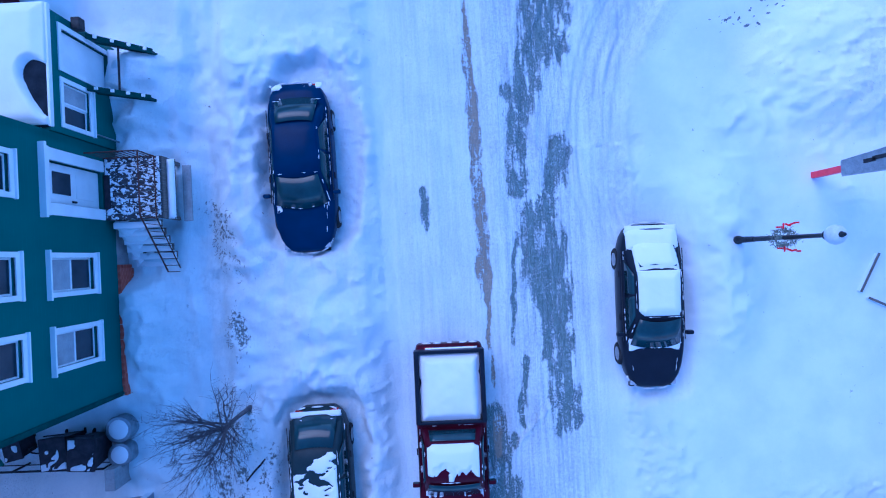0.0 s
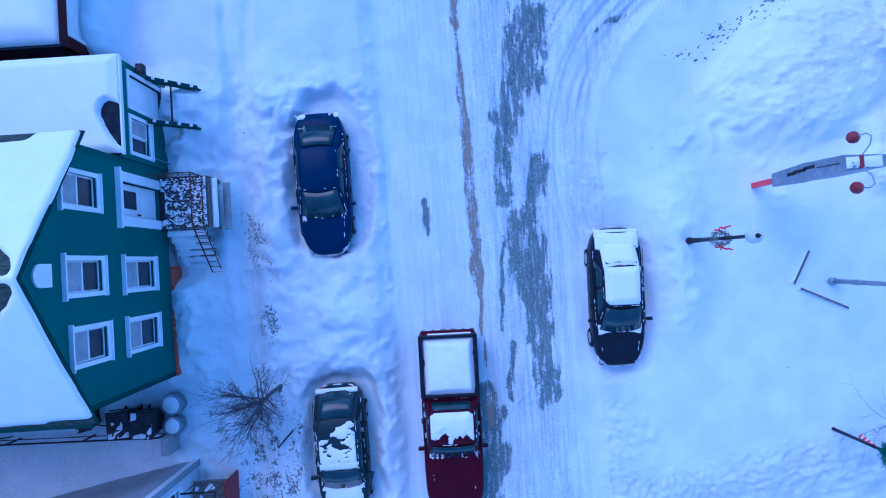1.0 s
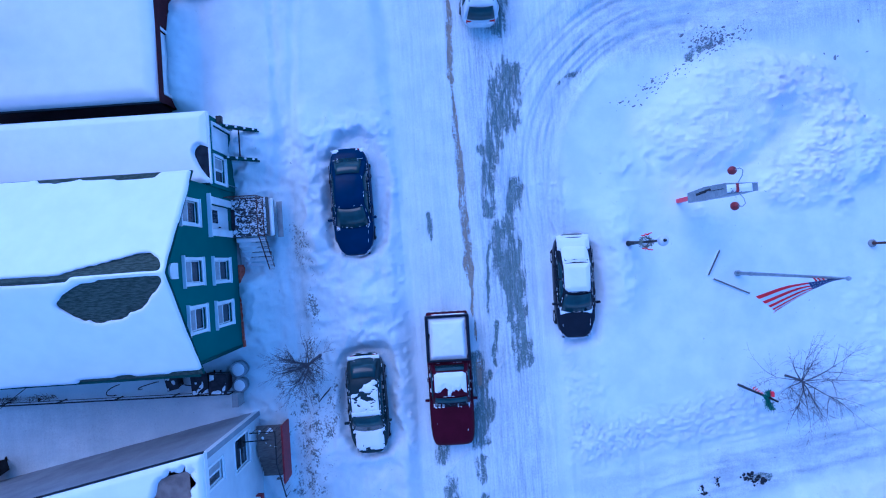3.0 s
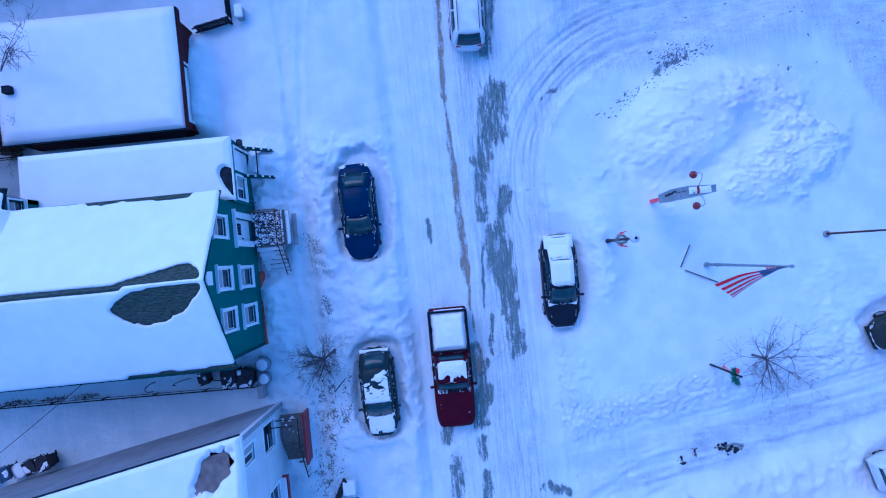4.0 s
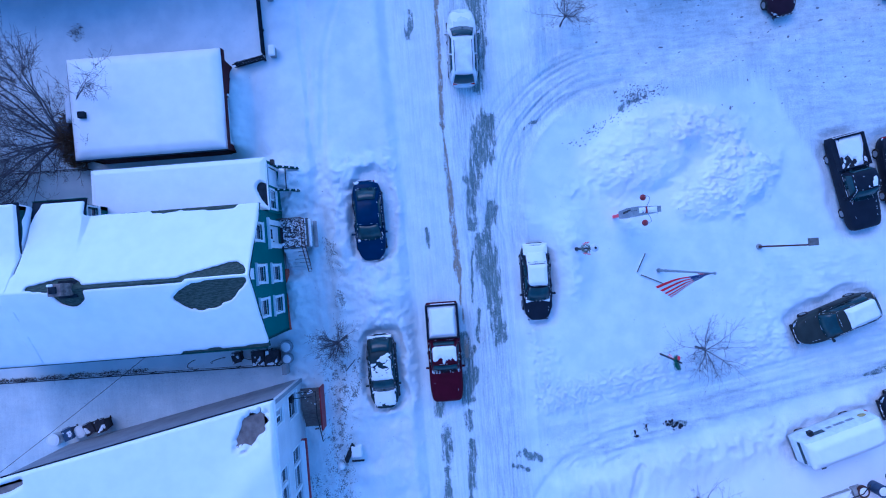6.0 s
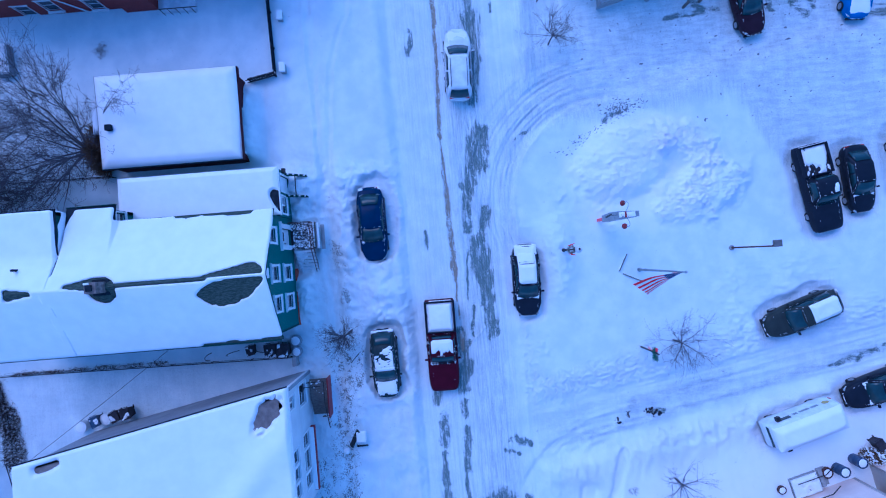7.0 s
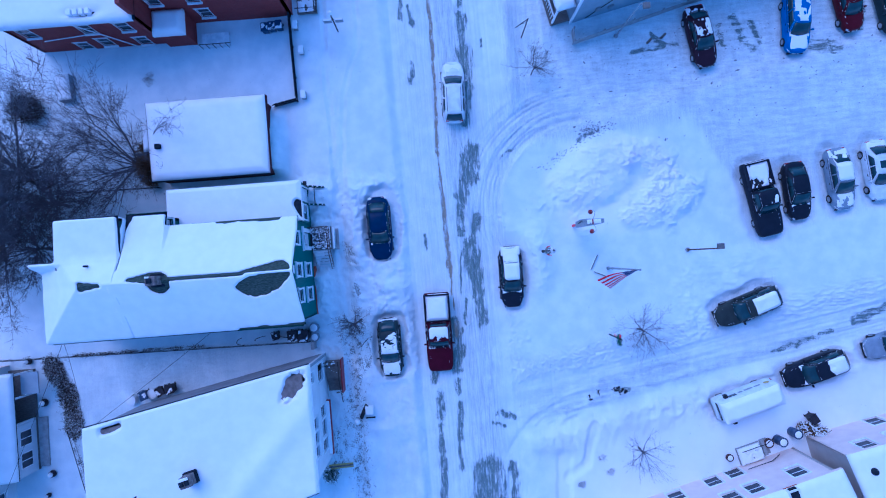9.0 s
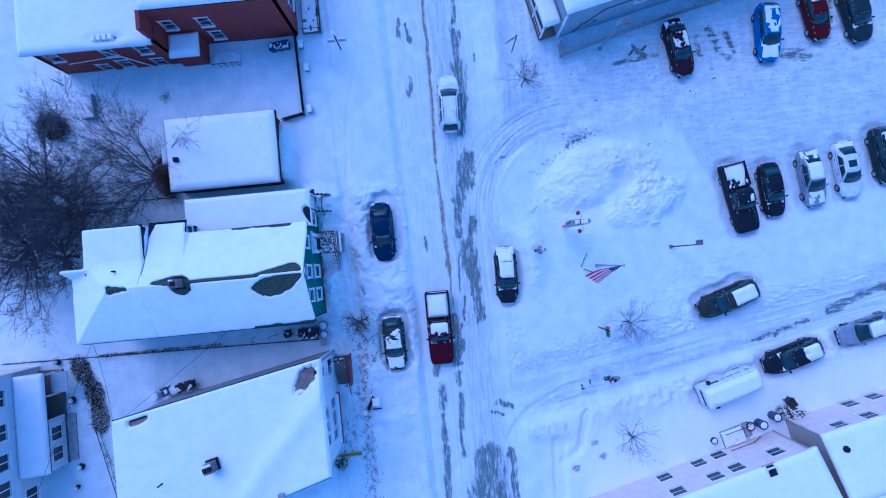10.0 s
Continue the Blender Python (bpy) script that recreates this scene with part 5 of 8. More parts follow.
# ---- green house ----
def wall(house, p0, p1, top, material, openings=(), z0=0.2, breaks=(), name="wall", thick=0.2):
    m, length = facing(p0, p1)
    fn = top if callable(top) else (lambda x: top)
    w = part(name, wall_mesh(length, fn, list(openings), thick, z0, breaks), material, house)
    w.matrix_basis = m
    return m, length


def green_house():
    house = thing("green_house", "green clapboard gabled house with white window trim and snowy roof", "house")
    xf, xb, y0, y1, ridge_y, ridge_z, eave = -9.55, -26.2, -3.0, 3.72, 0.38, 8.25, 6.05

    def gable(x):
        y = y0 + x
        return eave + (ridge_z - 0.15 - eave) * (1 - abs(y - ridge_y) / (ridge_y - y0 if y < ridge_y else y1 - ridge_y))
    wins = [(0.36, 2.41, 3.96), (-1.39, 2.37, 3.92), (2.54, 5.12, 6.48), (0.37, 5.05, 6.45), (-1.37, 4.95, 6.30)]
    blinds = (0.45, 0.55, 0.45, 0.75, 0.5)
    ops = [(c - 0.40 - y0, c + 0.40 - y0, a, b) for c, a, b in wins] + [(2.53 - 0.50 - y0, 2.53 + 0.50 - y0, 1.86, 3.95)]
    m, _ = wall(house, (xf, y0), (xf, y1), gable, green_mat, ops, 1.35, (ridge_y - y0,), thick=0.22)
    for (c, a, b), blind in zip(wins, blinds):
        window_part(house, m, c - 0.40 - y0, c + 0.40 - y0, a, b, blind, trim=0.12)
    # entrance with wide pilasters and a stepped head
    d0, d1 = 2.53 - 0.50 - y0, 2.53 + 0.50 - y0
    door = new("door_1")
    door.parent = house
    door.matrix_basis = m
    part("leaf", box(d0 + 0.03, d1 - 0.03, 0.10, 0.15, 1.88, 3.90, 0.01), trim_mat, door)
    part("pane", box(d0 + 0.25, d1 - 0.22, 0.085, 0.105, 3.02, 3.66, 0), pane_mat, door)
    part("panel", box(d0 + 0.2, d1 - 0.2, 0.088, 0.102, 2.1, 2.8, 0.01), trim_mat, door)
    part("handle", box(d0 + 0.08, d0 + 0.13, 0.04, 0.10, 2.85, 2.98, 0.01), iron_mat, door)
    for a, b in ((d0 - 0.28, d0), (d1, d1 + 0.28)):
        part("pilaster", box(a, b, -0.06, 0.05, 1.86, 3.96, 0.01), trim_mat, door)
    part("door_head", box(d0 - 0.30, d1 + 0.30, -0.07, 0.05, 3.96, 4.16, 0.01), trim_mat, door)
    part("head_board", box(d0 - 0.36, d1 + 0.36, -0.16, 0.04, 4.16, 4.24, 0.015), trim_mat, door)
    part("transom_board", box(d0, d1, -0.03, 0.06, 3.90, 3.95, 0.01), steel_mat, door)
    # gable vent with a rounded head
    bm = bmesh.new()
    pts = [(-0.27, 7.0), (0.27, 7.0), (0.27, 7.38)] + [(0.27 * math.cos(a), 7.38 + 0.22 * math.sin(a)) for a in (0.5, 1.1, 1.57, 2.04, 2.64)] + [(-0.27, 7.38)]
    lo, hi = [bm.verts.new((0.42 - y0 + a, 0.01, b)) for a, b in pts], [bm.verts.new((0.42 - y0 + a, -0.05, b)) for a, b in pts]
    bm.faces.new(lo), bm.faces.new(hi)
    for k in range(len(pts)):
        bm.faces.new((lo[k], lo[(k + 1) % len(pts)], hi[(k + 1) % len(pts)], hi[k]))
    vent = part("gable_vent", bm, trim_mat, house, "white arched attic vent")
    vent.matrix_basis = m
    # the other walls; the back of the house is wider and carries a raised block with a flat roof
    xm, xh, xn, yw, yj = -18.1, -20.65, -24.7, 4.62, 1.95
    wall(house, (xb, y0), (xf, y0), eave, green_mat, z0=1.2)
    wall(house, (xf, y1), (xm, y1), eave, green_mat, z0=0.2)
    mw, _ = wall(house, (xm, y1), (xm, yw), eave + 0.02, green_mat, [(0.14, 0.78, 5.0, 5.85)])
    window_part(house, mw, 0.14, 0.78, 5.0, 5.85, 0.3, hood=False, trim=0.09)
    wall(house, (xm, yw), (xh, yw), eave + 0.02, dark_green_mat)
    wall(house, (xh, yw), (xn, yw), 7.12, dark_green_mat)
    wall(house, (xh, 1.6), (xh, yw), 7.15, dark_green_mat, z0=5.8, name="cheek_wall")
    wall(house, (xn, yw), (xn, yj), 7.12, green_mat)
    wall(house, (xb, yj), (xb, y0), eave, green_mat)
    wall(house, (xn, yj), (xb, yj), eave, green_mat)
    part("corner_board", box(xf - 0.02, xf + 0.03, y0 - 0.03, y0 + 0.10, 1.35, eave - 0.05, 0.005), dark_green_mat, house)
    # roof: two slopes, a hipped west end and the flat block behind, snow with the shingles blown bare near the gable
    xo, over = xf + 0.24, 0.28
    sl, sr = (ridge_z - eave) / (ridge_y - y0), (ridge_z - eave) / (y1 - ridge_y)
    ys, yn = y0 - over, y1 + over
    zs, zn = eave - over * sl + 0.12, eave - over * sr + 0.12
    ridge, xr, xw = ridge_z + 0.12, -22.7, xb - 0.3
    part("roof", slab([(xo, ys, zs), (xo, ridge_y, ridge), (xr, ridge_y, ridge), (xw, ys, zs)], 0.14), shingle_mat, house, "grey-green asphalt shingles")
    part("roof", slab([(xo, ridge_y, ridge), (xo, yn, zn), (xn, yn, zn), (xr, ridge_y, ridge)], 0.14), shingle_mat, house, "grey-green asphalt shingles")
    part("roof", slab([(xr, ridge_y, ridge), (xw, ys, zs), (xw, yj + 0.15, zs), (xn - 0.1, yj + 0.15, 7.2)], 0.14), shingle_mat, house, "grey-green asphalt shingles")
    part("flat_roof", box(xn - 0.15, xh + 0.03, 1.5, yw + 0.16, 7.12, 7.22, 0.01), tar_mat, house)
    part("shed_roof", slab([(xh, yw + 0.25, eave + 0.10), (xm + 0.15, yw + 0.25, eave + 0.10), (xm + 0.15, 2.0, 7.0), (xh, 2.0, 7.0)], 0.12), tar_mat, house)
    part("eave_board", box(xh, xm + 0.15, yw + 0.25, yw + 0.30, eave - 0.06, eave + 0.16, 0.01), dark_green_mat, house)
    for (ya, za), (yb, zb) in (((ys, zs), (ridge_y, ridge)), ((yn, zn), (ridge_y, ridge))):
        part("barge_board", slab([(xo + 0.03, ya, za), (xo + 0.03, yb, zb), (xo, yb, zb), (xo, ya, za)], 0.12), dark_green_mat, house)
    part("gutter", box(xb, xo - 0.1, ys - 0.10, ys, zs - 0.12, zs - 0.02, 0.02), dark_green_mat, house)

    def rise(X, Y):
        """The snow's upper side over the slopes."""
        main = np.minimum(np.minimum(ridge - sl * (ridge_y - Y), ridge - sr * (Y - ridge_y)), ridge - (xr - X) * (ridge - zs) / (xr - xw))
        main = main - 0.05 * np.exp(-((Y - ridge_y) / 0.3) ** 2)
        shed = np.where(X < xh, 7.22 + 0.03 * (yw - Y), np.where(X < xm + 0.2, eave + 0.10 + 0.33 * (yw + 0.25 - Y), -9.0))
        shed = shed - 5.0 * step(1.9, 0.6, Y)
        k = 0.30
        h = np.clip(0.5 + 0.5 * (main - shed) / k, 0, 1)
        return main * h + shed * (1 - h) + k * h * (1 - h)

    def snow_cover(X, Y):
        a, bs, bn = xo - X, (ridge_y - Y) * 1.19, (Y - ridge_y) * 1.19
        fray = 1 + 0.05 * fbm(a * 2.5, Y * 5, 3) + 0.07 * fbm(a * 10, Y * 9, 4)
        leaf = np.interp(a, [0, 0.15, 0.5, 1.2, 2.0, 2.75, 3.3, 3.65, 3.85], [0.0, 0.24, 0.68, 1.30, 1.66, 1.74, 1.54, 1.20, 0.9])
        top = np.interp(a, [0, 2.6, 3.3, 3.85], [0.15, 0.20, 0.52, 1.0])
        bare_s = step(0.06, -0.06, bs - leaf * fray) * step(-0.05, 0.05, bs - top)
        leaf_n = np.interp(a, [0.05, 0.25, 0.67, 1.8, 3.1, 3.6], [0.0, 0.45, 0.80, 0.52, 0.22, 0.0])
        bare_n = step(0.05, -0.05, bn - leaf_n * fray) * step(-0.03, 0.03, bn - 0.10)
        crest = step(0.10, 0.05, np.abs(bn - 0.02 + 0.03 * fbm(a * 2, Y, 5))) * step(2.9, 3.2, a) * step(8.6, 8.2, a)
        stack = step(1.1, 0.85, ((a - 8.45) / 0.72) ** 2 + ((Y - 0.22) / 0.72) ** 2 + 0.5 * fbm(a * 2.2, Y * 2.2, 6))
        tail = step(0.04, -0.04, np.abs(Y - 0.55) - 0.30 * np.clip((10.6 - a) / 1.6, 0, 1)) * (a > 8.7) * (a < 10.6)
        apex = step(0.04, -0.04, np.abs(Y - 0.32) - 0.26 * np.clip((a - 11.9) / 1.5, 0, 1)) * (a < 13.5 + 0.3 * fbm(Y * 3, a, 8))
        torn = step(0.12, -0.02, yn - Y + 0.16 * fbm(a * 1.4, Y * 3, 9) - 0.10) * step(0.9, 1.3, a) * step(6.0, 4.8, a)
        slip = step(0.10, 0.0, Y - ys - 0.05 + 0.08 * fbm(a * 1.2, Y, 11)) * step(5.0, 3.8, a) * 0.9
        return 1 - np.maximum.reduce([bare_s, bare_n, crest, stack, tail, apex, torn, slip])

    def east_part(X, Y):
        return (Y < np.where(X > xm + 0.17, yn + 0.03, yw + 0.14)) & ((X > xh + 0.04 + 0.42 * np.clip((Y - 3.3) / 1.3, 0, 1) ** 2) | (Y < 1.2))

    def west_part(X, Y):
        return np.where(X < xn - 0.17, Y < yj + 0.12, Y < yw + 0.18)
    snow_sheet("roof_snow", (xh - 0.34, xo + 0.03), (ys - 0.05, yw + 0.28), rise, east_part, snow_cover, house, 0.13, 0.075, 3, "wind-smoothed snow on the roof")
    snow_sheet("roof_snow", (xw - 0.03, xh + 0.04), (ys - 0.05, yw + 0.18), rise, west_part, snow_cover, house, 0.14, 0.09, 5, "wind-smoothed snow on the roof")
    # chimney
    cx, cy = -17.85, 0.38
    chim = new("chimney")
    chim.parent = house
    for k in range(8):
        g = 0.012 * (k % 2)
        part("course", box(cx - 0.31 + g, cx + 0.31 - g, cy - 0.29 + g, cy + 0.29 - g, 7.6 + k * 0.19, 7.785 + k * 0.19, 0.012), chimney_mat, chim)
    part("flue", box(cx - 0.19, cx + 0.13, cy - 0.16, cy + 0.16, 9.11, 9.23, 0.02), tar_mat, chim)
    part("flashing", box(cx - 0.42, cx + 0.46, cy - 0.42, cy + 0.42, 7.9, 8.22, 0.05), tar_mat, chim)
    part("cap_snow", box(cx - 0.30, cx - 0.02, cy + 0.17, cy + 0.28, 9.12, 9.17, 0.025), snow_mat, chim)
    part("roof_vent", tube([(-22.45, 1.62, 7.6), (-22.45, 1.62, 8.1)], 0.07, 8), tar_mat, house)
    # brick footing under the boards
    part("footing", box(xf - 0.30, xf - 0.08, y0, y1, 0.0, 1.35, 0), concrete_mat, house)
    return house


def footing_bricks(house):
    """Single bricks in the footing, where the drift leaves it open."""
    bm = add_box(bmesh.new(), -0.045, 0.045, -0.098, 0.098, -0.029, 0.029, bevel=0)
    me = bpy.data.meshes.new("brick")
    bm.to_mesh(me)
    bm.free()
    me.materials.append(brick_piece_mat)
    rnd = random.Random(4)
    for row in range(10):
        z = 0.70 + row * 0.066
        for k in range(17):
            y = -2.95 + k * 0.207 + (0.1 if row % 2 else 0)
            if y > 0.6:
                continue
            b = new("brick", me)
            b.parent = house
            b.matrix_basis = pose(-9.55 + 0.02 + rnd.uniform(-0.006, 0.008), y, z, 0, 0, rnd.uniform(-1, 1))


def annex():
    house = thing("green_annex", "low green annex with a snowy flat roof beside the house", "house annex")
    x0, x1, y0, y1, z1 = -18.9, -9.52, 3.74, 6.62, 3.82
    ops = [(4.0 - y0, 5.0 - y0, 2.34, 3.34), (5.38 - y0, 6.30 - y0, 1.45, 3.34)]
    m, _ = wall(house, (x1, y0), (x1, y1), z1, green_mat, ops, 0.2)
    window_part(house, m, 4.0 - y0, 5.0 - y0, 2.34, 3.34, 0.5, hood=False, upright=True)
    door = new("door_2")
    door.parent = house
    door.matrix_basis = m
    part("leaf", box(5.40 - y0, 6.28 - y0, 0.08, 0.13, 1.47, 3.32, 0.01), trim_mat, door)
    for a, b, c, d in ((5.26, 5.38, 1.4, 3.46), (6.30, 6.42, 1.4, 3.46), (5.38, 6.30, 3.34, 3.46)):
        part("casing", box(a - y0, b - y0, -0.035, 0.05, c, d, 0.006), trim_mat, door)
    wall(house, (x1, y1), (x0, y1), z1, green_mat)
    wall(house, (x0, y1), (x0, y0), z1, green_mat)
    part("roof", box(x0 - 0.1, x1 + 0.02, y0 + 0.06, y1 + 0.06, z1, z1 + 0.10, 0.02), tar_mat, house, "black roofing felt")
    part("gutter", box(x1 + 0.02, x1 + 0.09, y0 + 0.06, y1 + 0.06, z1 - 0.02, z1 + 0.10, 0.02), trim_mat, house)

    def cover(a, b):
        # a from the front back, b from the north edge
        heart = ((a - 0.16 + 0.20 * (b - 1.85)) / np.clip(0.40 - 0.22 * (b - 1.85), 0.1, 0.5)) ** 2 + ((b - 2.0) / 0.72) ** 2 + 0.12 * fbm(a * 3, b * 3, 2)
        return step(0.85, 1.15, heart) * step(0.0, 0.1, 2.85 - b + 0.05 * fbm(a, b, 3))
    snow_pad("roof_snow", (x1 + 0.03, y1 + 0.07, z1 + 0.10), (x0 - x1 - 0.1, 0, 0), (0, y0 - y1 - 0.02, 0.06), house, 0.14, 0.045, cover, 3, 0.15, 0.3, "deep snow with a bare black patch at the gutter")
    part("conduit", tube([(x1 + 0.06, 3.98, 1.0), (x1 + 0.06, 3.98, 2.2)], 0.025, 6), steel_mat, house)
    part("wall_lamp", box(x1 + 0.0, x1 + 0.22, 6.45, 6.75, 2.7, 2.95, 0.03), iron_mat, house)
    # steps with dark green lattice rails
    stair = thing("side_steps", "snow-filled steps with dark green slatted rails", "steps")
    for k in range(3):
        part("step", box(-9.45 + 0.34 * k, -9.1 + 0.34 * k, 5.15, 6.4, 0.2, 1.42 - 0.28 * k, 0.02), wood_mat, stair)
    snow_pad("step_snow", (-9.46, 5.12, 1.52), (1.35, 0, -0.80), (0, 1.32, 0), stair, 0.20, 0.1, None, 3, 0.2, 0.3)
    for y, z_end in ((6.45, 1.25), (5.10, 1.45)):
        rail = new("railing")
        rail.parent = stair
        a, b = Vector((-9.45, y, 2.5)), Vector((-8.38, y, z_end))
        part("top_rail", slab([a + Vector((0, -0.07, 0)), b + Vector((0, -0.07, 0)), b + Vector((0, 0.07, 0)), a + Vector((0, 0.07, 0))], 0.06), dark_green_mat, rail)
        part("low_rail", slab([a + Vector((0, -0.04, -0.42)), b + Vector((0, -0.04, -0.30)), b + Vector((0, 0.04, -0.30)), a + Vector((0, 0.04, -0.42))], 0.05), dark_green_mat, rail)
        for k in range(12):
            p = a.lerp(b, (k + 0.5) / 12)
            part("slat", box(p.x - 0.03, p.x + 0.03, y - 0.03, y + 0.03, p.z - 0.42, p.z - 0.05, 0), dark_green_mat, rail)
            if k % 3 == 1:
                part("snow_bit", box(p.x - 0.05, p.x + 0.06, y - 0.02, y + 0.06, p.z - 0.03, p.z + 0.025, 0.012), snow_mat, rail)
    part("cross_bar", tube([(-8.98, 5.15, 1.85), (-8.98, 6.4, 1.85)], 0.03, 6), iron_mat, stair)


def porch():
    p = thing("front_porch", "wooden entrance landing with trodden snow and rusty iron rails", "porch")
    x0, x1, y0, y1, z = -9.53, -8.02, 1.74, 3.42, 1.80
    n = 9
    for k in range(n):
        a, b = y0 + (y1 - y0) * k / n, y0 + (y1 - y0) * (k + 1) / n
        part("deck_board", box(x0, x1, a + 0.006, b - 0.006, z - 0.05, z, 0.004), old_board_mat, p)
    snow_pad("deck_snow", (x0 + 0.02, y0 + 0.02, z + 0.001), (x1 - x0 - 0.04, 0, 0), (0, y1 - y0 - 0.04, 0), p, 0.022, 0.022, lambda a, b: step(0.0, 0.22, 0.7 * fbm(a * 9 + 3, b * 14, 3) + 1.0 * fbm(a * 19, b * 30, 5) - 0.05 + 0.25 * step(0.35, 0.0, np.minimum(a, 1.5 - a))), 3, 0.5, 0.06, "trodden patchy snow")
    for x in (x0 + 0.06, x1 - 0.06):
        for y in (y0 + 0.06, y1 - 0.06):
            part("post", box(x - 0.05, x + 0.05, y - 0.05, y + 0.05, 0.1, z - 0.05, 0.008), wood_mat, p)
    part("side_panel", box(x1 - 0.02, x1 + 0.03, y0, y1, 1.25, z - 0.06, 0.01), wood_mat, p)
    part("outer_board", box(x1 + 0.22, x1 + 0.46, y0 - 0.05, y1 - 0.15, 0.95, 1.02, 0.02), concrete_mat, p)
    snow_pad("ledge_snow", (x1 + 0.02, y0, z - 0.3), (0.20, 0, -0.05), (0, y1 - y0 - 0.05, 0), p, 0.10, 0.05, ragged(6, -0.5, 3.0), 3, 0.4, 0.08, "snow along the landing's edge")
    part("ledge", box(x1 + 0.03, x1 + 0.22, y0, y1 - 0.05, z - 0.40, z - 0.33, 0.01), dark_green_mat, p)
    part("threshold_mat", box(x0 + 0.01, x0 + 0.16, 2.05, 2.95, z + 0.005, z + 0.05, 0.01), bin_mat, p)
    # steps down along the wall
    for k in range(7):
        part("step", box(x0 + 0.1, x1 - 0.12, y0 - 0.21 * (k + 1), y0 - 0.21 * k - 0.02, z - 0.20 * (k + 1) - 0.05, z - 0.20 * (k + 1), 0.006), wood_mat, p)
        part("tread_snow", box(x0 + 0.10 + 0.02 * (k % 3), x1 - 0.13 - 0.03 * (k % 2), y0 - 0.21 * (k + 1) - 0.015, y0 - 0.21 * k - 0.045, z - 0.20 * (k + 1), z - 0.20 * (k + 1) + 0.06, 0.02), snow_mat, p)
    snow_pad("step_snow", (x0 + 0.12, y0 - 0.05, z - 0.16), (0.72, 0, 0), (0, -1.5, -1.40), p, 0.10, 0.05, lambda a, b: step(-0.1, 0.15, 0.40 - a + 0.8 * fbm(a * 3, b * 3, 2) + 0.4 * fbm(a * 9, b * 9, 4)), 4, 0.4, 0.15)
    # iron rails
    rail = new("railing")
    rail.parent = p
    top = z + 0.92
    part("top_rail", tube([(x0 + 0.05, y1 - 0.03, top), (x1 - 0.10, y1 - 0.03, top), (x1 - 0.10, y0 + 0.02, top), (x1 - 0.14, y0 - 1.45, top - 1.40)], 0.024, 6), rust_mat, rail)
    part("low_rail", tube([(x0 + 0.05, y1 - 0.03, z + 0.12), (x1 - 0.10, y1 - 0.03, z + 0.12), (x1 - 0.10, y0 + 0.02, z + 0.12), (x1 - 0.14, y0 - 1.45, z - 1.28)], 0.018, 6), rust_mat, rail)
    for k in range(10):
        x = x0 + 0.08 + k * 0.148
        part("baluster", tube([(x, y1 - 0.03, z), (x, y1 - 0.03, top)], 0.011, 5), rust_mat, rail)
    for k in range(11):
        y = y1 - 0.05 - k * 0.165
        part("baluster", tube([(x1 - 0.10, y, z), (x1 - 0.10, y, top)], 0.011, 5), rust_mat, rail)
    for k in range(9):
        t = k / 8
        part("baluster", tube([(x1 - 0.11 - 0.03 * t, y0 - 1.45 * t, z - 1.4 * t), (x1 - 0.11 - 0.03 * t, y0 - 1.45 * t, top - 1.4 * t)], 0.011, 5), rust_mat, rail)
    return p


the_green_house = green_house()
annex()
porch()


# ---- garage and brick lot ----
def garage():
    house = thing("garage", "low dark red garage under deep smooth snow", "garage")
    xf, xb, y0, y1 = -12.1, -20.3, 7.75, 13.05
    ops = [(0.5, 3.2, 0.3, 2.35)]
    m, _ = wall(house, (xf, y0), (xf, y1), lambda x: 2.75, garage_red_mat, ops)
    door = new("garage_door")
    door.parent = house
    door.matrix_basis = m
    for k in range(4):
        part("panel", box(0.52, 3.18, 0.08, 0.12, 0.3 + k * 0.51, 0.80 + k * 0.51, 0.012), trim_mat, door)
    for a, b, c, d in ((3.4, 4.4, 0.3, 2.3),):
        part("side_door", box(a, b, -0.03, 0.02, c, d, 0.01), garage_red_mat, house).matrix_basis = m
    for a in (0.38, 3.2):
        part("door_casing", box(a, a + 0.12, -0.04, 0.02, 0.3, 2.45, 0.01), trim_mat, house).matrix_basis = m
    wall(house, (xb, y0), (xf, y0), 2.6, garage_red_mat)
    wall(house, (xf, y1), (xb, y1), 2.85, garage_red_mat)
    wall(house, (xb, y1), (xb, y0), 2.6, garage_red_mat)
    part("roof", slab([(xf + 0.3, y0 - 0.25, 2.75), (xf + 0.3, y1 + 0.2, 3.0), (xb - 0.2, y1 + 0.2, 3.0), (xb - 0.2, y0 - 0.25, 2.75)], 0.16), tar_mat, house, "dark roofing felt")
    part("fascia", box(xf + 0.3, xf + 0.34, y0 - 0.25, y1 + 0.2, 2.55, 2.92, 0.01), garage_red_mat, house)
    snow_pad("roof_snow", (xf + 0.29, y0 - 0.18, 2.76), (xb - xf - 0.45, 0, 0), (0, y1 - y0 + 0.36, 0.25), house, 0.30, 0.2, None, 7, 0.08, 0.5, "deep smooth snow")
    part("lean_to", box(xb - 0.85, xb - 0.2, 9.9, 12.0, 0.2, 2.3, 0.03), wood_mat, house)
    snow_pad("lean_to_snow", (xb - 0.85, 9.9, 2.3), (0.65, 0, 0), (0, 2.1, 0), house, 0.3, 0.15, None, 8, 0.2, 0.2)
    part("flue_box", box(-19.82, -19.45, 9.8, 10.15, 2.9, 3.45, 0.03), tar_mat, house)
    # forecourt drift board and post
    part("ledge", box(xf + 0.02, xf + 0.55, y0 + 0.3, y1 - 0.9, 0.3, 0.62, 0.05), snow_mat, house)


garage()


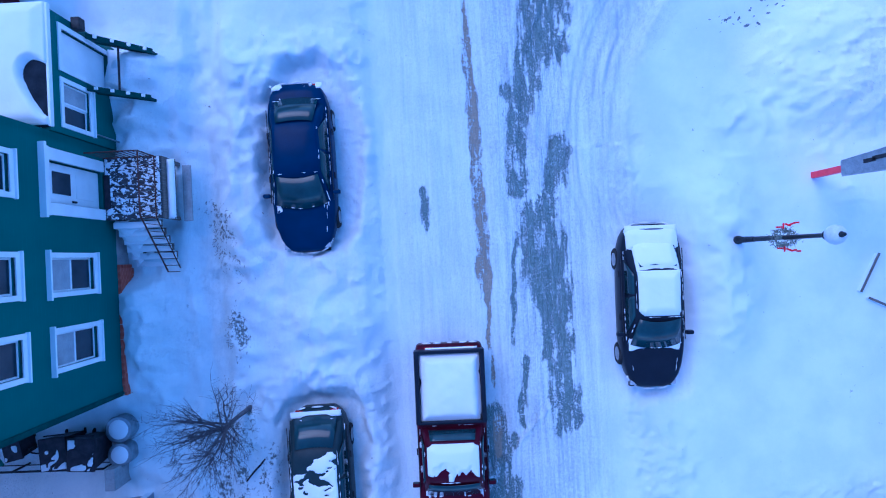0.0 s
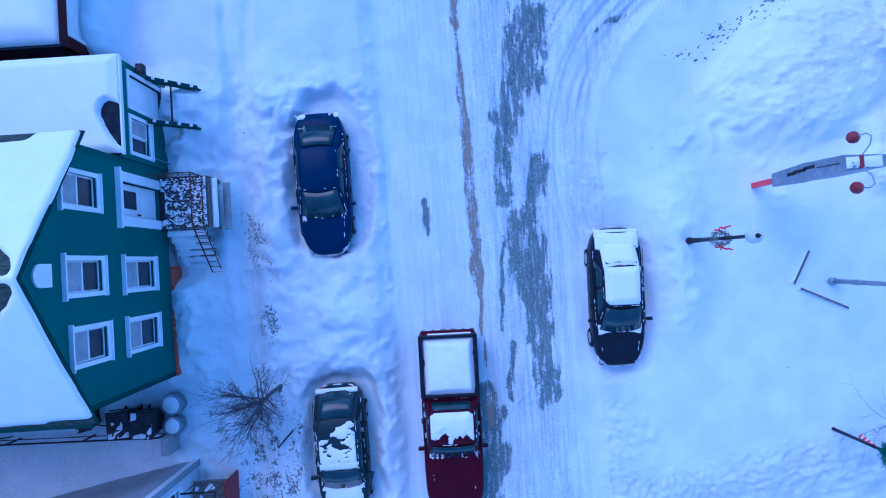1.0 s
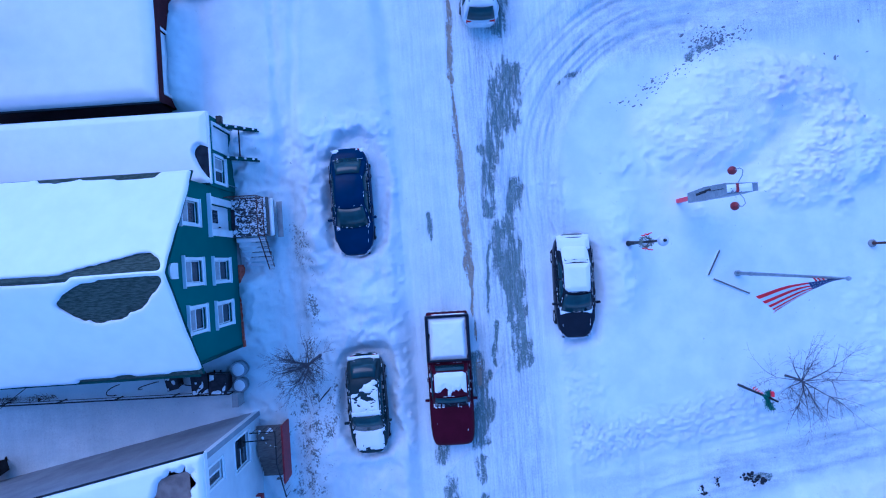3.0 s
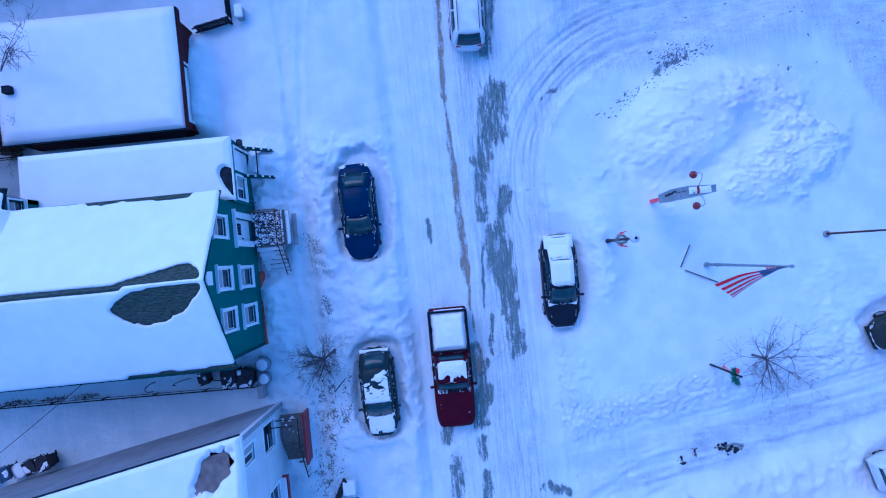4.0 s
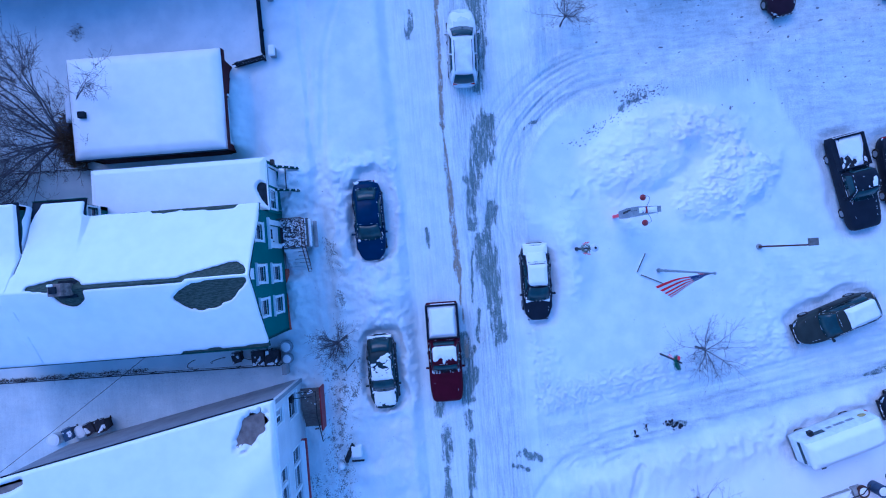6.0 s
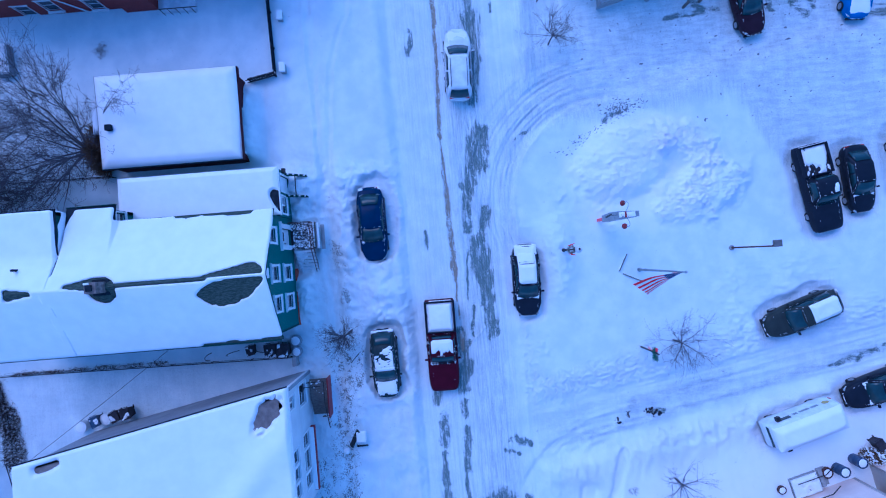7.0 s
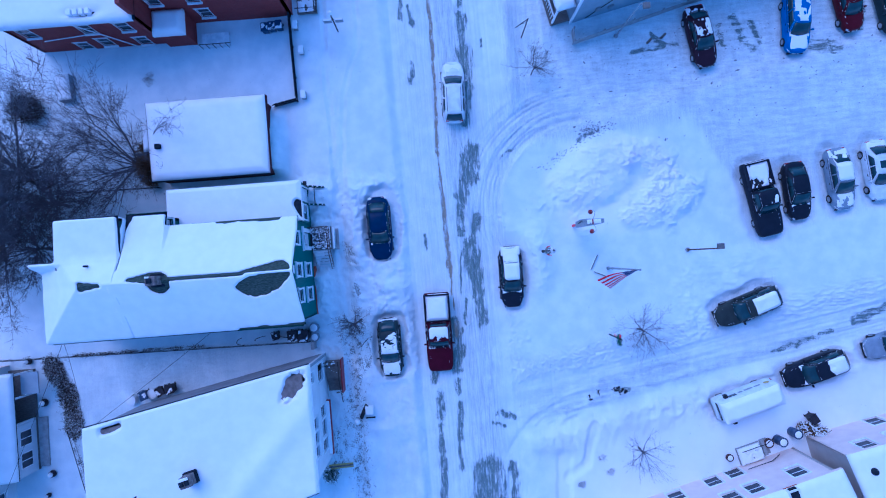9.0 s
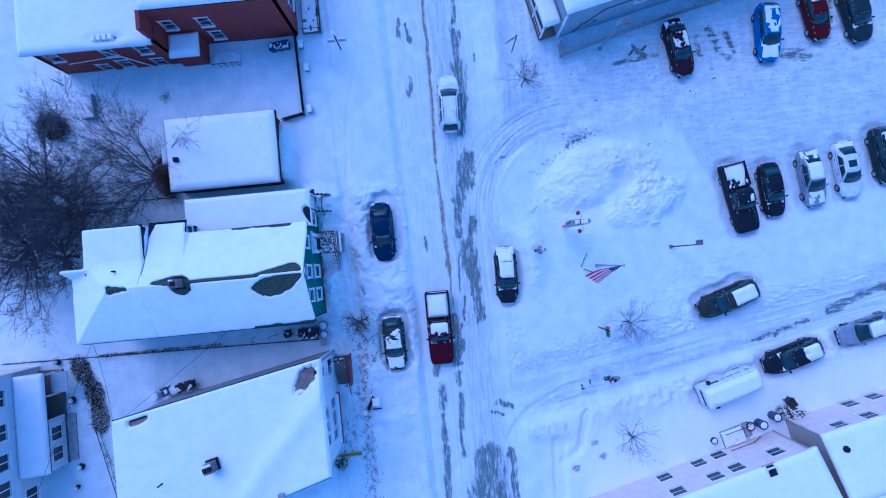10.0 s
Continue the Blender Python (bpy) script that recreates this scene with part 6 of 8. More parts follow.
def board_fence(name, label, pts, height, material, gap=0.16, board=0.14, post=2.4, snow=True):
    f = thing(name, label, "fence")
    for (x0, y0), (x1, y1) in zip(pts, pts[1:]):
        m, length = facing((x0, y0), (x1, y1))
        n = int(length / gap)
        for k in range(n):
            b = part("board", box(k * gap, k * gap + board, -0.012, 0.012, 0.15, height + 0.03 * math.sin(k * 2.3), 0), material, f)
            b.matrix_basis = m
        for z in (0.5, height - 0.2):
            r = part("rail", box(0, length, 0.012, 0.05, z, z + 0.08, 0), material, f)
            r.matrix_basis = m
        for k in range(int(length / post) + 1):
            r = part("post", box(k * post - 0.05, k * post + 0.05, 0.012, 0.11, 0.1, height + 0.08, 0.006), material, f)
            r.matrix_basis = m
        if snow:
            s = part("snow_strip", box(0, length, -0.04, 0.06, height + 0.03, height + 0.10, 0.03), snow_mat, f)
            s.matrix_basis = m
    return f


board_fence("lot_fence", "low dark board fence round the brick building's yard", [(-10.2, 19.9), (-10.05, 13.35), (-11.9, 13.0)], 1.15, tar_mat, snow=False)
for x, y in ((-9.5, 13.68), (-9.43, 17.1), (-9.75, 19.05)):
    p = thing("fence_pier", "snow-capped masonry pier beside the fence", "pier", pose(x, y, 0), "fence piers")
    part("pier", box(-0.16, 0.16, -0.28, 0.28, 0.1, 0.85, 0.02), concrete_mat, p)
    part("snow_cap", box(-0.20, 0.20, -0.32, 0.32, 0.85, 1.05, 0.08), snow_mat, p)


def brick_building():
    house = thing("brick_building", "red brick apartment house with white lintels under snow", "apartment house")
    # the western wing is lower and stands a little further south
    xa, xb, xc, yw, ye, yn, zw, ze = -29.3, -19.6, -9.95, 18.6, 20.0, 31.0, 5.3, 7.2

    def brick_wall(p0, p1, top, wins, z0=0.2):
        ops = [(c - 0.45, c + 0.45, a, a + 1.35) for c, a in wins]
        m, _ = wall(house, p0, p1, top, brickwork_mat, ops, z0, thick=0.3)
        for c, a in wins:
            w = window_part(house, m, c - 0.45, c + 0.45, a, a + 1.35, 0.0, hood=False, trim=0.045)
            part("lintel", box(c - 0.58, c + 0.58, -0.03, 0.05, a + 1.40, a + 1.50, 0.01), trim_mat, w)
            part("sill_snow", box(c - 0.55, c + 0.55, -0.16, 0.0, a - 0.08, a + 0.04, 0.03), snow_mat, w)
    brick_wall((xa, yw), (xb, yw), zw, [(3.6, 0.3), (5.4, 0.75), (8.1, 0.5), (5.4, 3.1), (8.05, 3.05), (1.2, 3.1)])
    brick_wall((xb, yw), (xb, ye), ze, [])
    brick_wall((xb, ye), (xc, ye), ze, [(0.75, 3.7), (3.5, 3.7), (3.5, 1.25)])
    brick_wall((xc, ye), (xc, yn), ze, [(2, 1.6), (2, 4.2), (5, 1.6), (5, 4.2), (8, 1.6), (8, 4.2)])
    brick_wall((xc, yn), (xa, yn), zw, [])
    brick_wall((xa, yn), (xa, yw), zw, [])
    part("cornice", box(xb, xc + 0.1, ye - 0.14, ye - 0.1, ze - 0.02, ze + 0.12, 0.01), tar_mat, house)
    part("roof", box(xa - 0.3, xb, yw - 0.3, yn, zw, zw + 0.15, 0.02), tar_mat, house)
    part("roof", box(xb, xc + 0.1, ye - 0.1, yn, ze, ze + 0.15, 0.02), tar_mat, house)
    snow_pad("roof_snow", (xa - 0.35, yw - 0.36, zw + 0.15), (xb - xa + 0.2, 0, 0), (0, yn - yw, 0), house, 0.28, 0.25, lambda a, b: step(0.6, 1.4, np.hypot((a - 6.6) / 1.3, (b - 0.65) / 0.3)), 3, 0.10, 0.35, "rounded thick roof snow")
    snow_pad("roof_snow", (xb, ye - 0.12, ze + 0.15), (xc - xb, 0, 0), (0, yn - ye - 0.1, 0), house, 0.30, 0.25, None, 4, 0.08, 0.3)
    for k in range(4):
        part("roof_vent", box(-24.0 + k * 0.42, -23.7 + k * 0.42, 18.75, 19.15, zw + 0.15, zw + 0.55, 0.03), trim_mat, house)
    # entry bay with its own snowy roof, and a stair
    bay = new("entry_bay")
    bay.parent = house
    part("wall", box(-19.55, -17.45, 18.3, 19.99, 0.2, 2.75, 0.02), brickwork_mat, bay)
    part("roof", box(-19.65, -17.35, 18.15, 19.99, 2.75, 2.88, 0.02), trim_mat, bay)
    snow_pad("roof_snow", (-19.67, 18.13, 2.88), (2.34, 0, 0), (0, 1.86, 0), bay, 0.35, 0.15, None, 5, 0.15, 0.3)
    part("pipe", tube([(xa + 0.3, yw - 0.12, zw - 0.3), (xa + 5.0, yw - 0.12, zw - 0.35), (xa + 7.4, yw - 0.12, 0.4)], 0.05, 6), trim_mat, house, "white downpipe")
    part("pipe", tube([(xa + 1.6, yw - 0.12, 2.6), (xa + 6.0, yw - 0.12, 3.3)], 0.04, 6), trim_mat, house, "white downpipe")
    for k in range(5):
        part("landing_rail", tube([(-17.0 + k * 0.5, 17.9, 0.4), (-17.0 + k * 0.5, 17.9, 1.3)], 0.025, 5), iron_mat, house)
    part("landing_rail", tube([(-17.0, 17.9, 1.3), (-14.6, 17.9, 1.3)], 0.03, 5), iron_mat, house)
    part("landing", box(-17.0, -14.9, 18.0, 19.0, 0.3, 0.7, 0.03), old_snow_mat, house)
    deck = thing("side_deck", "wooden deck with dark rails beside the brick house", "deck")
    part("floor", box(-9.5, -8.0, 19.9, 24.0, 0.6, 0.8, 0.02), wood_mat, deck)
    snow_pad("deck_snow", (-9.45, 19.95, 0.8), (1.4, 0, 0), (0, 4.0, 0), deck, 0.06, 0.1, ragged(2, 0.0, 3.0), 3)
    for k in range(18):
        part("baluster", tube([(-8.05, 19.95 + k * 0.24, 0.8), (-8.05, 19.95 + k * 0.24, 1.7)], 0.02, 5), iron_mat, deck)
    part("rail", tube([(-9.5, 19.93, 1.7), (-8.05, 19.93, 1.7), (-8.05, 24, 1.7)], 0.035, 6), iron_mat, deck)
    part("rail", tube([(-9.5, 19.93, 0.9), (-8.05, 19.93, 0.9), (-8.05, 24, 0.9)], 0.03, 6), iron_mat, deck)


brick_building()


# ---- white house ----
def white_house():
    house = thing("white_house", "white sided house with a low snowy roof and bare brown patch", "house")
    ne, se, sw, nw = (-9.3, -6.05), (-9.25, -13.75), (-23.6, -18.4), (-23.6, -8.95)
    z1 = 7.05
    m, _ = facing(se, ne)
    wins = [(13.75 - 7.1, 2.1, 3.6, 0.62), (13.75 - 7.0, 4.9, 6.1, 0.36), (13.75 - 9.9, 2.1, 3.5, 0.42), (13.75 - 11.1, 2.1, 3.5, 0.62), (13.75 - 12.3, 2.1, 3.5, 0.42), (13.75 - 10.1, 4.8, 6.1, 0.38), (13.75 - 11.05, 4.8, 6.1, 0.38), (13.75 - 12.0, 4.8, 6.1, 0.38)]
    ops = [(c - w, c + w, a, b) for c, a, b, w in wins]
    wall(house, se, ne, z1, white_siding_mat, ops)
    for k, (c, a, b, w) in enumerate(wins):
        window_part(house, m, c - w, c + w, a, b, 0.3 if k % 2 else 0.0, hood=False, trim=0.08, upright=k == 1)
    band = part("shop_cornice", box(13.75 - 13.4, 13.75 - 9.4, -0.28, 0.0, 1.35, 1.62, 0.02), dark_red_mat, house, "long dark red cornice board")
    band.matrix_basis = m
    snow_strip = part("cornice_snow", box(13.75 - 13.35, 13.75 - 9.45, -0.22, 0.0, 1.62, 1.70, 0.03), snow_mat, house)
    snow_strip.matrix_basis = m
    # north and west walls are grey, front and south walls white
    wall(house, ne, nw, z1, rough_grey_mat, [])
    wall(house, nw, sw, z1, rough_grey_mat, [])
    wall(house, sw, se, z1, white_siding_mat, [])
    # nearly flat roof under one quilt of snow
    o = 0.28
    ne2, se2, sw2, nw2 = (ne[0] + o, ne[1] + o, z1), (se[0] + o, se[1] - o, z1), (sw[0] - o, sw[1] - o, z1), (nw[0] - o, nw[1] + o * 0.6, z1)
    part("roof", slab([Vector(p) for p in (ne2, se2, sw2, nw2)], 0.16), brown_shingle_mat, house, "brown shingled low roof")
    part("eave_board", slab([Vector((ne2[0] + 0.05, ne2[1], z1)), Vector((se2[0] + 0.05, se2[1], z1)), Vector((se2[0], se2[1], z1)), Vector((ne2[0], ne2[1], z1))], 0.2), trim_mat, house)
    for a, b in ((ne2, nw2), (se2, sw2)):
        part("gutter", tube([Vector(a) + Vector((0, 0, -0.06)), Vector(b) + Vector((0, 0, -0.06))], 0.07, 6), tar_mat, house)

    def bare_corner(a, b):
        spot = ((a - 1.15) / 0.85) ** 2 + ((b - 1.10 - 0.45 * (a - 1.1)) / 0.90) ** 2 + 0.6 * fbm(a * 2.0, b * 2.0, 4) + 0.5 * fbm(a * 6, b * 6, 5)
        arm = ((a - 0.75 + 0.2 * b) / 0.40) ** 2 + ((b - 0.72) / 0.42) ** 2 + 0.6 * fbm(a * 3, b * 3, 7)
        spot = np.minimum(spot, arm)
        scar = np.abs((a - 13.3) / 0.8) ** 5 + np.abs((b - 0.42 - 0.05 * (a - 13.3)) / 0.24) ** 5 + 0.4 * fbm(a * 3, b * 5, 8)
        drift = 1.0 + 1.3 * np.exp(-((a * 0.62 - (b - 3.2) * 0.78 - 0.6) / 0.9) ** 2) * step(0.5, 2.0, b)
        return step(0.8, 1.1, spot) * step(0.6, 1.2, scar) * drift / 2.3

    quad = [Vector(p) + Vector((0, 0, 0.01)) for p in (ne2, nw2, sw2, se2)]
    snow_pad("roof_snow", ne2, Vector(nw2) - Vector(ne2), Vector(se2) - Vector(ne2), house, 0.46, 0.09, bare_corner, 3, 0.05, 0.10, "thick drifted snow with a bare brown corner", quad)
    # chimney
    chim = new("chimney")
    chim.parent = house
    rot = pose(-16.9, -12.3, 0, 0, 0, 14)
    for k in range(6):
        g = 0.012 * (k % 2)
        part("course", box(-0.34 + g, 0.34 - g, -0.34 + g, 0.34 - g, 7.3 + k * 0.19, 7.485 + k * 0.19, 0.012, rot), chimney_mat, chim)
    for x in (-0.18, 0.18):
        part("flue", box(x - 0.13, x + 0.13, -0.16, 0.16, 8.44, 8.55, 0.02, rot), tar_mat, chim)
    part("cap_snow", box(-0.32, 0.32, 0.16, 0.34, 8.44, 8.52, 0.03, rot), snow_mat, chim)
    part("flashing", box(-0.42, 0.42, -0.42, 0.42, 7.3, 7.6, 0.05, rot), tar_mat, chim)
    part("vent_pipe", tube([(-20.4, -13.2, 7.6), (-20.4, -13.2, 8.3)], 0.06, 8), tar_mat, house)
    part("roof_hatch", box(-12.6, -12.2, -15.1, -14.7, 7.1, 7.6, 0.03), concrete_mat, house)
    # wall lamp over the stair
    lamp = new("wall_lamp")
    lamp.parent = house
    part("arm", tube([(-9.3, -6.75, 2.75), (-8.2, -6.72, 2.75)], 0.025, 6), iron_mat, lamp)
    part("back_plate", box(-9.36, -9.25, -6.95, -6.5, 2.55, 2.95, 0.02), iron_mat, lamp)
    # outside stair going down along the front
    st = thing("front_stairs", "snowy wooden stairs with a dark red side board", "stairs")
    part("landing", box(-9.2, -8.1, -7.9, -6.55, 1.15, 1.27, 0.01), wood_mat, st)
    for k in range(7):
        part("step", box(-9.2, -8.1, -7.9 - 0.26 * (k + 1), -7.9 - 0.26 * k - 0.02, 1.15 - 0.15 * (k + 1) + 0.03, 1.15 - 0.15 * (k + 1) + 0.09, 0.006), wood_mat, st)
    snow_pad("stair_snow", (-9.18, -6.6, 1.275), (1.05, 0, 0), (0, -1.25, 0), st, 0.04, 0.06, ragged(5, 0.45, 6.0, 0.15), 3, 0.4, 0.06)
    part("side_board", box(-8.06, -7.98, -9.0, -6.5, 0.5, 1.55, 0.01), dark_red_mat, st, "dark red painted board")
    part("handrail", tube([(-9.2, -6.58, 2.15), (-8.12, -6.58, 2.15), (-8.12, -7.95, 2.15), (-8.12, -9.75, 1.1)], 0.03, 6), iron_mat, st)
    for k in range(12):
        t = k / 11
        z = 1.27 - max(0, (t * 3.15 - 1.35)) * 0.58
        part("baluster", tube([(-8.12, -6.6 - 3.15 * t, z), (-8.12, -6.6 - 3.15 * t, z + 0.88)], 0.012, 5), iron_mat, st)
    for k in range(6):
        part("baluster", tube([(-9.1 + 0.18 * k, -6.58, 1.27), (-9.1 + 0.18 * k, -6.58, 2.15)], 0.012, 5), iron_mat, st)


white_house()


# ---- house at the western edge ----
def west_house():
    house = thing("west_apartment_house", "pale sided apartment house with a snowy porch roof", "apartment house")
    x, y0, y1, z1 = -33.5, -22.0, -5.2, 8.2
    wins = [(y - y0, z) for y in (-6.9, -9.4, -11.6, -13.6, -16.0, -18.4) for z in (4.2,)] + [(-15.0 - y0, 1.5), (-17.5 - y0, 1.5)]
    ops = [(c - 0.62, c + 0.62, a, a + 1.3) for c, a in wins]
    m, _ = wall(house, (x, y0), (x, y1), z1, white_siding_mat, ops)
    for c, a in wins:
        window_part(house, m, c - 0.62, c + 0.62, a, a + 1.3, 0.0, hood=False, trim=0.08, upright=True)
    wall(house, (x, y1), (-44, y1), z1, cream_mat)
    wall(house, (-44, y1), (-44, y0), z1, white_siding_mat)
    wall(house, (-44, y0), (x, y0), z1, white_siding_mat)
    part("roof", box(-44.3, x + 0.3, y0 - 0.3, y1 + 0.3, z1, z1 + 0.2, 0.02), tar_mat, house)
    snow_pad("roof_snow", (-44.3, y0 - 0.3, z1 + 0.2), (11.1, 0, 0), (0, y1 - y0 + 0.6, 0), house, 0.3, 0.4, None, 3)
    # long porch with its own roof
    porch_ob = new("porch")
    porch_ob.parent = house
    part("roof", slab([Vector((-31.5, -13.3, 2.75)), Vector((-31.5, -5.5, 2.75)), Vector((x, -5.5, 3.35)), Vector((x, -13.3, 3.35))], 0.14), tar_mat, porch_ob)
    snow_pad("roof_snow", (-31.48, -13.3, 2.76), (0, 7.8, 0), (-2.0, 0, 0.6), porch_ob, 0.26, 0.15, lambda a, b: step(0.05, 0.3, a + b * 0.4) * step(0.05, 0.3, 7.8 - a + b * 0.3), 4, 0.2, 0.2, "thick snow on the porch roof")
    part("floor", box(x, -31.55, -13.2, -5.6, 0.3, 0.55, 0.02), wood_mat, porch_ob)
    part("front_wall", box(-31.75, -31.6, -13.2, -9.4, 0.3, 2.6, 0.01), white_siding_mat, porch_ob)
    for y in (-12.6, -11.0):
        part("window_frame", box(-31.6, -31.56, y, y + 1.15, 1.1, 2.3, 0.01), trim_mat, porch_ob)
        for k in range(2):
            part("pane", box(-31.56, -31.545, y + 0.07 + k * 0.53, y + 0.54 + k * 0.53, 1.18, 2.22, 0), pane_mat, porch_ob)
    for y in (-9.3, -7.4, -5.7):
        part("post", box(-31.75, -31.6, y - 0.07, y + 0.07, 0.5, 2.65, 0.01), trim_mat, porch_ob)
    part("awning", box(-31.5, -30.2, -7.2, -5.6, 1.9, 2.0, 0.02), grey_siding_mat, porch_ob)
    part("ramp", box(-31.5, -30.8, -13.0, -9.3, 0.3, 0.5, 0.02), concrete_mat, porch_ob)
    for x2, y2, s in ((-30.9, -8.2, 0.5), (-31.9, -5.0, 0.4), (-30.6, -13.6, 0.45), (-31.0, -15.2, 0.3)):
        b = thing("rubbish_bag", "dark rubbish bag dusted with snow", "rubbish bag", pose(x2, y2, 0.35), "rubbish bags")
        part("bag", lathe([(s * 0.4, 0), (s * 0.62, 0.12), (s * 0.55, 0.35), (s * 0.2, 0.55), (s * 0.1, 0.65)], 10), bin_mat, b, smooth=True)
        part("snow_cap", lathe([(s * 0.42, 0.42), (s * 0.36, 0.54), (s * 0.12, 0.66), (0.02, 0.69)], 10), snow_mat, b, smooth=True)


west_house()


# ---- houses across the side street and the car park ----
def cream_house(name, label, p_w, p_e, depth, eave, material, wins, shaded_side):
    house = thing(name, label, "house")
    m, length = facing(p_e, p_w)
    ops = [(c - 0.56, c + 0.56, a, a + 1.35) for c, a in wins]
    wall(house, p_e, p_w, eave, material, ops)
    for k, (c, a) in enumerate(wins):
        window_part(house, m, c - 0.56, c + 0.56, a, a + 1.35, 0.0, hood=False, trim=0.10)
    d = (m.to_3x3() @ Vector((0, 1, 0))) * depth
    p_sw, p_se = (p_w[0] + d.x, p_w[1] + d.y), (p_e[0] + d.x, p_e[1] + d.y)
    # both side walls have their shade put into the siding colour
    wall(house, p_se, p_e, eave, shaded_side)
    wall(house, p_w, p_sw, eave, shaded_side)
    wall(house, p_sw, p_se, eave, material)
    roof = new("roof")
    roof.parent = house
    roof.matrix_basis = m
    part("north_slope", slab([(-0.2, -0.25, eave), (length + 0.2, -0.25, eave), (length + 0.2, depth / 2, eave + 1.2), (-0.2, depth / 2, eave + 1.2)], 0.16), tar_mat, roof)
    part("south_slope", slab([(-0.2, depth + 0.25, eave), (length + 0.2, depth + 0.25, eave), (length + 0.2, depth / 2, eave + 1.2), (-0.2, depth / 2, eave + 1.2)], 0.16), tar_mat, roof)
    snow_pad("roof_snow", (-0.22, -0.27, eave + 0.01), (length + 0.44, 0, 0), (0, depth / 2 + 0.27, 1.2), roof, 0.25, 0.25, None, 3, 0.07, 0.2, "smooth roof snow")
    snow_pad("roof_snow", (-0.22, depth + 0.27, eave + 0.01), (length + 0.44, 0, 0), (0, -depth / 2 - 0.27, 1.2), roof, 0.25, 0.25, None, 4, 0.07, 0.2, "smooth roof snow")
    eave_line = part("eave_board", box(-0.2, length + 0.2, -0.30, -0.25, eave - 0.16, eave + 0.03, 0.01), material, house)
    eave_line.matrix_basis = m
    return house, m, length


ang = radians(14.6)
e1 = (25.6, -15.97)
w1 = (e1[0] - 16 * math.cos(ang), e1[1] - 16 * math.sin(ang))
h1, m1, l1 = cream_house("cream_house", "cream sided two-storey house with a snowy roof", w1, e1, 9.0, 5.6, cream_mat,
                         [(1.85, 2.95), (5.1, 3.15), (6.85, 3.3), (9.9, 3.45), (5.1, 0.35), (6.85, 0.5), (9.85, 0.75)], shaded_cream_mat)
vent_box = new("attic_vent")
vent_box.parent = h1
vent_box.matrix_basis = m1
part("box", box(3.15, 3.95, -0.22, 0.50, 5.62, 6.05, 0.04), trim_mat, vent_box, "small white dormer box")
part("opening", box(3.28, 3.82, -0.26, -0.18, 5.70, 5.98, 0.01), tar_mat, vent_box)
part("top_opening", box(3.30, 3.85, -0.10, 0.40, 6.05, 6.09, 0.01), tar_mat, vent_box)
part("rusty_lip", box(3.05, 4.05, -0.30, -0.22, 5.58, 5.66, 0.01), brick_piece_mat, vent_box, "rust-stained lip")
e2 = (38.8, -12.75)
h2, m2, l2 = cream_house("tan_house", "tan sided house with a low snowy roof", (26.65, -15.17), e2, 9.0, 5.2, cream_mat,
                         [(10.4, 3.3), (8.0, 3.2), (7.45, 0.4), (5.4, 0.4), (4.6, 3.2)], shaded_cream_mat)
part("roof_vent", lathe([(0.22, 5.4), (0.26, 5.75), (0.2, 5.95), (0.05, 6.0)], 12, m2 @ pose(l2 - 0.9, 1.0, 0)), tar_mat, h2, smooth=True)


